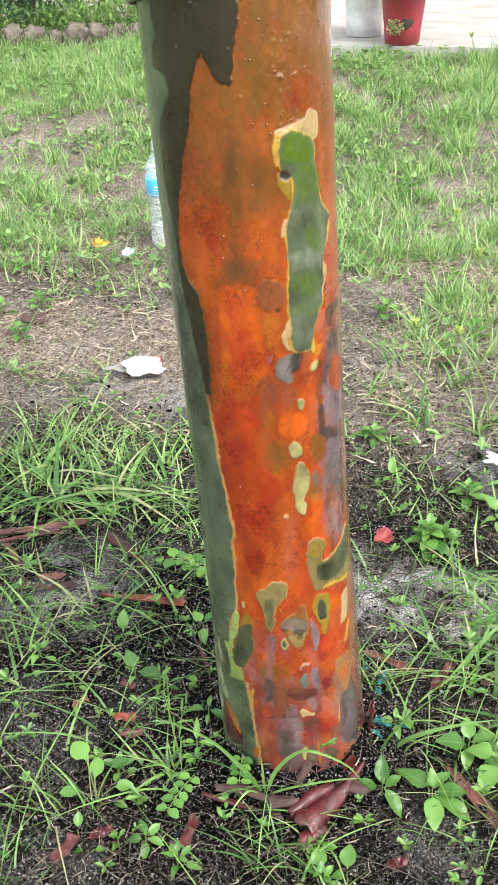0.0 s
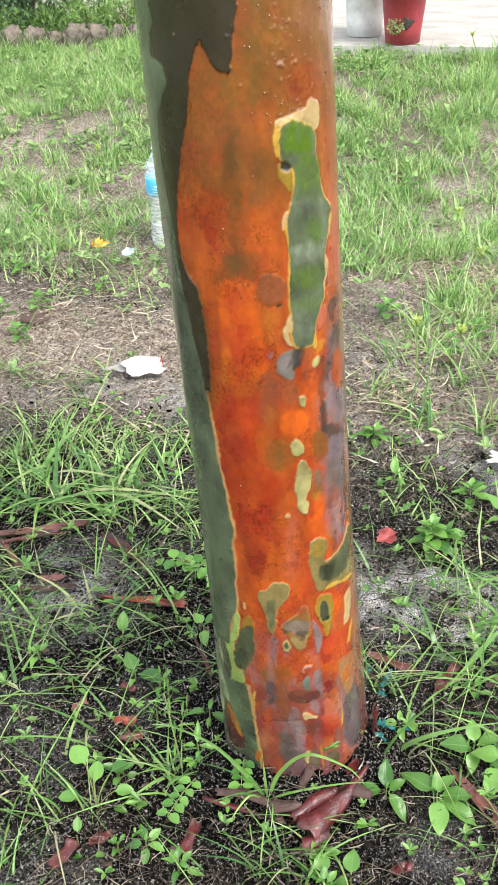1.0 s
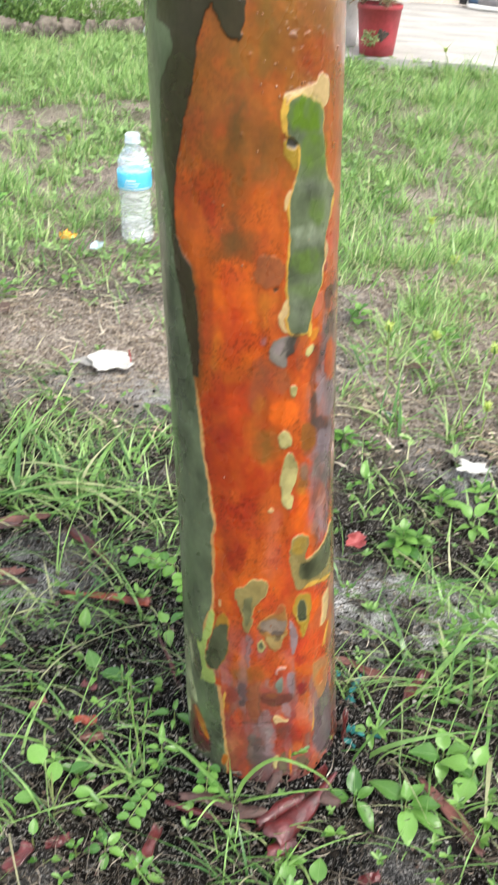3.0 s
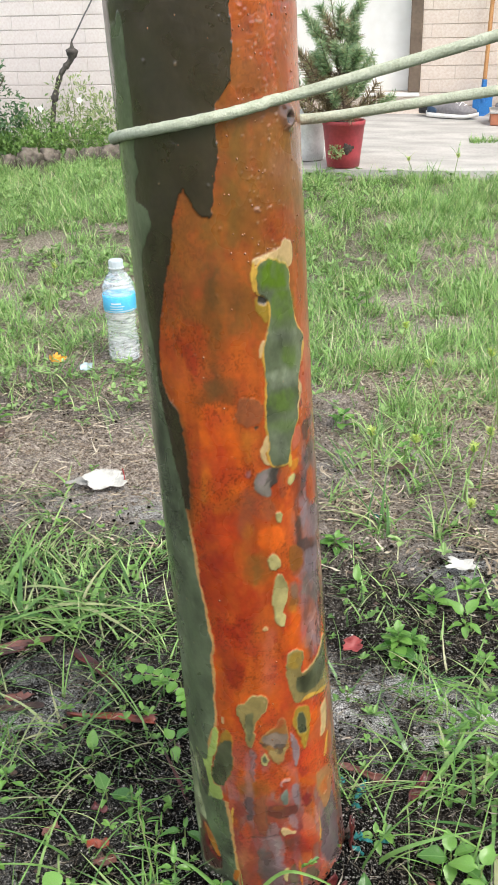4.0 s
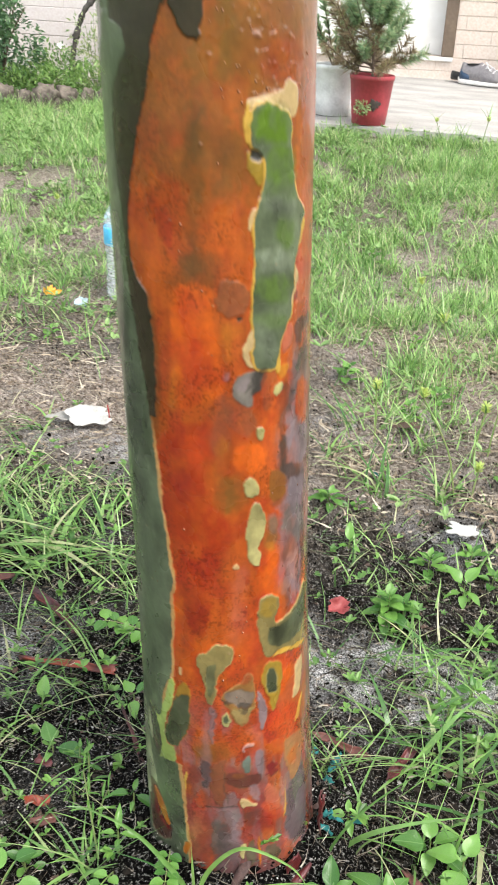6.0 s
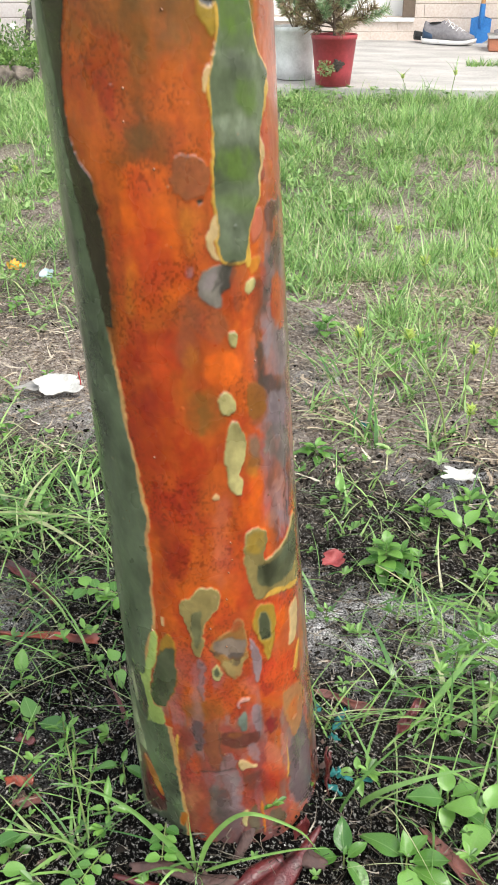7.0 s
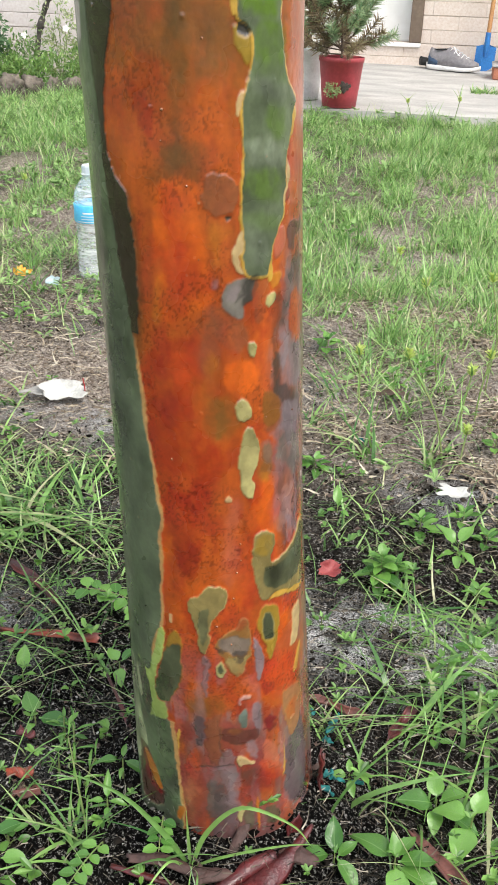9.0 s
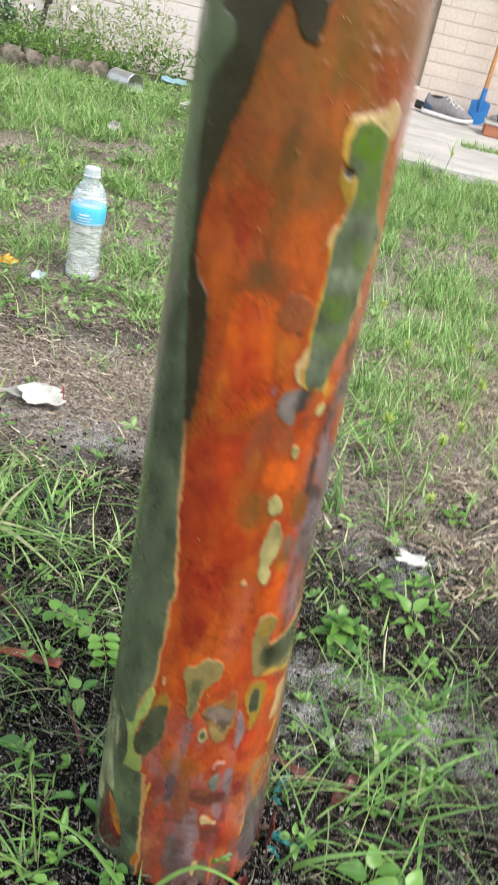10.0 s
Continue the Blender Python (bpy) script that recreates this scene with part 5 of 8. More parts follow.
# ---- leaves ----
def leaf_mesh(name, outline, curve=0.25, fold=0.25, mat=None, wave=0.0, nl=9, nw=5):
    """A leaf one unit long along x; outline(t) gives the half width."""
    verts, faces = [], []
    for i in range(nl):
        t = i / (nl - 1)
        h = outline(t)
        for j in range(nw):
            u = 2 * j / (nw - 1) - 1
            z = fold * abs(u) * h - curve * t * t + wave * math.sin(9 * t + 2 * u) * abs(u) - 0.006 * (abs(u) < 0.1)
            verts.append((t - 0.05 * t * t * curve, u * h, z))
    for i in range(nl - 1):
        for j in range(nw - 1):
            a = i * nw + j
            faces.append((a, a + nw, a + nw + 1, a + 1))
    me = mesh_of(name, np.array(verts), np.array(faces))
    me.materials.append(mat or M_WEED)
    return me


def oval(w, p=0.5, neck=0.12, blunt=0.62):
    return lambda t: 0.012 if t < neck else w * max(0.0, math.sin(math.pi * ((t - neck) / (1 - neck)) ** (0.5 + p * 0.7))) ** blunt + 0.002


LEAVES = {
    "o": [leaf_mesh("leaf", oval(0.36, 0.4), c, 0.25) for c in (0.12, 0.3)],
    "p": [leaf_mesh("leaf", oval(0.25, 0.35, 0.08, 0.88), c, 0.3, wave=0.035, nl=13) for c in (0.15, 0.4)],
    "n": [leaf_mesh("leaf", oval(0.12, 0.5), c, 0.4) for c in (0.3, 0.6)],
}
grow = random.Random(3)


def stalk(parent, points, radius, name="stem"):
    v, q = tube_arrays(points, [radius * (1 - 0.45 * i / (len(points) - 1)) for i in range(len(points))], n=6)
    return link(name, mesh_of(name, v, q), M_STEM, parent)


def herb(x, y, leaves, label, name="weed", lean=(0, 0), shape="p"):
    """A low weed: each leaf is given as height, bearing, rise, length, half width and how far out its stalk carries it (mm and degrees)."""
    ob = tagged(empty(name, pose(x, y, gz1(x, y) - 0.003)), label, "weed", group="broad-leaved weeds")
    tall = 0.85 * max(row[0] for row in leaves) / 1000 + 0.003
    width = {"o": 0.36, "p": 0.24, "n": 0.24}[shape]
    way = Vector((lean[0] / 1000, lean[1] / 1000, tall))
    stalk(ob, [way * t for t in (0, 0.35, 0.7, 1)], 0.0009)
    for h, a, rise, length, half, reach in leaves:
        t = (0.85 * h / 1000 + 0.003) / tall
        a, s = a + grow.uniform(-6, 6), 0.65 * length / 1000
        at = way * t + Vector((math.cos(radians(a)), math.sin(radians(a)), 0)) * reach / 1000
        if reach > 4:
            stalk(ob, spline([way * t * 0.25, way * t * 0.7 + (at - way * t) * 0.45, at], 3), 0.0006, "leaf_stalk")
        leaf = new("leaf", LEAVES[shape][grow.randrange(2)])
        leaf.parent = ob
        leaf.matrix_basis = Matrix.Translation(at) @ Matrix.Rotation(radians(a), 4, "Z") @ pose(0, 0, 0, grow.uniform(-16, 16), -rise - grow.uniform(-5, 8), 0) @ Matrix.Diagonal((s, s * 0.92 * half / width, s, 1))
    return ob


def rosette(x, y, length, count, half, label, tall=16, flat=10, steep=48, name="weed", shape="p"):
    """A weed whose leaves climb the stem in a spiral, the lower ones longer and flatter."""
    rows = []
    for i in range(count):
        t = i / max(1, count - 1)
        rows.append((tall * (0.25 + 0.75 * t), 137.5 * i + grow.uniform(-18, 18), flat + (steep - flat) * t, length * (1.0 - 0.42 * t) * grow.uniform(0.82, 1.12), half * grow.uniform(0.85, 1.15), 5 * (1 - t)))
    return herb(x, y, rows, label, name, shape=shape)


def pairs(x, y, length, nodes, half, label, tall, lean=(0, 0), name="weed"):
    """An upright weed with opposite leaves at each node of its stem."""
    rows = []
    for k in range(nodes):
        t = (k + 1) / nodes
        for side in (0, 180):
            rows.append((tall * t, 20 + 90 * (k % 2) + side, 12 + 30 * t, length * (1.05 - 0.4 * t * t), half, 2))
    rows.append((tall, 100, 66, length * 0.5, half, 0))
    return herb(x, y, rows, label, name, lean, "n" if half < 0.17 else "p")


def pinnate(x, y, bearing, length, count, leaflet, label, rise=18, tall=14):
    """A feathered leaf: oval leaflets in pairs along an arching midrib."""
    ob = tagged(empty("weed", pose(x, y, gz1(x, y) - 0.003)), label, "weed", group="broad-leaved weeds")
    c, s = math.cos(radians(bearing)), math.sin(radians(bearing))
    rib = [Vector((c * d, s * d, (tall + length * (math.sin(radians(rise)) * t - 0.25 * t * t)) / 1000)) for t in (0, 0.25, 0.5, 0.75, 1) for d in (length * t / 1000,)]
    stalk(ob, [Vector((0, 0, 0)), rib[0] * 0.6] + rib, 0.0006)
    for k in range(count):
        t = (k + 0.6) / count * 4
        i = min(3, int(t))
        at = rib[i].lerp(rib[i + 1], t - i)
        for side in (-1, 1):
            leaf = new("leaflet", LEAVES["o"][0])
            leaf.parent = ob
            z = 0.85 * leaflet / 1000 * grow.uniform(0.85, 1.1)
            leaf.matrix_basis = Matrix.Translation(at) @ Matrix.Rotation(radians(bearing + side * grow.uniform(58, 78)), 4, "Z") @ pose(0, 0, 0, 0, grow.uniform(-16, 6), 0) @ Matrix.Diagonal((z, z * 0.95, z, 1))
    return ob


ROUND = "small weed with round green leaves on long stalks"
herb(-0.142, -0.094, [(36, 150, 24, 30, 0.46, 10), (24, 100, 12, 30, 0.34, 2), (16, 200, 0, 27, 0.34, 12), (30, 40, 18, 25, 0.38, 14), (18, 20, 4, 25, 0.34, 15), (8, -5, -8, 20, 0.34, 14)], ROUND, lean=(-6, 14), shape="o")
herb(-0.145, -0.124, [(13, 110, 48, 19, 0.32, 2), (5, 250, 10, 8, 0.3, 2)], ROUND, shape="o")
herb(-0.132, -0.135, [(5, 190, 8, 13, 0.45, 4), (7, 20, 8, 13, 0.45, 5)], ROUND, shape="o")
rosette(-0.113, -0.121, 15, 6, 0.27, "pale young seedling with small leaves", 12)
herb(-0.091, -0.117, [(12, 60, 22, 21, 0.27, 2), (13, 130, 20, 20, 0.28, 2), (11, 200, 8, 22, 0.27, 2), (10, 280, -5, 22, 0.26, 2), (12, 350, 8, 21, 0.27, 2), (14, 95, 60, 10, 0.25, 0)], "young green seedling with a rosette of oval leaves")
rosette(-0.061, -0.129, 22, 8, 0.26, "young green seedling with paired leaves", 22)
rosette(-0.205, -0.150, 18, 6, 0.3, "young green seedling with paired leaves", 14)
SHINY = "upright weed with narrow shiny green leaves"
pairs(-0.088, -0.040, 27, 6, 0.13, SHINY, 52, (-24, 34))
herb(-0.072, -0.008, [(17, 200, 12, 30, 0.19, 2), (18, 100, 40, 16, 0.22, 1), (17, 345, 8, 30, 0.2, 2), (10, 280, 0, 14, 0.2, 1)], SHINY)
herb(-0.073, -0.038, [(20, 195, 5, 20, 0.2, 1), (20, 10, 5, 20, 0.2, 1), (22, 100, 62, 28, 0.16, 0), (16, 285, -5, 16, 0.2, 1)], SHINY)
pairs(-0.120, 0.022, 26, 4, 0.15, SHINY, 30, (-6, 14))
pairs(-0.104, -0.008, 30, 4, 0.14, SHINY, 26, (8, 10))
rosette(-0.136, 0.042, 24, 8, 0.18, SHINY, 26, 8, 50)
rosette(-0.137, -0.058, 24, 8, 0.30, ROUND, 18, 6, 40, shape="o")
rosette(0.036, -0.086, 20, 7, 0.28, "pale young seedling with small leaves", 14)
rosette(0.047, -0.118, 22, 8, 0.27, "young green seedling with paired leaves", 16)
rosette(-0.283, 0.103, 32, 12, 0.11, "upright weed with a star of narrow green leaves", 30, 10, 60, shape="n")
rosette(-0.126, 0.006, 22, 7, 0.13, SHINY, 20, shape="n")
OVAL = "green weed with two or three broad oval leaves"
herb(-0.161, 0.045, [(16, 8, 8, 38, 0.33, 3), (18, 135, 30, 31, 0.33, 2), (10, 260, 15, 16, 0.3, 1)], OVAL)
herb(-0.193, 0.094, [(14, 105, 58, 33, 0.28, 1), (10, 250, 15, 20, 0.28, 1), (9, 20, 20, 16, 0.28, 1)], OVAL)
herb(-0.118, 0.119, [(17, 140, 14, 25, 0.36, 3), (18, 50, 36, 26, 0.28, 2), (14, 285, -8, 26, 0.32, 2)], OVAL)
herb(-0.150, 0.090, [(8, 60, 30, 12, 0.34, 1), (8, 230, 30, 12, 0.34, 1)], OVAL)
FEATHER = "weed with a feathered leaf of small oval leaflets"
pinnate(-0.069, -0.060, 255, 40, 5, 13, FEATHER, 14, 16)
pinnate(-0.032, -0.046, 280, 26, 4, 12, FEATHER, 10, 12)
pinnate(-0.134, 0.200, 190, 42, 5, 19, "weed with bright yellow-green feathered leaves", 30, 22)
pinnate(-0.128, 0.198, 300, 34, 4, 19, "weed with bright yellow-green feathered leaves", 0, 20)
BROAD = "low green weed with broad oval leaves in thin soil"
herb(0.080, -0.033, [(14, 105, 48, 36, 0.27, 1), (15, 205, -4, 42, 0.29, 2), (13, 320, -12, 38, 0.25, 2), (11, 40, 22, 26, 0.26, 2), (15, 70, 70, 10, 0.2, 0)], BROAD)
herb(0.119, -0.027, [(20, 158, 12, 48, 0.26, 2), (22, 62, 38, 30, 0.28, 1), (21, 104, 46, 25, 0.27, 1), (18, 10, 8, 40, 0.3, 2), (17, 285, -10, 46, 0.28, 2), (15, 335, -2, 52, 0.23, 2), (23, 200, 60, 14, 0.25, 0)], BROAD)
rosette(0.036, -0.091, 24, 8, 0.24, BROAD, 18)
herb(0.046, -0.113, [(12, 115, 28, 26, 0.38, 2), (8, 330, 10, 16, 0.34, 1)], BROAD)
herb(0.065, -0.109, [(13, 95, 30, 28, 0.38, 2), (8, 200, 5, 18, 0.34, 1)], BROAD)
herb(0.082, 0.031, [(15, 190, 10, 22, 0.26, 1), (15, 12, 10, 22, 0.26, 1), (17, 100, 40, 16, 0.26, 0), (12, 290, -5, 20, 0.26, 1)], BROAD)
herb(0.144, 0.027, [(20, 190, 6, 40, 0.34, 2), (24, 100, 46, 30, 0.33, 1), (18, 335, -4, 52, 0.2, 2), (22, 30, 22, 32, 0.32, 2), (16, 270, -6, 28, 0.32, 2), (10, 150, 5, 20, 0.3, 2)], BROAD)
herb(0.168, 0.014, [(26, 170, 10, 36, 0.4, 3), (20, 250, -4, 40, 0.38, 3), (28, 60, 40, 30, 0.34, 2)], BROAD)
rosette(0.083, 0.306, 34, 30, 0.32, "leafy green weed with crowded crinkled leaves", 40, -6, 42, shape="o")
rosette(0.098, 0.314, 34, 12, 0.29, "leafy green weed with crowded crinkled leaves", 28, -4, 42)
herb(0.027, 0.425, [(16, 100, 62, 34, 0.25, 1), (14, 55, 44, 26, 0.25, 1), (10, 230, 22, 24, 0.26, 2), (10, 330, 12, 22, 0.26, 2), (8, 180, 10, 18, 0.25, 1)], BROAD)
rosette(0.117, 0.408, 38, 14, 0.27, BROAD, 26)
herb(0.156, 0.366, [(24, 150, 32, 44, 0.26, 2), (26, 60, 42, 40, 0.28, 2), (16, 320, 0, 32, 0.28, 2), (14, 200, 5, 30, 0.26, 2), (12, 275, -6, 28, 0.28, 2)], BROAD)
rosette(-0.012, 0.523, 40, 14, 0.26, BROAD, 18, 0, 34)
rosette(0.024, 0.516, 20, 7, 0.28, BROAD, 16)
rosette(0.037, 0.226, 15, 7, 0.24, BROAD, 14)
rosette(0.150, 0.180, 30, 6, 0.25, BROAD, 22)
for x_, y_, ln_, n_ in ((0.170, 0.212, 30, 7), (0.176, 0.300, 34, 9), (0.162, 0.440, 36, 10), (0.186, 0.400, 36, 9), (0.140, 0.100, 22, 6), (0.178, 0.150, 28, 7), (-0.262, 0.052, 24, 6), (-0.300, 0.004, 24, 6), (-0.246, -0.020, 18, 6), (-0.215, 0.025, 16, 6), (-0.320, 0.130, 22, 7)):
    rosette(x_, y_, ln_, n_, 0.25, BROAD, 20, 4, 46)
SPREAD = "spreading green weed in patchy grass"
for x_, y_, ln_, n_, hw_, tall_ in ((-0.047, 0.906, 48, 10, 0.27, 34), (0.047, 1.084, 42, 8, 0.24, 30), (0.060, 0.80, 34, 9, 0.3, 30), (-0.089, 1.557, 50, 9, 0.26, 40), (0.20, 0.62, 38, 8, 0.26, 26), (0.10, 0.86, 36, 9, 0.3, 30), (-0.852, 1.257, 55, 9, 0.27, 40),
                                    (-0.388, 0.506, 26, 6, 0.36, 22), (-0.637, 0.835, 40, 12, 0.3, 34), (-0.620, 0.722, 36, 10, 0.32, 26), (-0.690, 0.800, 40, 9, 0.3, 30), (-0.560, 0.930, 36, 8, 0.26, 26), (-0.742, 0.978, 44, 9, 0.28, 34), (-0.409, 0.685, 22, 6, 0.26, 16)):
    rosette(x_, y_, ln_, n_, hw_, SPREAD, tall_, 8, 46)


# ---- fallen leaves and scraps ----
def flat_leaf(name, x, y, length, turn, outline, mat, label, tilt=0, curve=0.15, up=0.006, stalk=None, roll=0):
    ob = tagged(empty(name, pose(x, y, gz1(x, y) + up, roll, tilt, turn)), label, "leaf")
    me = leaf_mesh("blade", outline, curve, 0.12, mat, wave=0.02, nl=25, nw=7)
    blade = link("blade", me, None, ob)
    blade.scale = (length,) * 3
    if stalk:
        v, q = tube_arrays([(0.01, 0, 0), (-0.02 * length, 0.0, 0.012), (-0.05 * length, 0.05 * length, 0.034)], 0.0008, n=6)
        link("stalk", mesh_of("stalk", v, q), stalk, ob)
    return ob


def star_leaf(name, x, y, size, turn, mat, label, lobes=5, depth=0.5, aspect=1.0, cup=0.2, up=0.012, tilt=0, roll=0, seed=0, stalk=None, ragged=0.60):
    """A lobed leaf spread round its middle, with a ragged edge and a cupped, wavy face; it has thickness."""
    bm = bmesh.new()
    n, rings = 60, 5
    layers = []
    for side in (0, 1):
        mid = bm.verts.new((0, 0, -0.0006 * side))
        rows = []
        for k in range(1, rings + 1):
            row = []
            for i in range(n):
                a = 2 * math.pi * i / n
                edge = (1 - depth) + depth * abs(math.cos(lobes * a / 2 + 0.3 * math.sin(a))) ** 1.4 + ragged * (float(vnoise(i * 0.36, seed, seed=64)) - 0.5) + 0.10 * (float(vnoise(i * 1.3, seed, seed=68)) - 0.5)
                r = size * edge * k / rings
                z = cup * size * (k / rings) ** 2 * (0.4 + 0.9 * float(vnoise(math.cos(a) * 1.6 + 5, math.sin(a) * 1.6 + 5, seed, seed=65))) - 0.06 * size * (k / rings) * abs(math.cos(lobes * a / 2))
                row.append(bm.verts.new((r * math.cos(a) * aspect, r * math.sin(a), z - 0.0006 * side)))
            rows.append(row)
        layers.append(rows)
        for i in range(n):
            j = (i + 1) % n
            f = (mid, rows[0][i], rows[0][j])
            bm.faces.new(f if side == 0 else f[::-1])
            for p, q in zip(rows, rows[1:]):
                f = (p[i], q[i], q[j], p[j])
                bm.faces.new(f if side == 0 else f[::-1])
    for i in range(n):
        j = (i + 1) % n
        bm.faces.new((layers[0][-1][i], layers[1][-1][i], layers[1][-1][j], layers[0][-1][j]))
    ob = tagged(empty(name, pose(x, y, gz1(x, y) + up, roll, tilt, turn)), label, "leaf")
    part("blade", bm, mat, ob, shade=True)
    if stalk:
        v, q = tube_arrays(spline([(size * 0.75 * aspect, 0, 0.001), (size * 0.98 * aspect, 0, 0.010), (size * 0.94 * aspect, 0.003, 0.030)], 5), 0.0008, n=6)
        link("stalk", mesh_of("stalk", v, q), stalk, ob)
    return ob


def lobed(w, lobes=3.2):
    return lambda t: max(0.012, w * math.sin(math.pi * min(1, t * 1.02)) ** 0.6 * (0.66 + 0.26 * math.cos(2 * math.pi * lobes * t + 0.6) + 0.16 * abs((t * lobes * 3.3) % 1 - 0.5)))


M_WHITELEAF = material("bleached_white_leaf", (0.54, 0.54, 0.50), 0.7, second=(0.38, 0.37, 0.34), scale=60, bump=0.4, bump_scale=300)
M_FADEDLEAF = material("faded_grey_leaf", (0.34, 0.33, 0.30), 0.7, second=(0.22, 0.21, 0.19), scale=60, bump=0.4, bump_scale=300)
M_REDSTALK = material("red_leaf_stalk", (0.42, 0.03, 0.035), 0.5)
M_PINKLEAF = material("pinkish_red_leaf", (0.30, 0.055, 0.052), 0.5, second=(0.20, 0.03, 0.03), scale=90, bump=0.3)
M_ORANGELEAF = material("orange_yellow_leaf", (0.75, 0.27, 0.02), 0.5, second=(0.62, 0.40, 0.04), scale=50)
M_BROWNLEAF = material("brown_dead_leaf", (0.11, 0.065, 0.045), 0.7, second=(0.06, 0.035, 0.028), scale=70, bump=0.6)
white = star_leaf("fallen_leaf", -0.372, 0.638, 0.0210, 8, M_WHITELEAF, "bleached white crumpled leaf with red stalk on soil", lobes=2, depth=0.06, aspect=1.45, cup=0.8, up=0.010, roll=16, seed=6, stalk=M_REDSTALK, ragged=0.34)
tail = link("torn_tail", leaf_mesh("torn_tail", oval(0.17, 0.4, 0.0), 0.1, 0.5, M_FADEDLEAF, wave=0.05, nl=13), None, white)
tail.matrix_basis = pose(-0.018, -0.002, 0.004, 0, -4, 178) @ Matrix.Diagonal((0.044, 0.044, 0.044, 1))
star_leaf("fallen_leaf", 0.150, 0.482, 0.0130, -14, M_WHITELEAF, "bleached white lobed leaf lying on weeds", lobes=5, depth=0.42, aspect=1.45, cup=0.45, up=0.014, roll=6, seed=8)
star_leaf("fallen_leaf", 0.034, 0.306, 0.0084, 34, M_PINKLEAF, "curled pinkish red leaf on dark soil", lobes=3, depth=0.05, aspect=1.3, cup=0.9, up=0.008, tilt=-10, roll=26, seed=5)
spiky = tagged(empty("fallen_leaf", pose(-0.648, 1.118, gz1(-0.648, 1.118) + 0.016, 0, 0, 0)), "orange and yellow spiky leaf standing in the grass", "leaf")
for a, ln in ((-72, 0.026), (-30, 0.018), (4, 0.020), (38, 0.018), (74, 0.026)):
    lobe = link("lobe", leaf_mesh("lobe", oval(0.20, 0.5, 0.0), 0.2, 0.3, M_ORANGELEAF), None, spiky)
    lobe.matrix_basis = Matrix.Rotation(radians(a), 4, "Y") @ pose(0, 0, 0, 0, -62, 90) @ Matrix.Diagonal((ln, ln, ln, 1))
flat_leaf("fallen_leaf", -0.595, 0.765, 0.065, 150, oval(0.3), M_BROWNLEAF, "dark brown dead leaf on the thatch", tilt=-6, up=0.010)
flat_leaf("fallen_leaf", 0.040, 0.745, 0.050, 20, lobed(0.3, 2.4), M_BROWNLEAF, "brown dead leaf in thin grass", tilt=-8, up=0.010)
star_leaf("fallen_leaf", -0.850, 2.270, 0.018, 20, M_FADEDLEAF, "small white scrap of leaf in the lawn", ragged=0.4, lobes=2, depth=0.1, aspect=1.1, cup=0.8, up=0.022, roll=40, seed=11)

M_TEAL = material("teal_plastic_fibre", (0.008, 0.16, 0.15), 0.6, second=(0.006, 0.09, 0.09), scale=200)
for x, y, n_, s in ((0.053, 0.084, 6, 0.020), (0.067, 0.012, 7, 0.021), (0.060, 0.053, 5, 0.013), (0.088, 0.036, 4, 0.012), (0.045, 0.60, 3, 0.014)):
    scrap = tagged(empty("plastic_scrap", pose(x, y, gz1(x, y) + 0.004)), "frayed scrap of teal plastic fibre on soil", "scrap", group="teal scraps")
    for k in range(max(2, n_ // 2)):
        f = bark_curl("shred", s * grow.uniform(0.5, 0.9), s * grow.uniform(0.18, 0.36), grow.uniform(1.2, 3.0), M_TEAL, bend=0.3, twist=grow.uniform(-1.5, 1.5), seed=k + n_, thick=0.0006)
        f.parent = scrap
        f.matrix_basis = pose(grow.uniform(-0.5, 0.5) * s, grow.uniform(-0.3, 0.3) * s, 0.001 + 0.002 * k, grow.uniform(-40, 40), grow.uniform(-15, 15), grow.uniform(0, 360))


# ---- water bottle ----
def clear_plastic():
    m = bpy.data.materials.new("clear_bottle_plastic")
    m.use_nodes = True
    n, l = m.node_tree.nodes, m.node_tree.links
    b, out = n["Principled BSDF"], n["Material Output"]
    b.inputs["Base Color"].default_value = (0.90, 0.93, 0.95, 1)
    b.inputs["Roughness"].default_value = 0.06
    b.inputs["Specular IOR Level"].default_value = 0.8
    clear = n.new("ShaderNodeBsdfTransparent")
    clear.inputs[0].default_value = (0.93, 0.96, 0.97, 1)
    # flat noise bands of milky white paint in the sparkle of the ripples
    noi = n.new("ShaderNodeTexNoise")
    noi.inputs["Scale"].default_value, noi.inputs["Detail"].default_value = 1.0, 3
    tex = n.new("ShaderNodeTexCoord")
    squeeze = n.new("ShaderNodeVectorMath")
    squeeze.operation = "MULTIPLY"
    squeeze.inputs[1].default_value = (45, 45, 190)
    l.new(tex.outputs["Object"], squeeze.inputs[0])
    l.new(squeeze.outputs[0], noi.inputs["Vector"])
    mr = n.new("ShaderNodeMapRange")
    mr.inputs["From Min"].default_value, mr.inputs["From Max"].default_value = 0.40, 0.64
    mr.inputs["To Min"].default_value, mr.inputs["To Max"].default_value = 0.16, 0.50
    l.new(noi.outputs[0], mr.inputs[0])
    mix = n.new("ShaderNodeMixShader")
    l.new(mr.outputs[0], mix.inputs[0])
    l.new(clear.outputs[0], mix.inputs[1])
    l.new(b.outputs[0], mix.inputs[2])
    l.new(mix.outputs[0], out.inputs[0])
    return m


M_PET = clear_plastic()
M_LABEL = material("bright_blue_label", (0.05, 0.42, 0.72), 0.4, second=(0.12, 0.52, 0.78), scale=30, bump=0.02)
M_LABELWHITE = material("white_label_print", (0.72, 0.80, 0.84), 0.4, bump=0.02)
M_CAP = leaf_material("milky_bottle_cap", (0.66, 0.72, 0.76), (0.72, 0.78, 0.80), translucent=0.4)
bx, by = -0.521, 1.177
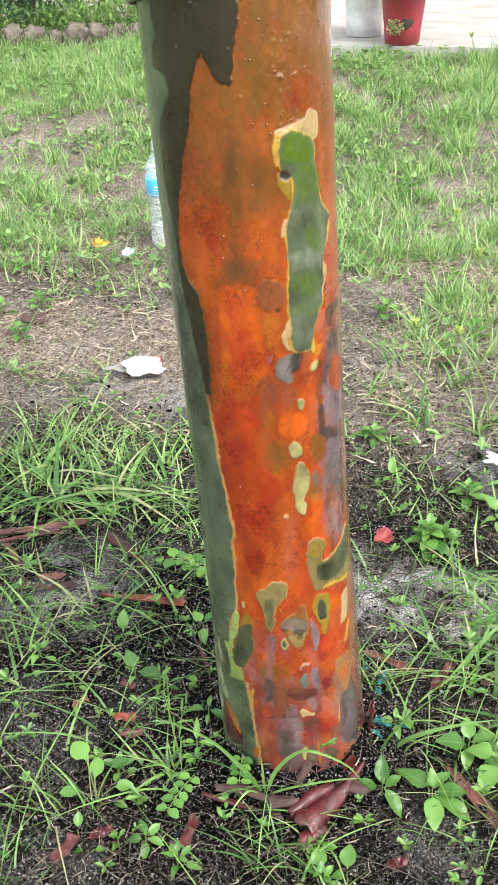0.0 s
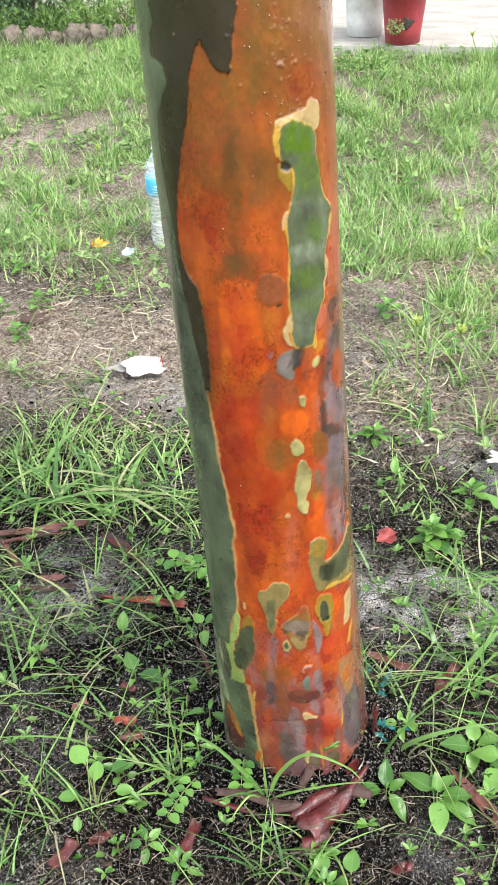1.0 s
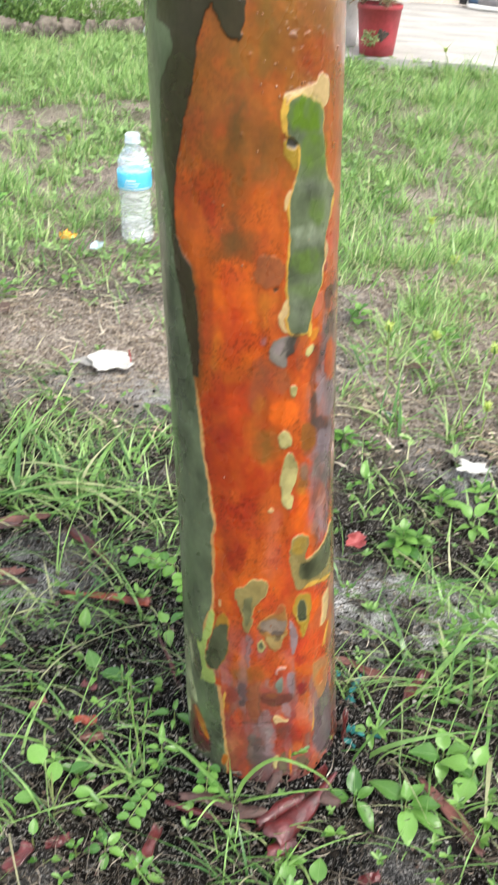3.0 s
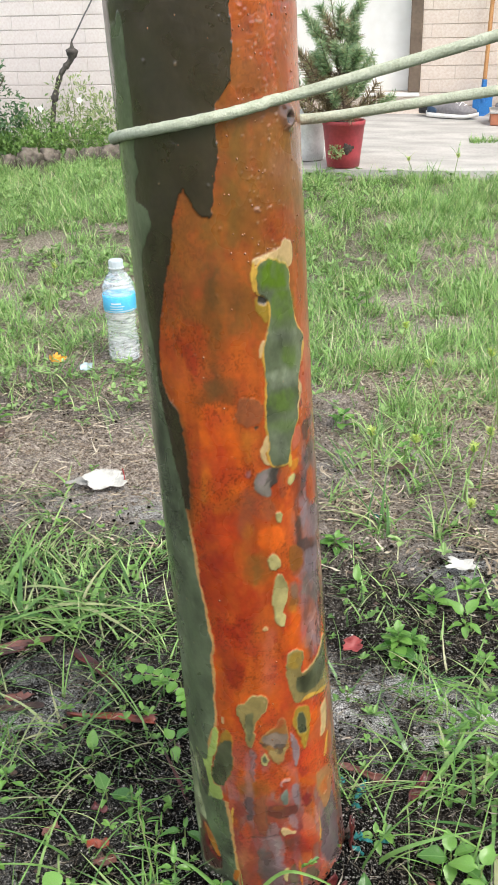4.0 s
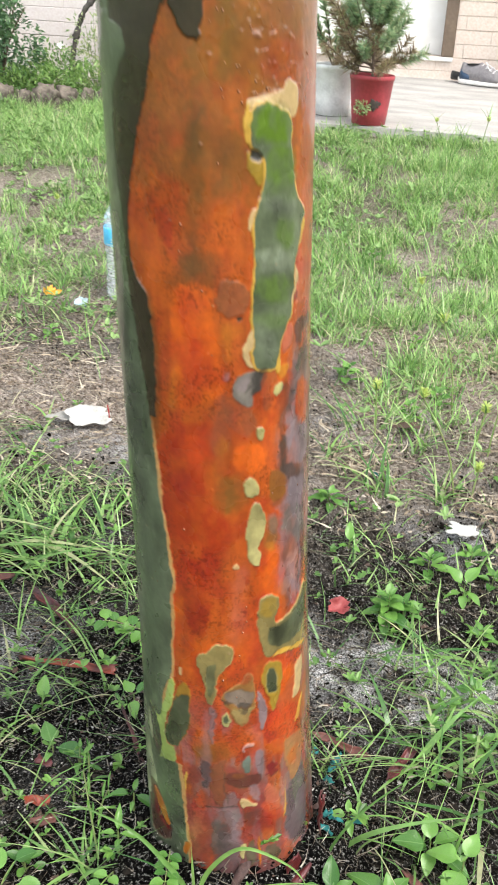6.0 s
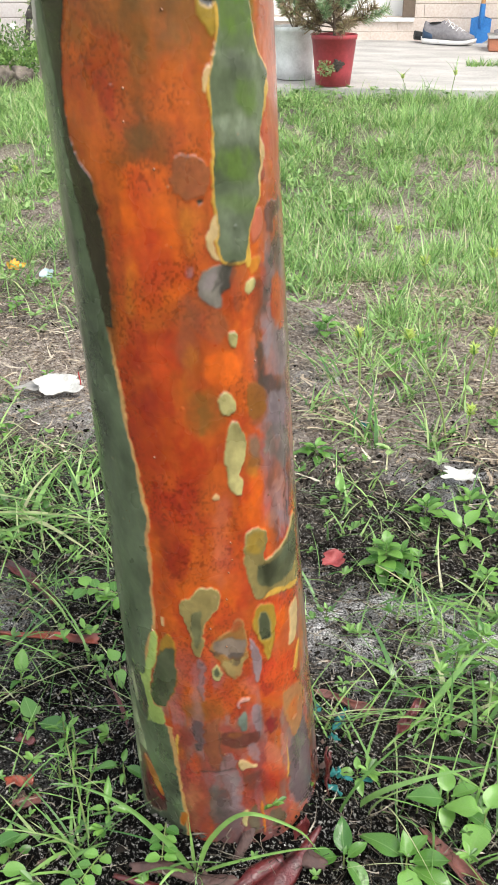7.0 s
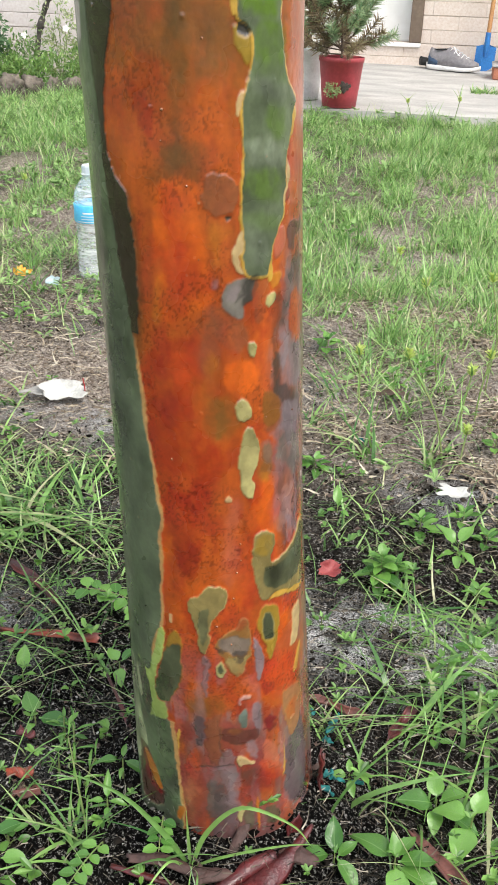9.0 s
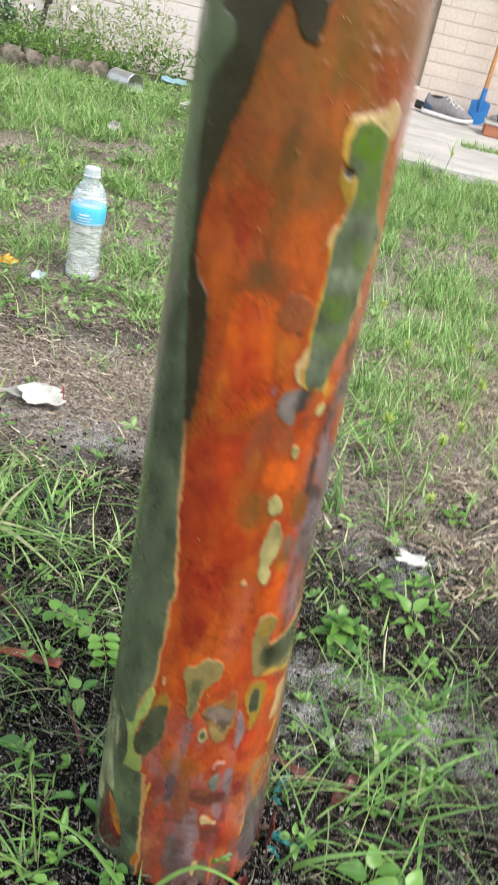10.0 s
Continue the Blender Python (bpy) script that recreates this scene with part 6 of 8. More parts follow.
bottle = tagged(empty("water_bottle", pose(bx, by, gz1(bx, by) + 0.006, 1.5, -1, 20)), "clear plastic water bottle with blue label, standing in grass", "bottle")
prof = [(0.012, 0.004), (0.024, 0.0), (0.030, 0.003), (0.0315, 0.010)]
for k in range(12):
    z = 0.014 + k * 0.0072
    prof += [(0.0315 - 0.0018 * (abs(k - 8) < 3), z), (0.0285 - 0.0020 * (abs(k - 8) < 3), z + 0.0036)]
prof += [(0.0315, 0.103), (0.0318, 0.106), (0.0318, 0.138), (0.0320, 0.142), (0.0318, 0.150), (0.0290, 0.160), (0.0240, 0.170), (0.0180, 0.179), (0.0140, 0.184), (0.0135, 0.188), (0.0160, 0.189), (0.0160, 0.191), (0.0130, 0.192)]
part("bottle_body", lathe(prof, 48, lambda a, z: (0.018 * math.sin(3 * a + z * 60) + 0.012 * math.sin(7 * a - z * 140)) * (z < 0.1)), M_PET, bottle, shade=True)
part("label", lathe([(0.0322, 0.107), (0.0325, 0.1075), (0.0325, 0.1375), (0.0322, 0.138)], 48), M_LABEL, bottle, "bright blue paper label", shade=True)
cap = part("bottle_cap", lathe([(0.0, 0.190), (0.0138, 0.190), (0.0140, 0.203), (0.0130, 0.205), (0.0, 0.205)], 36, lambda a, z: 0.02 * math.cos(24 * a) * (z < 0.204)), M_CAP, bottle, "small white screw cap")
bm = bmesh.new()
for z0, z1, a0, a1 in ((0.124, 0.127, -2.1, -1.5), (0.119, 0.1205, -2.2, -1.3), (0.114, 0.1155, -2.2, -1.4), (0.109, 0.1105, -2.6, -0.6)):
    steps = 10
    cols = [[bm.verts.new((0.03275 * math.cos(a0 + (a1 - a0) * i / steps), 0.03275 * math.sin(a0 + (a1 - a0) * i / steps), z)) for z in (z0, z1)] for i in range(steps + 1)]
    for a, b in zip(cols, cols[1:]):
        bm.faces.new((a[0], b[0], b[1], a[1]))
part("label_print", bm, M_LABELWHITE, bottle)
# its loose cap-sized scrap of clear film
M_FILM = material("pale_plastic_film", (0.40, 0.50, 0.52), 0.2, second=(0.22, 0.30, 0.31), scale=60, bump=0.4)
tagged(bark_curl("plastic_scrap", 0.023, 0.021, 1.3, M_FILM, seed=9, twist=0.3), "crumpled pale clear plastic scrap in the grass", "scrap").matrix_basis = pose(-0.570, 1.085, gz1(-0.570, 1.085) + 0.016, 40, 10, 15)


# ---- porch: pots, shoes, spade, planter ----
def slab_z(y):
    return SLAB_Z0 + (SLAB_Z1 - SLAB_Z0) * (y - SLAB_FRONT) / (WALL_Y - SLAB_FRONT)


def pot_body(r0, r1, h, mat, parent, name="pot_body"):
    p = [(0.0, 0.002), (r0, 0.0), (r0 + 0.3 * (r1 - r0), 0.3 * h), (r1 * 0.985, h * 0.90), (r1 * 1.012, h * 0.905), (r1 * 1.025, h * 0.99), (r1 * 1.0, h), (r1 * 0.96, h * 0.985), (r1 * 0.93, h * 0.87), (0.0, h * 0.87)]
    return part(name, lathe(p, 44), mat, parent, shade=True)


M_NEEDLE = leaf_material("conifer_needles", (0.15, 0.28, 0.14), (0.46, 0.58, 0.34), dry=(0.40, 0.30, 0.18), translucent=0.45)
M_DRYNEEDLE = leaf_material("dry_conifer_needles", (0.14, 0.10, 0.065), (0.38, 0.29, 0.17), dry=(0.26, 0.34, 0.14), translucent=0.3)
M_TWIG = material("brown_twig", (0.13, 0.085, 0.06), 0.8, second=(0.07, 0.05, 0.035), scale=80)


def needles(paths, per, length, width, mat, name, parent, spread=1.0, seed=0):
    """Needle foliage set all round along the given twigs, as one mesh."""
    r = np.random.default_rng(seed)
    vs, qs, base = [], [], 0
    for path in paths:
        pts = np.array([p[:] for p in path])
        k = r.integers(0, len(pts) - 1, per)
        t = r.random((per, 1))
        at = pts[k] * (1 - t) + pts[k + 1] * t
        d = pts[k + 1] - pts[k]
        d = d / np.maximum(np.linalg.norm(d, axis=1, keepdims=True), 1e-6)
        way = r.normal(size=(per, 3))
        way = way - (way * d).sum(1, keepdims=True) * d
        way = way / np.linalg.norm(way, axis=1, keepdims=True) * spread + d * 0.9
        way = way / np.linalg.norm(way, axis=1, keepdims=True) * length * r.uniform(0.6, 1.2, (per, 1))
        side = np.cross(way, r.normal(size=(per, 3)))
        side = side / np.linalg.norm(side, axis=1, keepdims=True) * width
        v = np.stack([at - side, at + side, at + way * 0.6 + side, at + way, ], 1)
        v[:, 3] = at + way
        vs.append(v.reshape(-1, 3))
        qs.append(np.arange(per * 4).reshape(-1, 4) + base)
        base += per * 4
    return link(name, mesh_of(name, np.concatenate(vs), np.concatenate(qs), False), mat, parent)


px, py = -0.270, 2.842
conifer = tagged(empty("potted_conifer", pose(px, py, slab_z(py) + 0.002)), "small bushy conifer in a red plastic pot on the porch", "potted plant")
pot_body(0.056, 0.0725, 0.153, M_RED, conifer)
part("pot_soil", lathe([(0.0, 0.135), (0.067, 0.135), (0.066, 0.142), (0.03, 0.146), (0.0, 0.147)], 24), M_POTSOIL, conifer)
part("pot_hole_stain", lathe([(0.0, 0.0), (0.017, 0.0), (0.014, 0.002), (0.0, 0.003)], 26, lambda a, z: 0.22 * math.sin(3 * a + 1) + 0.16 * math.sin(7 * a) + 0.12 * math.sin(11 * a + 2)), M_POTSOIL, conifer).matrix_basis = pose(0.022, -0.0615, 0.066, 96, 0, 18)
r_ = random.Random(11)
twigs = []
trunk_pts = spline([(0, 0, 0.14), (-0.004, 0.0, 0.22), (-0.02, 0.004, 0.33), (-0.05, 0.0, 0.53)], 6)
twigs.append(trunk_pts[8:])
v, q = tube_arrays(trunk_pts, [0.005 * (1 - 0.8 * i / len(trunk_pts)) for i in range(len(trunk_pts))], n=7)
link("stem", mesh_of("stem", v, q), M_TWIG, conifer)
for k in range(54):
    h = r_.uniform(0.15, 0.44)
    a = r_.uniform(0, 6.28)
    ln = (0.23 - 0.42 * (h - 0.15)) * r_.uniform(0.5, 1.1)
    d = Vector((math.cos(a), math.sin(a), r_.uniform(0.0, 1.1))).normalized()
    p0 = Vector((-0.02 * (h - 0.14) / 0.2, 0, h))
    path = spline([p0, p0 + d * ln * 0.5 + Vector((0, 0, -0.01)), p0 + d * ln + Vector((0, 0, 0.02))], 4)
    v, q = tube_arrays(path, [0.0022 * (1 - 0.6 * i / len(path)) for i in range(len(path))], n=5)
    br = link("branch", mesh_of("branch", v, q), M_TWIG, conifer)
    green = not (h < 0.19 or k % 6 == 0)
    needles([path[4:]] if green else [path[2:]], 230, 0.031, 0.0013, M_NEEDLE if green else M_DRYNEEDLE, "foliage", br, seed=k, spread=1.3)
    if green:
        needles([path[1:5]], 40, 0.020, 0.0012, M_DRYNEEDLE, "foliage", br, seed=k + 300)
needles([trunk_pts[7:]], 420, 0.024, 0.0011, M_NEEDLE, "foliage", conifer, seed=90)

gx0, gy0 = -0.418, 2.98
bucket = tagged(empty("planted_bucket", pose(gx0, gy0, slab_z(gy0) + 0.002)), "grimy white bucket holding a small shrub", "potted plant")
pot_body(0.060, 0.070, 0.165, M_GREYPOT, bucket)
part("pot_soil", lathe([(0.0, 0.140), (0.064, 0.140), (0.03, 0.150), (0.0, 0.152)], 24), M_POTSOIL, bucket)
for k in range(11):
    a = r_.uniform(0, 6.28)
    d = Vector((math.cos(a) * 0.6, math.sin(a) * 0.6, 1)).normalized()
    ln = r_.uniform(0.12, 0.26)
    path = spline([Vector((0, 0, 0.145)), Vector((0, 0, 0.145)) + d * ln * 0.5, Vector((0, 0, 0.145)) + d * ln], 4)
    v, q = tube_arrays(path, 0.0018, n=5)
    br = link("branch", mesh_of("branch", v, q), M_TWIG, bucket)
    needles([path[3:]], 70, 0.026, 0.004, M_NEEDLE, "foliage", br, seed=200 + k)

# running shoes
M_KNIT = material("grey_knit_upper", (0.27, 0.255, 0.26), 0.85, second=(0.20, 0.19, 0.20), scale=60, bump=0.6, bump_scale=900)
M_SOLE = material("white_rubber_sole", (0.78, 0.77, 0.74), 0.6, second=(0.68, 0.66, 0.63), scale=40)
M_NAVY = material("navy_heel_cup", (0.022, 0.05, 0.10), 0.5, second=(0.03, 0.07, 0.13), scale=60)
M_LACE = material("white_shoe_lace", (0.80, 0.80, 0.80), 0.8)
M_BLACK = material("black_rubber_and_hollow", (0.012, 0.012, 0.013), 0.6, second=(0.025, 0.025, 0.025), scale=60)


def shoe_plan(t):
    """Half width along the foot, heel to toe."""
    return 0.034 + 0.010 * math.sin(math.pi * min(1, t * 1.25 - 0.15)) * (t > 0.12) - 0.034 * max(0, (t - 0.80) / 0.2) ** 2.2 - 0.020 * max(0, (0.10 - t) / 0.1) ** 2


def loft(rings, closed=True):
    bm = bmesh.new()
    vs = [[bm.verts.new(p) for p in ring] for ring in rings]
    n = len(vs[0])
    for a, b in zip(vs, vs[1:]):
        for i in range(n if closed else n - 1):
            bm.faces.new((a[i], a[(i + 1) % n], b[(i + 1) % n], b[i]))
    if closed:
        bm.faces.new(vs[0][::-1])
        bm.faces.new(vs[-1])
    bmesh.ops.recalc_face_normals(bm, faces=list(bm.faces))
    return bm


def running_shoe(m, label):
    L = 0.315
    ob = tagged(empty("running_shoe", m), label, "shoe", group="pair of running shoes")
    sole, upper, heel = [], [], []
    for i in range(21):
        t = i / 20
        w = max(0.004, shoe_plan(t))
        toe = 0.016 * max(0, (t - 0.7) / 0.3) ** 2 + 0.008 * max(0, (0.12 - t) / 0.12) ** 2
        h = 0.030 - 0.008 * t
        x = (t - 0.5) * L
        sole.append([(x, -w, toe + 0.004), (x, -w * 1.06, toe + h * 0.5), (x, -w * 0.98, toe + h), (x, w * 0.98, toe + h), (x, w * 1.06, toe + h * 0.5), (x, w, toe + 0.004), (x, 0, toe)])
    for i in range(1, 20):
        t = i / 20
        w = max(0.003, shoe_plan(t)) * 0.94
        x = (t - 0.5) * L
        base = 0.028 - 0.008 * t + 0.016 * max(0, (t - 0.7) / 0.3) ** 2
        top = 0.122 - 0.016 * math.sin(math.pi * min(1, t / 0.4)) if t < 0.40 else 0.122 - 0.076 * ((t - 0.40) / 0.60) ** 0.9
        ring = []
        for k in range(13):
            a = math.pi * k / 12
            ring.append((x, -w * math.cos(a) * (1 - 0.25 * math.sin(a) ** 2), base + (top - base) * math.sin(a) ** 0.62))
        upper.append(ring)
        if t < 0.3:
            heel.append([(p[0] - 0.0015, p[1] * 1.04, min(p[2], base + (0.066 - 0.16 * t) * 0.9)) for p in ring])
    part("sole", loft(sole), M_SOLE, ob, "white foam sole", shade=True)
    part("upper", loft(upper), M_KNIT, ob, "grey knitted upper", shade=True)
    part("heel_cup", loft(heel), M_NAVY, ob, "navy heel cup", shade=True)
    # the upper is closed; a black disc stands for the dark hollow
    part("shoe_opening", lathe([(0.0, 0.0), (0.024, 0.0), (0.026, 0.005), (0.020, 0.006), (0.0, 0.004)], 20), M_BLACK, ob).matrix_basis = pose(-0.075, 0, 0.106, 0, -4, 0) @ Matrix.Diagonal((1.7, 1, 1, 1))
    for k in range(5):
        x = -0.015 + k * 0.022
        z = 0.120 - 0.0115 * k
        v, q = tube_arrays(spline([(x, -0.026, z - 0.014), (x + 0.006, 0, z + 0.003), (x + 0.012, 0.026, z - 0.014)], 5), 0.0025, n=6)
        link("lace", mesh_of("lace", v, q), M_LACE, ob)
    v, q = tube_arrays(spline([(-0.01, -0.004, 0.125), (0.01, -0.034, 0.124), (0.03, -0.044, 0.10), (0.05, -0.045, 0.085)], 5), 0.0022, n=6)
    link("lace", mesh_of("lace", v, q), M_LACE, ob)
    return ob


running_shoe(pose(0.085, 4.135, slab_z(4.135) + 0.001, 0, 0, -24) @ Matrix.Diagonal((0.81, 0.88, 0.80, 1)), "grey running shoe with white sole beside the wall")
second = running_shoe(pose(0.42, 4.225, slab_z(4.225) + 0.001, 0, 0, 174), "grey running shoe standing beyond the planter")

# black sandal sticking out behind
bm = loft([[((t - 0.5) * 0.22, -math.cos(math.pi * 2 * k / 12) * shoe_plan(t) * 0.9, 0.014 + 0.010 * (1 - t) + math.sin(math.pi * 2 * k / 12) * (0.013 + 0.008 * (1 - t))) for k in range(12)] for t in [i / 14 for i in range(15)]])
tagged(part("sandal", bm, M_BLACK), "black rubber sandal behind the running shoes", "sandal").matrix_basis = pose(0.030, 4.215, slab_z(4.215) + 0.004, 0, 3, -20) @ Matrix.Scale(0.9, 4) @ Matrix.Translation((0, -0.02, 0))

# spade leaning on the wall
M_BLUE = material("blue_painted_steel", (0.02, 0.14, 0.42), 0.4, second=(0.03, 0.19, 0.48), scale=20, bump=0.1)
M_HANDLE = material("varnished_wood_handle", (0.52, 0.27, 0.10), 0.5, second=(0.40, 0.19, 0.07), scale=25)
spade = tagged(empty("spade", pose(0.216, 4.205, slab_z(4.2) + 0.001, -4, 1.5, 0)), "blue steel spade with wooden handle leaning on wall", "spade")
bm = bmesh.new()
outline = [(-0.044, 0.100), (-0.044, 0.040), (-0.036, 0.015), (-0.012, 0.0), (0.012, 0.0), (0.036, 0.015), (0.044, 0.040), (0.044, 0.100), (0.014, 0.110), (-0.014, 0.110)]
face = bm.faces.new([bm.verts.new((x, 0.012 * (abs(x) / 0.05) ** 2, z)) for x, z in outline])
ex = bmesh.ops.extrude_face_region(bm, geom=[face])["geom"]
bmesh.ops.translate(bm, verts=[g for g in ex if isinstance(g, bmesh.types.BMVert)], vec=(0, 0.004, 0))
bmesh.ops.recalc_face_normals(bm, faces=list(bm.faces))
part("spade_blade", bm, M_BLUE, spade, "blue painted spade blade")
v, q = tube_arrays([(0, 0.004, 0.060), (0, 0.002, 0.105), (0, 0.0, 0.16)], [0.008, 0.013, 0.0115], n=12)
link("socket", mesh_of("socket", v, q), M_BLUE, spade)
v, q = tube_arrays([(0, 0.0, 0.155), (0, 0.0, 0.6), (0, 0.0, 1.05)], 0.0095, n=12)
link("handle", mesh_of("handle", v, q), M_HANDLE, spade, "varnished wooden handle")
v, q = tube_arrays([(-0.05, 0.0, 1.055), (0.05, 0.0, 1.055)], 0.011, n=12)
link("grip", mesh_of("grip", v, q), M_HANDLE, spade)

# low brick planter with a green pot in it
M_TERRA = material("terracotta_brick", (0.40, 0.15, 0.08), 0.8, second=(0.30, 0.12, 0.07), scale=30, bump=0.5)
planter = tagged(empty("brick_planter", pose(0.40, 3.96, slab_z(3.96) + 0.001)), "low terracotta planter box with pale rim", "planter")
for lo, hi in (((-0.15, -0.09, 0.0), (0.15, -0.07, 0.048)), ((-0.15, 0.07, 0.0), (0.15, 0.09, 0.048)), ((-0.15, -0.069, 0.0), (-0.13, 0.069, 0.048)), ((0.13, -0.069, 0.0), (0.15, 0.069, 0.048))):
    part("planter_side", box(bmesh.new(), lo, hi, 0.004), M_TERRA, planter)
part("planter_rim", box(bmesh.new(), (-0.155, -0.095, 0.0485), (0.155, 0.095, 0.058), 0.003), M_CONCRETE, planter)
M_DARKGREEN = material("dark_green_pot", (0.012, 0.045, 0.03), 0.4)
green_pot = tagged(empty("flower_pot", pose(0.345, 3.95, slab_z(3.96) + 0.0605)), "dark green plastic flower pot on the planter", "pot")
pot_body(0.05, 0.065, 0.085, M_DARKGREEN, green_pot)

# ---- flower bed: edging stones, shrubs, stick, cable ----
stones = random.Random(8)
for k in range(15):
    t = k / 14
    x, y = -2.34 + 1.06 * t, 2.83 + 0.47 * t
    bm = bmesh.new()
    bmesh.ops.create_icosphere(bm, subdivisions=4, radius=1)
    big = 1.0 if k % 3 else 0.55
    s = (0.052 * big * stones.uniform(0.9, 1.15), 0.046, 0.060 * (0.75 + 0.25 * big) * stones.uniform(0.85, 1.1))
    for vtx in bm.verts:
        n_ = float(fbm(vtx.co.x * 3.0 + k * 7, vtx.co.y * 3.0, vtx.co.z * 1.8, seed=70, octaves=5)) - 0.5
        vtx.co = Vector([math.copysign(abs(c) ** 0.75, c) for c in vtx.co]) * (1 + 1.0 * n_ - 0.5 * max(0.0, 0.5 - abs(float(vnoise(vtx.co.x * 4 + k, vtx.co.z * 5, k, seed=71)) - 0.5) * 6))
        vtx.co = Vector((vtx.co.x * s[0], vtx.co.y * s[1], vtx.co.z * s[2]))
    ob = tagged(part("edging_stone", bm, M_STONE, shade=True), "rough weathered brown stone edging the flower bed", "stone", group="bed edging stones")
    ob.matrix_basis = pose(x, y, gz1(x, y) + 0.016, stones.uniform(-6, 6), stones.uniform(-8, 8), 24 + stones.uniform(-14, 14))


def leafy(name, parent, centre, radii, count, length, mat, seed, width=0.3, up=0.3):
    """A cloud of small folded leaves, thinned out unevenly, as one mesh."""
    r = np.random.default_rng(seed)
    p = r.normal(size=(count * 3, 3))
    p = p / np.linalg.norm(p, axis=1, keepdims=True) * r.random((count * 3, 1)) ** 0.45
    keep = vnoise(p[:, 0] * 2.6 + seed, p[:, 1] * 2.6, p[:, 2] * 2.6, seed=81) > 0.42
    p = p[keep][:count]
    n = len(p)
    at = np.array(centre) + p * np.array(radii) * (0.8 + 0.4 * vnoise(p[:, 0] * 3, p[:, 1] * 3, p[:, 2] * 3, seed=seed)[:, None])
    way = p * 0.6 + r.normal(size=(n, 3)) * 0.6 + np.array((0, 0, up))
    way = way / np.linalg.norm(way, axis=1, keepdims=True)
    side = np.cross(way, r.normal(size=(n, 3)) * 0.5 + np.array((0, 0, 1)))
    side = side / np.maximum(np.linalg.norm(side, axis=1, keepdims=True), 1e-6)
    nor = np.cross(side, way)
    ln = length * r.uniform(0.6, 1.25, (n, 1))
    mid = at + way * ln * 0.5
    v = np.stack([at, mid + side * ln * width + nor * ln * 0.08, at + way * ln - nor * ln * 0.12, mid - side * ln * width + nor * ln * 0.08], 1).reshape(-1, 3)
    return link(name, mesh_of(name, v, np.arange(n * 4).reshape(-1, 4), False), mat, parent)


M_SHRUB = leaf_material("shrub_leaves", (0.05, 0.12, 0.025), (0.20, 0.33, 0.09), translucent=0.3)
M_FERN = leaf_material("feathery_leaves", (0.05, 0.12, 0.055), (0.14, 0.25, 0.11), translucent=0.25)
M_WISP = leaf_material("pale_wispy_leaves", (0.20, 0.30, 0.12), (0.46, 0.52, 0.26), translucent=0.4)
M_BRIGHT = leaf_material("bright_bed_leaves", (0.09, 0.20, 0.045), (0.28, 0.44, 0.13), translucent=0.35)


def shrub(x, y, h, r, count, length, mat, label, stems=6, seed=1, name="shrub", width=0.3, wood=0.005):
    z = gz1(x, y)
    ob = tagged(empty(name, pose(x, y, z - 0.01)), label, "shrub")
    rr = random.Random(seed)
    for k in range(stems):
        a, s = rr.uniform(0, 6.28), rr.uniform(0.3, 0.8)
        path = spline([(0, 0, 0), (r * s * 0.4 * math.cos(a), r * s * 0.4 * math.sin(a), h * 0.5), (r * s * math.cos(a), r * s * math.sin(a), h * rr.uniform(0.75, 0.98))], 5)
        v, q = tube_arrays(path, [wood * (1 - 0.7 * i / len(path)) for i in range(len(path))], n=6)
        link("stem", mesh_of("stem", v, q), M_TWIG if wood > 0.003 else M_STEM, ob)
    leafy("foliage", ob, (0, 0, h * 0.55), (r, r, h * 0.5), count, length, mat, seed, width)
    return ob


shrub(-2.06, 3.42, 0.60, 0.17, 800, 0.038, M_SHRUB, "leafy green shrub against the painted wall", seed=2, stems=9)
shrub(-1.86, 3.33, 0.44, 0.18, 2300, 0.026, M_FERN, "dense dark green shrub in the bed", seed=3, width=0.26)
shrub(-2.36, 3.40, 0.46, 0.20, 1100, 0.036, M_SHRUB, "leafy green shrub in the bed", seed=14, stems=9)
for x, y, h, r, n_, m, s in ((-1.62, 3.30, 0.15, 0.14, 560, M_BRIGHT, 4), (-1.44, 3.38, 0.17, 0.14, 560, M_BRIGHT, 5), (-1.76, 3.26, 0.14, 0.14, 520, M_SHRUB, 6), (-1.36, 3.55, 0.30, 0.15, 130, M_WISP, 7),
                             (-1.20, 3.66, 0.34, 0.16, 140, M_WISP, 8), (-1.10, 3.60, 0.16, 0.14, 200, M_SHRUB, 9), (-1.55, 3.62, 0.34, 0.13, 110, M_WISP, 10), (-1.28, 3.50, 0.12, 0.13, 300, M_BRIGHT, 17), (-1.92, 3.20, 0.13, 0.14, 480, M_SHRUB, 12), (-2.12, 3.12, 0.14, 0.14, 480, M_SHRUB, 13), (-2.3, 3.05, 0.14, 0.14, 480, M_SHRUB, 15), (-1.70, 3.46, 0.22, 0.14, 420, M_SHRUB, 16)):
    shrub(x, y, h, r, int(n_ * (4.6 if m is M_WISP else 1.8)), 0.024, m, "pale feathery plant in the flower bed" if m is M_WISP else "low bright green plant in the flower bed", stems=5, seed=s, name="bed_plant", width=0.2, wood=0.0018)
leafy("pot_weed", conifer, (-0.016, -0.078, 0.058), (0.026, 0.014, 0.022), 150, 0.010, M_WISP, 41, width=0.42)

M_PETAL = material("white_petals", (0.82, 0.82, 0.76), 0.6)
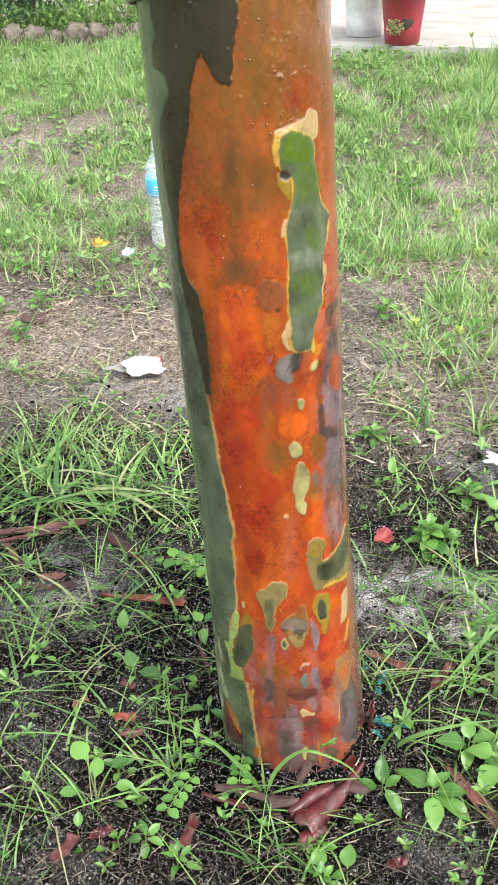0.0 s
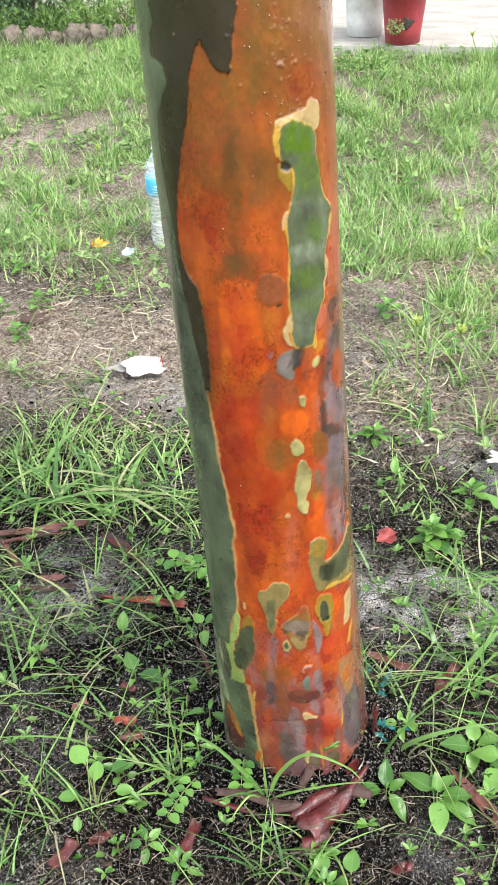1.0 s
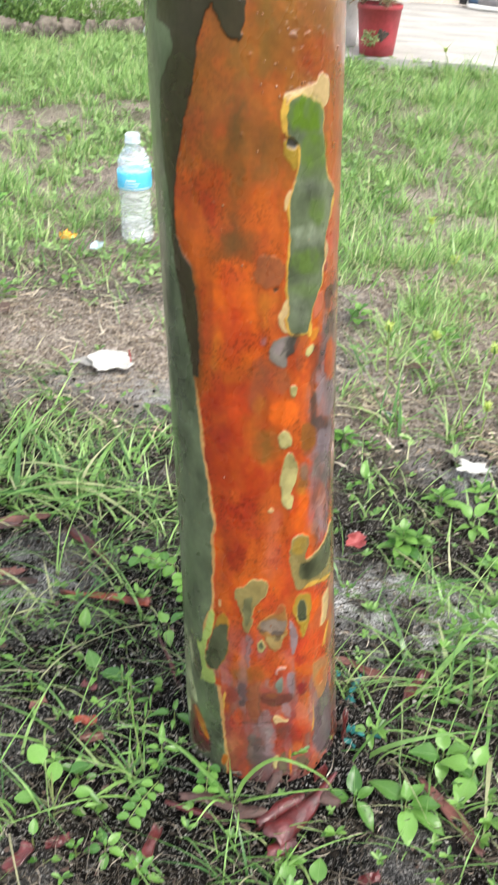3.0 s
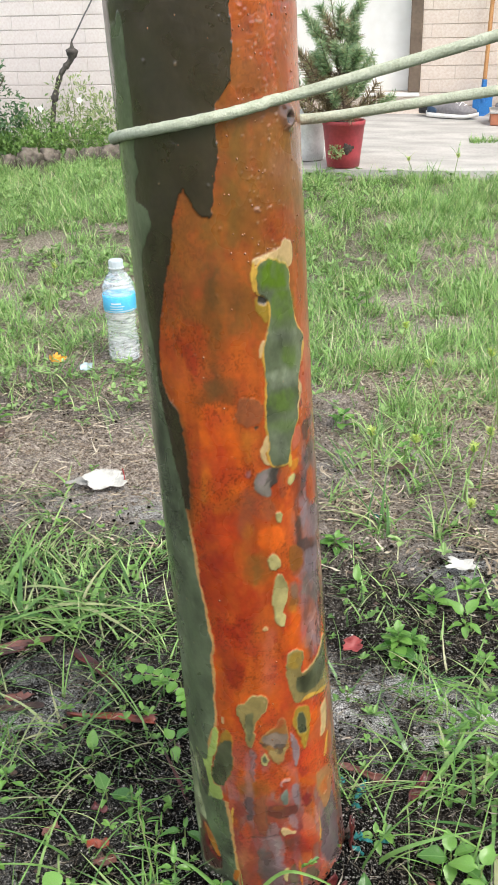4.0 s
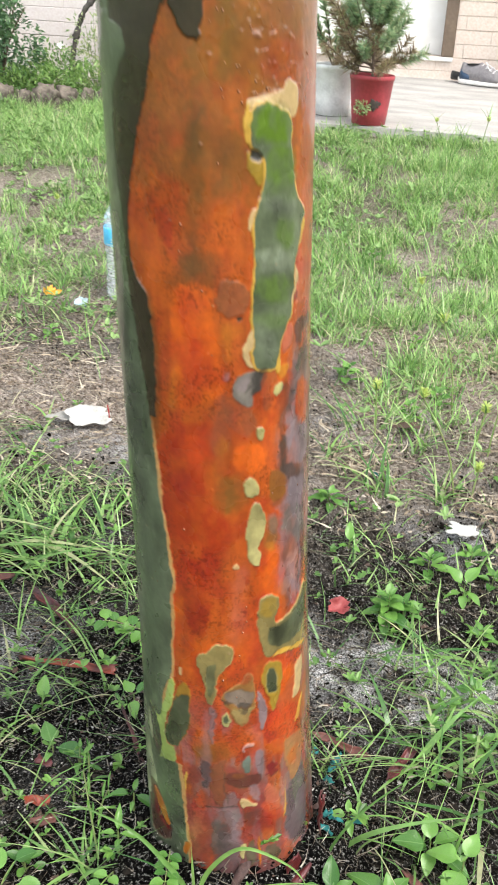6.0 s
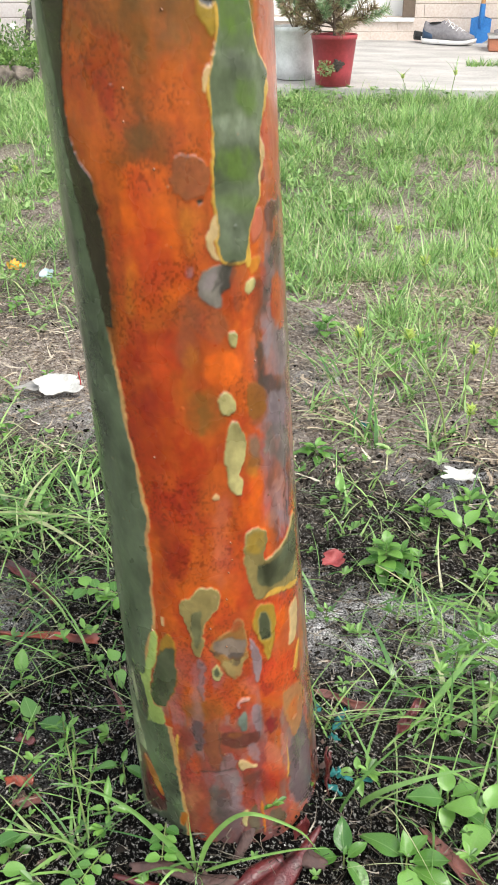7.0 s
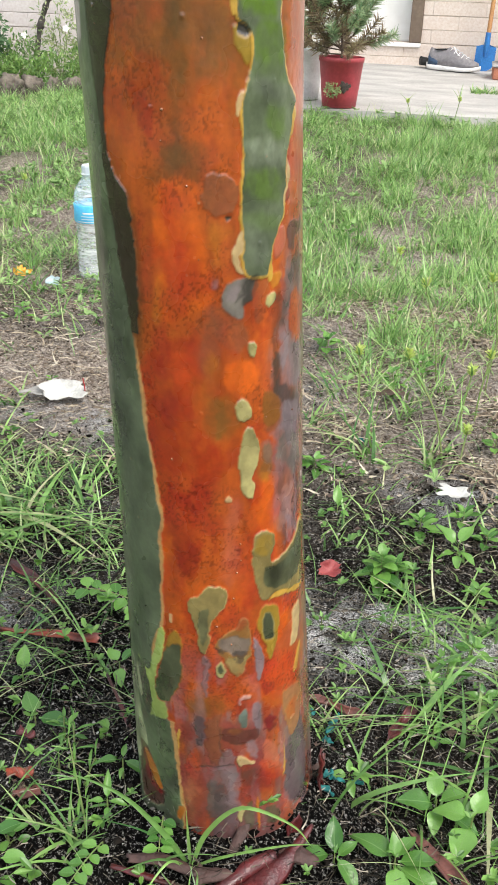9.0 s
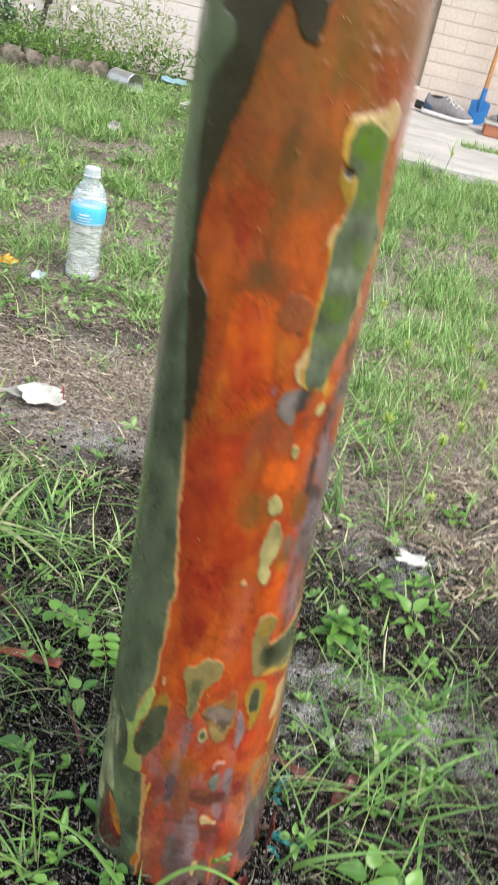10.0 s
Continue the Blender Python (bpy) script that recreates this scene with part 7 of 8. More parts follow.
for x, y, z in ((-1.66, 3.50, 0.25), (-1.86, 3.36, 0.225), (-1.50, 3.56, 0.28)):
    fl = tagged(empty("flower", pose(x, y, z, 60, 0, 20)), "small white flower among bed leaves", "flower", group="white flowers")
    for k in range(5):
        p = link("petal", LEAVES["o"][0].copy(), None, fl)
        p.data.materials[0] = M_PETAL
        p.matrix_basis = pose(0, 0, 0, 0, -15, 72 * k) @ Matrix.Diagonal((0.016, 0.016, 0.016, 1))
    v, q = tube_arrays([(0, 0, 0), (0, -0.04, -0.02), (0, -0.1, -0.03)], 0.001, n=5)
    link("flower_stalk", mesh_of("flower_stalk", v, q), M_STEM, fl)

M_BRANCH = material("weathered_grey_branch", (0.11, 0.098, 0.088), 0.9, second=(0.045, 0.040, 0.036), scale=60, bump=1.0, bump_scale=220)
v, q = tube_arrays(spline([(-1.73, 3.75, 0.03), (-1.705, 3.75, 0.22), (-1.675, 3.75, 0.32), (-1.64, 3.74, 0.385), (-1.595, 3.75, 0.44), (-1.585, 3.75, 0.52)], 7), [0.009 + 0.007 * float(vnoise(i * 0.9, 0, seed=90)) + (0.010 if 28 < i < 32 else 0) + (0.004 if i % 7 == 3 else 0) - 0.010 * max(0, i - 32) / 3 for i in range(36)], n=9)
stick = tagged(link("dead_branch", mesh_of("dead_branch", v, q), M_BRANCH), "gnarled grey dead branch standing in the bed", "branch")
M_CABLE = material("dark_grey_cable", (0.10, 0.10, 0.10), 0.6)
v, q = tube_arrays(spline([(-1.585, 3.75, 0.51), (-1.545, 3.80, 0.60), (-1.50, 3.87, 0.72), (-1.43, 3.893, 0.98), (-1.42, 3.893, 1.7)], 6), 0.0035, n=7)
tagged(link("cable", mesh_of("cable", v, q), M_CABLE), "thin dark cable rising from the dead branch", "cable")

# tin can and plastic litter by the bed
M_TIN = material("dull_tin", (0.55, 0.55, 0.56), 0.35, metal=0.9, second=(0.45, 0.45, 0.45), scale=30)
cx0, cy0 = -1.075, 3.02
can = tagged(empty("tin_can", pose(cx0, cy0, gz1(cx0, cy0) + 0.042, 90, 0, 62)), "open grey tin can lying on its side", "can")
part("can_wall", lathe([(0.0, -0.055), (0.039, -0.055), (0.040, -0.053), (0.0385, -0.03), (0.0385, 0.045), (0.040, 0.055), (0.0372, 0.055), (0.0365, -0.05), (0.0, -0.05)], 32), M_TIN, can, shade=True)
M_DEEPBLUE = material("faded_blue_plastic", (0.14, 0.28, 0.33), 0.5, second=(0.22, 0.36, 0.40), scale=30)
ob = tagged(bark_curl("plastic_tray", 0.10, 0.07, 1.2, M_DEEPBLUE, seed=4, thick=0.003), "crumpled faded blue plastic scrap by the bed", "scrap")
ob.matrix_basis = pose(-1.00, 3.42, gz1(-1.0, 3.42) + 0.02, 10, 0, 20)


# ---- grass ----
def blades(x, y, z, h, w, az, lean, curl, seg=4, sway=0.35, rise=1.0):
    """Arched grass blades as strips of quads: base, height, half width, bearing, lean and curl for each; sway bends them sideways."""
    n = len(x)
    drift = sway * np.sin(np.arange(n) * 12.9898 + x * 311.7)[:, None]
    t = np.linspace(0, 1, seg + 1)[None, :]
    out = h[:, None] * (lean[:, None] * t + curl[:, None] * t ** 2)
    up = h[:, None] * np.maximum(t - 0.55 * (curl[:, None] * t ** 2) * np.clip(curl[:, None], 0, 2), 0.02 * t)
    side = h[:, None] * drift * t ** 2
    cx = x[:, None] + out * np.cos(az)[:, None] - side * np.sin(az)[:, None]
    cy = y[:, None] + out * np.sin(az)[:, None] + side * np.cos(az)[:, None]
    cz = z[:, None] + up * rise
    ww = w[:, None] * (1 - 0.93 * t ** 1.7)
    sx, sy = -np.sin(az)[:, None] * ww, np.cos(az)[:, None] * ww
    v = np.stack([np.stack([cx - sx, cy - sy, cz], -1), np.stack([cx + sx, cy + sy, cz], -1)], 2).reshape(n, -1, 3)
    base = (np.arange(n) * (seg + 1) * 2)[:, None, None]
    k = np.arange(seg)[None, :, None] * 2
    q = (base + k + np.array([0, 1, 3, 2])[None, None, :]).reshape(-1, 4)
    return v.reshape(-1, 3), q


def lawn(x, y):
    """How thick the grass stands, 0 to 1."""
    patch = fbm(x * 4.2 + 3, y * 4.2, seed=95, octaves=3)
    fine_ = fbm(x * 15, y * 15, seed=96, octaves=2)
    back = smooth(0.86, 1.28, y) * (0.65 + 0.6 * smooth(1.5, 2.4, y))
    right = smooth(-0.05, 0.05, x) * smooth(0.66, 1.05, y) * 0.85
    tuft = 0.10 * smooth(-0.12, -0.20, x) * smooth(0.26, 0.34, y) * smooth(0.60, 0.42, y)
    base = np.maximum(np.maximum(back, right), tuft) + 0.05
    bare = np.exp(-(((x + 1.05) / 0.35) ** 2 + ((y - 2.0) / 0.16) ** 2)) + np.exp(-((y - 0.78 - 0.1 * x) / 0.16) ** 2) * smooth(0.0, -0.2, x)
    return np.clip(base * smooth(0.34, 0.56, patch + 0.05 * smooth(1.7, 1.3, y) * smooth(0.0, -0.3, x) + 0.08 * smooth(1.9, 2.5, y)) ** 0.7 * (0.10 + 1.6 * smooth(0.40, 0.62, fine_)) - 0.75 * bare, 0.01, 1) * smooth(0.06, 0.10, np.hypot(x + 0.01, y - 0.015))


def inside(x, y):
    on_slab = (y > SLAB_FRONT - 0.005) & (x > SLAB_LEFT)
    in_bed = y > 2.87 + 0.443 * (x + 2.34)
    return ~on_slab & ~in_bed


def scatter(n, box_, r):
    x, y = r.uniform(box_[0], box_[1], n), r.uniform(box_[2], box_[3], n)
    return x, y


# leaves that lie on top of grass and thatch
LITTER = ((-0.575, 1.070, 0.040), (-0.640, 1.095, 0.034), (-0.382, 0.648, 0.046), (0.150, 0.500, 0.030), (-0.685, 1.170, 0.028), (0.030, 0.320, 0.026))


def sow(name, n, box_, density, low, high, width, label, mat, seed, lean=(0.05, 0.5), curl=(0.0, 0.8), seg=4, flat=False, sway=0.35):
    r = np.random.default_rng(seed)
    x, y = scatter(n, box_, r)
    keep = (r.random(n) < density(x, y)) & inside(x, y)
    for lx, ly, lr in LITTER:
        keep &= np.hypot(x - lx, y - ly) > lr
    x, y = x[keep], y[keep]
    n = len(x)
    h = r.uniform(low, high, n) * (0.6 + 0.7 * fbm(x * 6, y * 6, seed=97, octaves=2))
    v, q = blades(x, y, gz(x, y) - (0 if flat else 0.004) + (0.003 + 0.008 * r.random(n) if flat else 0), h, r.uniform(*width, n), r.uniform(0, 6.283, n), r.uniform(*lean, n), r.uniform(*curl, n), seg, sway, 0.10 if flat else 1.0)
    if flat:
        v[:, 2] += 0.002 * r.random(len(v))
    return tagged(link(name, mesh_of(name, v, q, True), mat), label, "grass", kind="stuff")


def near_lawn(x, y):
    """The stretch of lawn round the tree and up to the porch."""
    edge = 0.35 * (fbm(x * 2, y * 2, seed=93, octaves=2) - 0.5)
    return smooth(1.0, 0.75, np.abs(x + 0.62 + 0.18 * (y - 1.5)) / (0.75 + 0.30 * np.maximum(y, 0)) + edge)


def bare_round(x, y):
    """1 on the lawn, 0 on the trodden soil round the tree."""
    return smooth(0.50, 0.95, np.hypot(x + 0.05, y - 0.10) + 0.5 * (fbm(x * 3, y * 3, seed=92, octaves=3) - 0.5))


def outer(x, y):
    return (1 - near_lawn(x, y) * (y > 0.2)) * bare_round(x, y) * (0.25 + 0.75 * smooth(0.40, 0.58, fbm(x * 4.2 + 3, y * 4.2, seed=95, octaves=3)))


sow("grass", 380000, (-2.6, 0.95, 0.2, 3.6), lambda x, y: lawn(x, y) * near_lawn(x, y), 0.018, 0.052, (0.0008, 0.0019), "patchy green lawn grass", M_GRASS, 101, lean=(0.05, 0.9), curl=(0.0, 0.9))
sow("grass_tall", 60000, (-2.6, 0.95, 0.55, 3.4), lambda x, y: lawn(x, y) ** 1.5 * near_lawn(x, y) * smooth(0.50, 0.62, fbm(x * 9, y * 9, seed=98)), 0.05, 0.095, (0.0008, 0.0018), "taller thin grass standing in the lawn", M_GRASS, 102, lean=(0.02, 0.5), curl=(0.0, 0.8))
sow("grass_sparse", 5200, (-0.5, 0.35, -0.3, 0.5), lambda x, y: (0.34 + 0.30 * smooth(0.0, -0.1, x)) * smooth(0.40, 0.62, fbm(x * 11, y * 11, seed=90, octaves=3)), 0.022, 0.058, (0.0004, 0.0009), "thin scattered grass on bare soil", M_TUFT, 103, lean=(0.2, 1.0), curl=(0.7, 1.6), seg=7, sway=0.8)
sow("grass_outer", 150000, (-4.0, 3.6, -3.4, 3.4), lambda x, y: 0.7 * outer(x, y), 0.03, 0.075, (0.0014, 0.0026), "lawn grass further off", M_GRASS, 104, seg=3)
sow("dry_thatch", 190000, (-2.4, 0.9, -0.3, 3.3), lambda x, y: np.clip(0.10 + 0.9 * straw_cover(x, y), 0, 1) * near_lawn(x, y) * (1 - 0.75 * smooth(1.1, 1.7, y)), 0.005, 0.020, (0.0002, 0.0005), "dry straw-coloured thatch lying on soil", M_STRAW, 105, lean=(0.7, 1.1), curl=(-0.1, 0.25), seg=4, flat=True, sway=0.6)
M_FIBRE = leaf_material("grey_dead_fibre", (0.012, 0.010, 0.008), (0.15, 0.125, 0.095), dry=(0.34, 0.30, 0.24), translucent=0.0, rough=0.9, gloss=0.1)
sow("dead_fibres", 13000, (-0.5, 0.34, -0.28, 0.5), lambda x, y: 0.25 + 0.75 * smooth(0.42, 0.62, fbm(x * 16, y * 16, seed=91, octaves=3)), 0.008, 0.028, (0.0002, 0.0004), "thin grey dead roots and stems on soil", M_FIBRE, 106, lean=(0.6, 1.1), curl=(-0.2, 0.4), seg=5, flat=True, sway=1.3)


M_DRYLEAF = leaf_material("dry_grass_leaves", (0.13, 0.095, 0.065), (0.48, 0.40, 0.29), dry=(0.58, 0.53, 0.42), translucent=0.2, rough=0.7, gloss=0.2)
sow("dry_leaves", 9500, (-0.75, 0.40, 0.44, 1.25), lambda x, y: near_lawn(x, y) * (0.25 + 0.75 * smooth(-0.1, 0.0, x)) * smooth(0.40, 0.60, fbm(x * 9, y * 9, seed=94)), 0.016, 0.045, (0.0008, 0.0019), "curled brown dry grass leaves lying on soil", M_DRYLEAF, 107, lean=(0.5, 1.0), curl=(-0.1, 0.4), seg=6, flat=True, sway=0.9)


def tuft(x, y, length, count, label="tuft of arching green grass blades", spread=0.012, width=0.0014, name="grass_tuft", arch=0.0):
    r = np.random.default_rng(int(abs(x * 7919 + y * 3571) * 100) % 9999)
    L = length / 1000
    bx_, by_ = x + r.normal(0, spread, count), y + r.normal(0, spread, count)
    h = L * r.uniform(0.55, 1.1, count)
    v, q = blades(bx_ - x, by_ - y, gz(bx_, by_) - 0.004, h, width * r.uniform(0.5, 1.15, count), r.uniform(0, 6.283, count), r.uniform(0.05 + arch * 0.4, 0.7 + arch * 0.4, count), r.uniform(0.45, 1.25, count) + arch * 0.3, 8)
    ob = tagged(empty(name, pose(x, y, 0)), label, "grass", group="grass tufts")
    for one in v.reshape(count, -1, 3):
        link("blade", mesh_of("blade", one, q[:8]), M_BLADE, ob)
    return ob


for row in ((-0.254, 0.165, 82, 9), (-0.274, 0.081, 55, 10), (0.108, 0.150, 66, 8), (0.113, 0.226, 64, 8), (0.152, 0.235, 64, 8), (0.045, 0.069, 61, 6), (-0.199, -0.100, 74, 9),
            (-0.170, -0.110, 76, 8), (0.016, -0.107, 52, 12), (0.026, -0.090, 48, 9), (0.147, 0.120, 73, 8), (0.074, 0.076, 67, 8), (-0.158, 0.123, 70, 8), (0.082, 0.018, 72, 7), (-0.149, 0.004, 78, 9),
            (0.138, 0.031, 63, 8), (0.038, -0.107, 60, 9), (0.146, -0.020, 50, 6), (-0.024, -0.092, 53, 9), (-0.094, -0.064, 66, 9), (-0.295, 0.036, 65, 7)):
    tuft(*row, width=0.0011)
tuft(-0.101, -0.049, 31, 22, label="clump of narrow bright green grass leaves", spread=0.006, width=0.0020, arch=0.3)


def arched_blade(points, width, parent):
    """One grass blade bent along the points, keeled, tapering to its tip."""
    pts = spline(points, 6)
    n = len(pts)
    v = []
    for i, p in enumerate(pts):
        t = i / (n - 1)
        d = (pts[min(i + 1, n - 1)] - pts[max(i - 1, 0)]).normalized()
        across = d.cross(Vector((0.1, -1.0, 0.35))).normalized() * width * min(1, 0.45 + 3 * t) * (1 - t ** 2.2) * 0.5 + Vector((0, 0, 1e-5))
        v += [p - across, p + d.cross(across).normalized() * width * 0.14, p + across]
    q = [(3 * i + k, 3 * i + k + 1, 3 * i + k + 4, 3 * i + k + 3) for i in range(n - 1) for k in (0, 1)]
    return link("blade", mesh_of("blade", np.array([p[:] for p in v]), np.array(q)), M_BLADE, parent)


foot_tuft = tagged(empty("grass_tuft", pose(-0.010, -0.063, gz1(-0.010, -0.063) - 0.003)), "tuft of bright arching grass at the trunk foot", "grass", group="grass tufts")
for ends, width in (([(0, 0, 0), (-0.018, 0.0, 0.026), (-0.048, 0.004, 0.048), (-0.098, 0.012, 0.052)], 0.0042), ([(0.001, 0, 0), (-0.001, 0.002, 0.020), (-0.003, 0.004, 0.044)], 0.0024),
                    ([(0.002, 0, 0), (0.012, -0.003, 0.036), (0.034, -0.006, 0.066), (0.064, -0.006, 0.060), (0.078, -0.006, 0.044)], 0.0034), ([(0, -0.002, 0), (-0.018, -0.008, 0.010), (-0.044, -0.018, 0.002)], 0.0022),
                    ([(0, -0.002, 0), (-0.010, -0.014, 0.016), (-0.022, -0.036, 0.006)], 0.0026), ([(0.001, -0.001, 0), (0.026, 0.000, 0.016), (0.062, 0.006, 0.028), (0.086, 0.010, 0.030)], 0.0022),
                    ([(-0.001, 0.001, 0), (-0.028, 0.002, 0.020), (-0.066, 0.004, 0.022)], 0.0020), ([(0.002, -0.002, 0), (0.010, -0.018, 0.014), (0.014, -0.046, 0.008)], 0.0020)):
    arched_blade([Vector(p) for p in ends], width, foot_tuft)
for row in ((-0.367, 0.285, 62, 16), (-0.300, 0.305, 66, 20), (-0.245, 0.310, 56, 18), (-0.425, 0.310, 62, 16), (-0.470, 0.370, 62, 15), (-0.205, 0.345, 50, 14), (-0.345, 0.380, 62, 20), (-0.270, 0.400, 54, 16), (-0.400, 0.430, 58, 16)):
    tuft(*row, label="dense tuft of arching green grass", spread=0.028, width=0.0020, arch=0.5)
for row in ((-0.355, 0.300, 76, 10), (-0.315, 0.330, 70, 9), (-0.410, 0.350, 80, 9), (-0.262, 0.335, 62, 7)):
    tuft(*row, label="broad-bladed bright green grass tuft", spread=0.016, width=0.0042, arch=0.35)
for row in ((-0.429, 0.545, 62, 13), (-0.500, 0.580, 55, 10), (-0.560, 0.600, 60, 12), (-0.235, 0.470, 52, 12), (-0.300, 0.480, 46, 9), (-0.640, 0.640, 60, 12), (-0.255, 0.560, 36, 8), (-0.350, 0.790, 40, 8), (-0.440, 0.880, 48, 10), (-0.300, 0.900, 44, 9), (-0.540, 0.800, 36, 7), (-0.250, 0.720, 34, 7)):
    tuft(*row, label="small tuft of arching green grass in thatch", spread=0.014, width=0.0016, arch=0.4)
strewn = random.Random(29)
for k in range(34):
    tuft(strewn.uniform(-0.95, -0.30), strewn.uniform(0.90, 1.40), strewn.uniform(48, 82), 9, label="loose tuft of green grass near the bottle", spread=0.022, width=0.0021, arch=0.35)
for row in ((0.048, 0.584, 72, 16), (-0.033, 0.641, 58, 12), (-0.020, 0.752, 70, 12), (0.085, 0.698, 76, 12), (0.123, 0.576, 68, 10), (0.02, 0.85, 70, 10), (-0.60, 1.07, 75, 12), (-0.48, 1.08, 85, 14), (-0.52, 0.98, 60, 10), (-0.43, 0.62, 60, 9), (-0.15, 0.45, 60, 9)):
    tuft(*row, label="upright tuft of green grass in thatch", spread=0.010, width=0.0022)
for row in ((0.160, 0.150, 56, 11), (0.172, 0.105, 58, 11), (0.150, 0.205, 50, 9), (0.182, 0.245, 56, 11), (0.137, 0.128, 46, 8), (0.186, 0.180, 60, 12), (0.118, 0.160, 46, 7), (0.165, 0.065, 52, 9), (0.129, 0.255, 62, 6)):
    tuft(*row, label="leafy tuft of spreading green grass", spread=0.012, width=0.0024, arch=0.3)
for row in ((-0.235, 0.135, 58, 8), (-0.186, -0.031, 66, 5), (-0.270, 0.022, 58, 10), (-0.310, -0.020, 58, 10), (-0.250, -0.060, 52, 9), (-0.300, 0.100, 50, 8), (-0.220, 0.062, 48, 7), (-0.340, 0.080, 56, 9), (-0.330, 0.170, 50, 8), (-0.190, 0.175, 46, 7), (-0.395, 0.150, 56, 9)):
    tuft(*row, label="thin tuft of green grass on dark soil", spread=0.012, width=0.0018, arch=0.25)
# broad blades lying over the soil
for x, y, a, ln in ((0.086, 0.012, 0.1, 0.050), (-0.37, 0.262, 0.15, 0.10), (-0.30, 0.27, 0.1, 0.08), (0.13, 0.12, 0.9, 0.05)):
    v, q = blades(np.array([x]), np.array([y]), np.array([gz1(x, y) + 0.006]), np.array([ln]), np.array([0.0030]), np.array([a]), np.array([0.75]), np.array([0.95]), 10)
    tagged(link("broad_grass", mesh_of("broad_grass", v, q), M_TUFT), "single broad grass blade arching over soil", "grass", group="broad grass blades")


# sedges with spiky heads
M_SEDGE = leaf_material("sedge_heads", (0.50, 0.62, 0.16), (0.68, 0.78, 0.28), translucent=0.5)
def sedge(x, y, h, lean_x):
    z = gz1(x, y)
    ob = tagged(empty("sedge", pose(x, y, z - 0.003)), "tall thin sedge with a spiky yellow-green head", "sedge", group="sedges")
    path = spline([(0, 0, 0), (lean_x * 0.3, 0.01, h * 0.5), (lean_x, 0.02, h)], 6)
    v, q = tube_arrays(path, 0.0011, n=6)
    link("stem", mesh_of("stem", v, q), M_STEM, ob)
    tip = path[-1]
    needles([[tip, tip + Vector((0, 0, 0.006)), tip + Vector((0, 0, 0.012))]], 60, 0.009, 0.0012, M_SEDGE, "seed_head", ob, spread=1.6, seed=int(h * 1000))
    r = np.random.default_rng(int(h * 999))
    n = 4
    v, q = blades(np.full(n, tip.x), np.full(n, tip.y), np.full(n, tip.z), r.uniform(0.03, 0.06, n), np.full(n, 0.0012), r.uniform(0, 6.28, n), np.full(n, 0.6), r.uniform(0.2, 0.7, n), 6)
    link("bract", mesh_of("bract", v, q), M_GRASS, ob)


for row in ((0.138, 0.582, 0.125, -0.055), (0.122, 0.844, 0.135, -0.03), (0.022, 0.703, 0.075, -0.006), (0.155, 0.672, 0.075, 0.008), (0.158, 0.580, 0.035, 0.004), (0.175, 0.700, 0.09, 0.01), (0.19, 0.80, 0.12, 0.015), (0.11, 2.70, 0.085, 0.01), (-0.02, 2.72, 0.07, -0.02), (-0.78, 1.4, 0.12, 0.02), (0.21, 0.95, 0.12, -0.02), (0.02, 1.15, 0.10, 0.02)):
    sedge(*row)
# grass in a crack of the slab
r = np.random.default_rng(77)
n = 420
cx_, cy_ = r.uniform(0.16, 0.55, n), r.normal(3.42, 0.02, n)
v, q = blades(cx_, cy_, np.array([slab_z(b) for b in cy_]) - 0.002, r.uniform(0.012, 0.035, n), np.full(n, 0.002), r.uniform(0, 6.28, n), r.uniform(0.2, 1.0, n), r.uniform(0, 0.9, n), 4)
tagged(link("crack_grass", mesh_of("crack_grass", v, q), M_GRASS), "tuft of grass in a crack of the porch", "grass")


# low broad-leaved weeds all over the lawn
def carpet(name, n, box_, density, size, mat, label, seed):
    r = np.random.default_rng(seed)
    x, y = scatter(n, box_, r)
    keep = (r.random(n) < density(x, y)) & inside(x, y)
    x, y = x[keep], y[keep]
    k = 6
    X, Y = np.repeat(x, k), np.repeat(y, k)
    m = len(X)
    a = r.uniform(0, 6.283, m)
    ln = np.repeat(size * r.uniform(0.6, 1.4, len(x)), k) * r.uniform(0.7, 1.2, m)
    lift_ = r.uniform(0.15, 0.9, m)
    d = np.stack([np.cos(a), np.sin(a), lift_], 1)
    d /= np.linalg.norm(d, axis=1, keepdims=True)
    s = np.stack([-np.sin(a), np.cos(a), np.zeros(m)], 1)
    at = np.stack([X, Y, gz(X, Y) + np.repeat(r.uniform(0.004, 0.035, len(x)), k)], 1)
    L1 = ln[:, None]
    up = np.array((0, 0, 1.0))
    v = np.stack([at, at + d * L1 * 0.35 + s * L1 * 0.20 + up * L1 * 0.03, at + d * L1 * 0.75 + s * L1 * 0.17, at + d * L1 - up * L1 * 0.12, at + d * L1 * 0.75 - s * L1 * 0.17, at + d * L1 * 0.35 - s * L1 * 0.20 + up * L1 * 0.03], 1).reshape(-1, 3)
    b = (np.arange(m) * 6)[:, None]
    q = np.concatenate([b + np.array([0, 1, 2, 3]), b + np.array([0, 3, 4, 5])], 0)
    return tagged(link(name, mesh_of(name, v, q, False), mat), label, "weeds", kind="stuff")


carpet("lawn_weeds", 22000, (-2.4, 0.9, 0.5, 3.3), lambda x, y: near_lawn(x, y) * (1 - 0.85 * np.exp(-(((x + 1.05) / 0.35) ** 2 + ((y - 2.0) / 0.14) ** 2))) * smooth(0.42, 0.62, fbm(x * 5, y * 5, seed=99)) * (0.08 + 0.26 * smooth(0.78, 1.1, y) + 0.40 * smooth(1.5, 2.0, y)) * (0.35 + 0.65 * smooth(0.0, -0.4, x)), 0.015, M_WEEDS, "low leafy weeds among the lawn grass", 111)
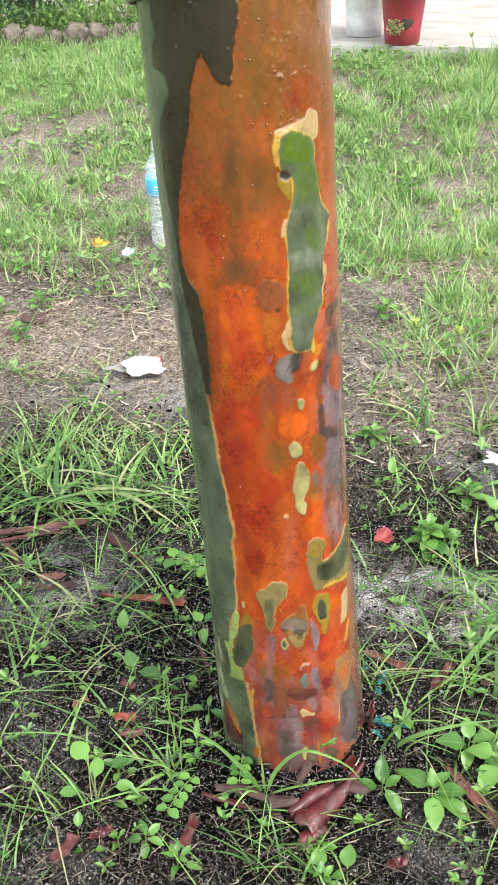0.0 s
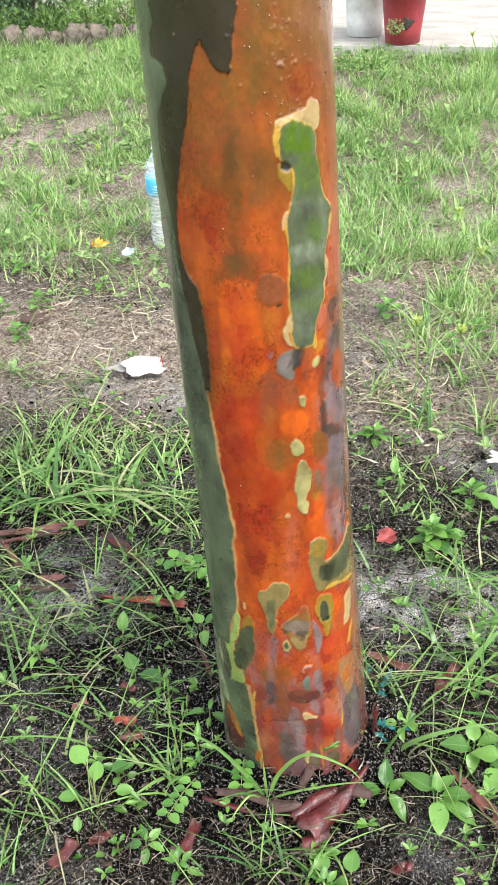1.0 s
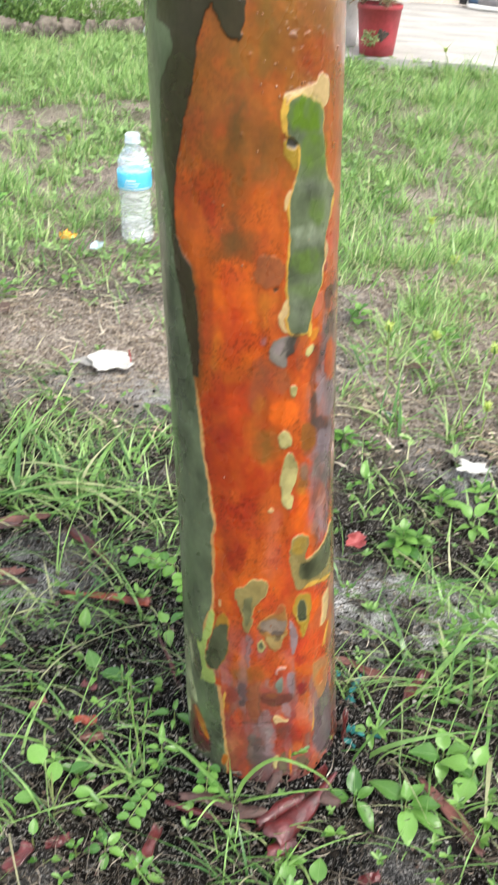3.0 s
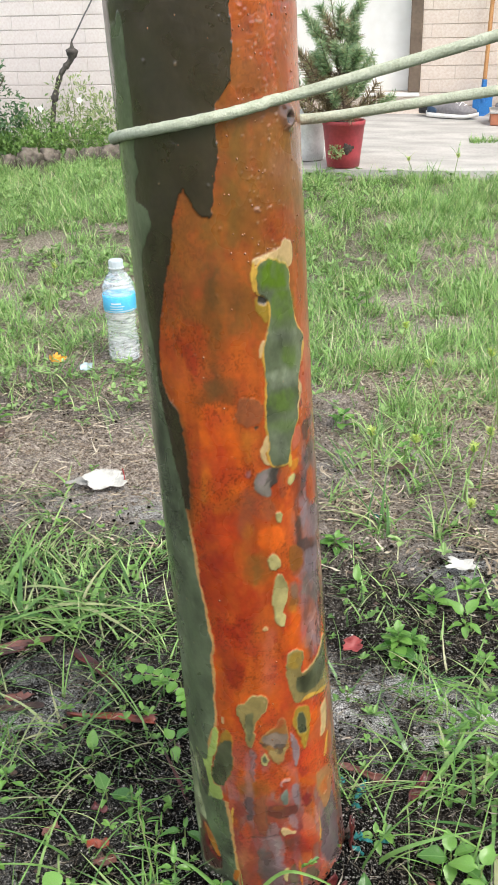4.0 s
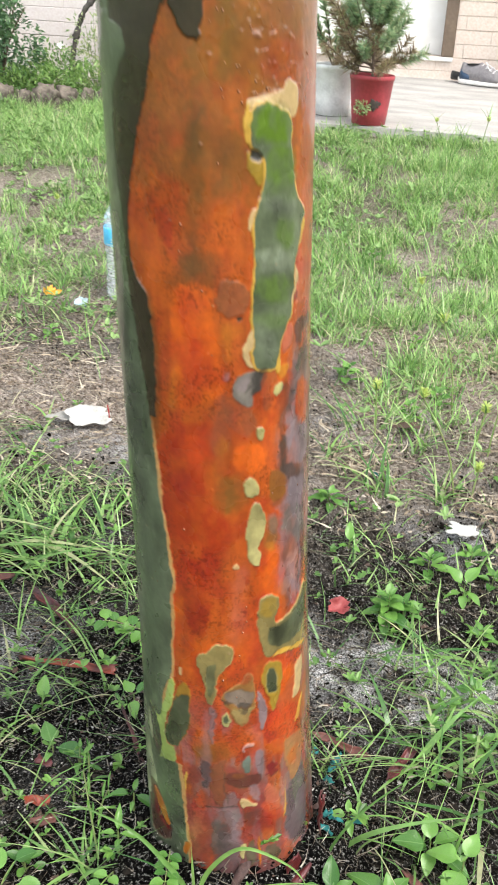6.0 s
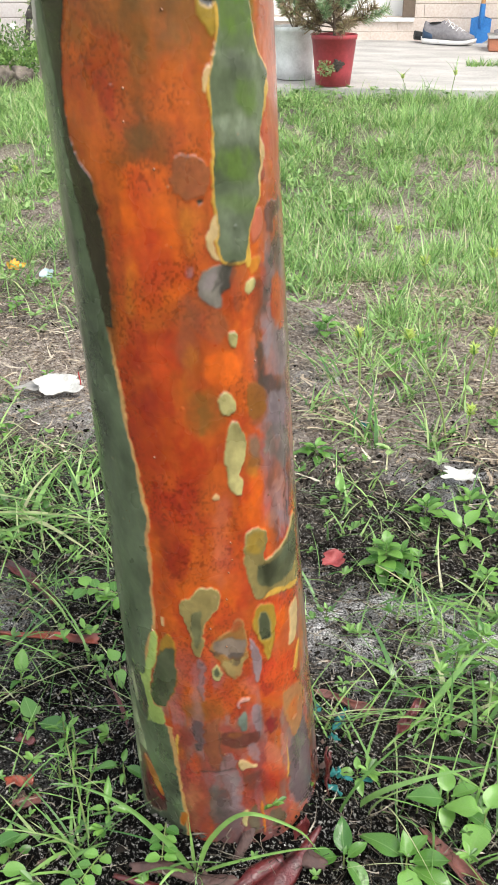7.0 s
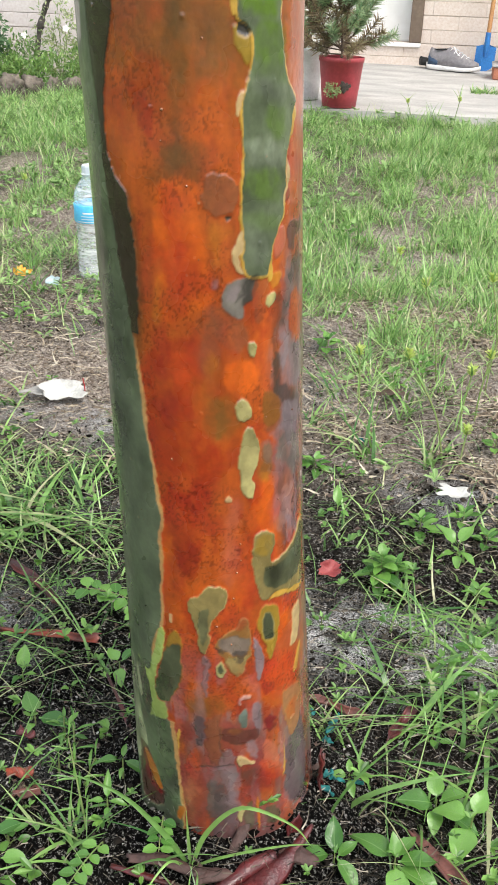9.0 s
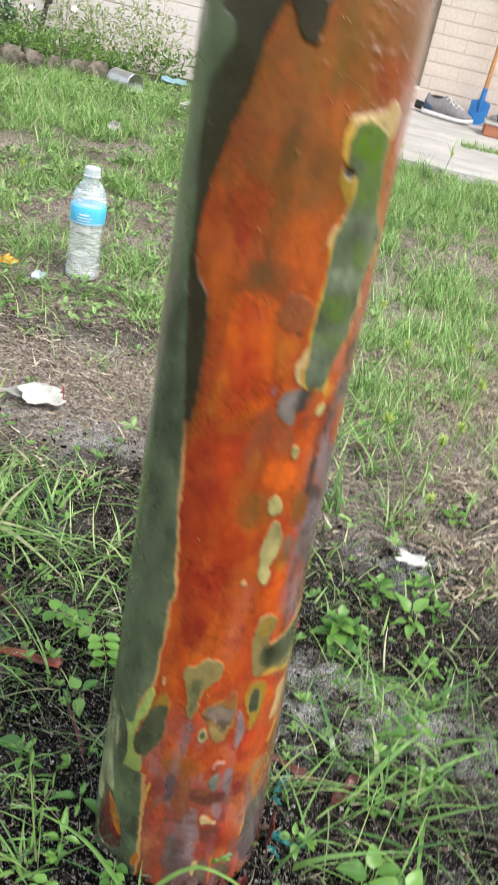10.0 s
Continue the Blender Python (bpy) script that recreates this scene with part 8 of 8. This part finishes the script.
carpet("tiny_weeds", 620, (-0.45, 0.32, -0.3, 0.55), lambda x, y: 0.6 + 0 * x, 0.008, M_TINY, "tiny green seedlings on the soil", 112)


# grit, clods and crumbs
def crumbs(name, n, box_, density, low, high, mat, label, seed, squash=0.7):
    r = np.random.default_rng(seed)
    x, y = scatter(n, box_, r)
    keep = r.random(n) < density(x, y)
    x, y = x[keep], y[keep]
    n = len(x)
    s = low * (high / low) ** (r.random(n) ** 2)
    c = np.stack([x, y, gz(x, y) + 0.25 * s + 0.002], 1)
    dirs = np.array([(1, 0, 0), (0, 1, 0), (-1, 0, 0), (0, -1, 0), (0, 0, 1), (0, 0, -1)], float)
    dirs = dirs[None] + 0.24 * r.normal(size=(n, 6, 3))
    dirs[..., 2] *= squash
    v = (c[:, None] + dirs * s[:, None, None] * 0.5).reshape(-1, 3)
    f = np.array([(0, 1, 4), (1, 2, 4), (2, 3, 4), (3, 0, 4), (1, 0, 5), (2, 1, 5), (3, 2, 5), (0, 3, 5)])
    q = ((np.arange(n) * 6)[:, None, None] + f[None]).reshape(-1, 3)
    return tagged(link(name, mesh_of(name, v, q, False), mat), label, "soil", kind="stuff")


M_CRUMB = leaf_material("dark_soil_crumbs", (0.0010, 0.0009, 0.0008), (0.014, 0.0125, 0.011), dry=(0.46, 0.44, 0.41), translucent=0.0, rough=0.95, gloss=0.05)
M_CLOD = leaf_material("damp_soil_clods", (0.0016, 0.0014, 0.0012), (0.020, 0.017, 0.014), dry=(0.05, 0.042, 0.034), translucent=0.0, rough=0.95, gloss=0.05)
crumbs("soil_clods", 12000, (-0.6, 0.4, -0.35, 0.9), lambda x, y: 0.9 * (1 - straw_cover(x, y)) ** 2 * (1 - ash_cover(x, y)), 0.003, 0.008, M_CLOD, "dark clods of damp soil", 121)
crumbs("soil_crumbs", 70000, (-0.5, 0.32, -0.32, 0.75), lambda x, y: 0.9 * (1 - 0.8 * straw_cover(x, y)) ** 2 * (1 - 0.95 * ash_cover(x, y)), 0.0010, 0.0036, M_CRUMB, "fine dark crumbs of damp soil", 124)
M_LITTER = leaf_material("brown_litter_crumbs", (0.05, 0.036, 0.027), (0.30, 0.235, 0.175), dry=(0.46, 0.41, 0.34), translucent=0.0, rough=0.95, gloss=0.1)
crumbs("litter_crumbs", 60000, (-0.95, 0.35, 0.42, 1.35), lambda x, y: 0.9 * near_lawn(x, y) * straw_cover(x, y), 0.0014, 0.0065, M_LITTER, "fine brown crumbs of leaf litter", 125, squash=0.4)
crumbs("white_grit", 30000, (-0.6, 0.4, -0.35, 0.9), lambda x, y: 0.22 + 0.78 * ash_cover(x, y), 0.0004, 0.0022, material("white_grit", (0.62, 0.60, 0.56), 0.8, second=(0.45, 0.43, 0.40), scale=90), "small white bits of grit and shell on soil", 122)
crumbs("bark_crumbs", 1500, (-0.45, 0.32, -0.3, 0.5), lambda x, y: 0.6 + 0 * x, 0.002, 0.009, M_BROWNLEAF, "dark brown crumbs of bark and leaf", 123, squash=0.25)


# ---- bricks of the two walls, laid last ----
bricks = random.Random(21)
BRICK_L, COURSE, JOINT, HEAD = 0.235, 0.0595, 0.0026, 0.0014


def brick_mesh(length, mat):
    bm = box(bmesh.new(), (0, -0.005, 0), (length - 0.5 * HEAD, 0.004, COURSE - JOINT), 0.0016)
    me = bpy.data.meshes.new("brick")
    bm.to_mesh(me)
    bm.free()
    me.materials.append(mat)
    return me


CREAM_BRICKS = brick_mesh(BRICK_L, M_BRICK), brick_mesh(BRICK_L / 2, M_BRICK)
PINK_BRICKS = brick_mesh(BRICK_L, M_PINKBRICK), brick_mesh(BRICK_L / 2, M_PINKBRICK)


def courses(wall_ob, kind, x0, x1, y, z0, z1, skip=None):
    full, half = kind
    z, row = z0, 0
    while z < z1:
        x = x0 + (0 if row % 2 else -BRICK_L / 2)
        while x < x1 - 0.02:
            a, b = max(x, x0), min(x + BRICK_L, x1)
            if skip and b > skip[0] and a < skip[1] and z + COURSE > skip[2] + 0.012 and z < skip[3]:
                if a < skip[0] < b:
                    b = skip[0]
                elif a < skip[1] < b:
                    a = skip[1]
                else:
                    x += BRICK_L
                    continue
            if b - a > 0.03:
                ob = new("brick", full if b - a > 0.75 * BRICK_L else half)
                ob.parent = wall_ob
                wide = (b - a - HEAD) / ((BRICK_L if b - a > 0.75 * BRICK_L else BRICK_L / 2) - HEAD)
                ob.matrix_basis = Matrix.Translation((a, y + bricks.uniform(-0.0015, 0.0010), z + bricks.uniform(-0.0008, 0.0008))) @ Matrix.Diagonal((wide, 1, 1, 1))
            x += BRICK_L
        z += COURSE
        row += 1


courses(wall_porch, CREAM_BRICKS, -0.62, 0.75, WALL_Y, 0.124, 0.80, (DOOR_L, DOOR_R, DOOR_B, DOOR_T))
courses(wall_garden, PINK_BRICKS, -2.75, CORNER, BED_Y, 0.08, 0.95)
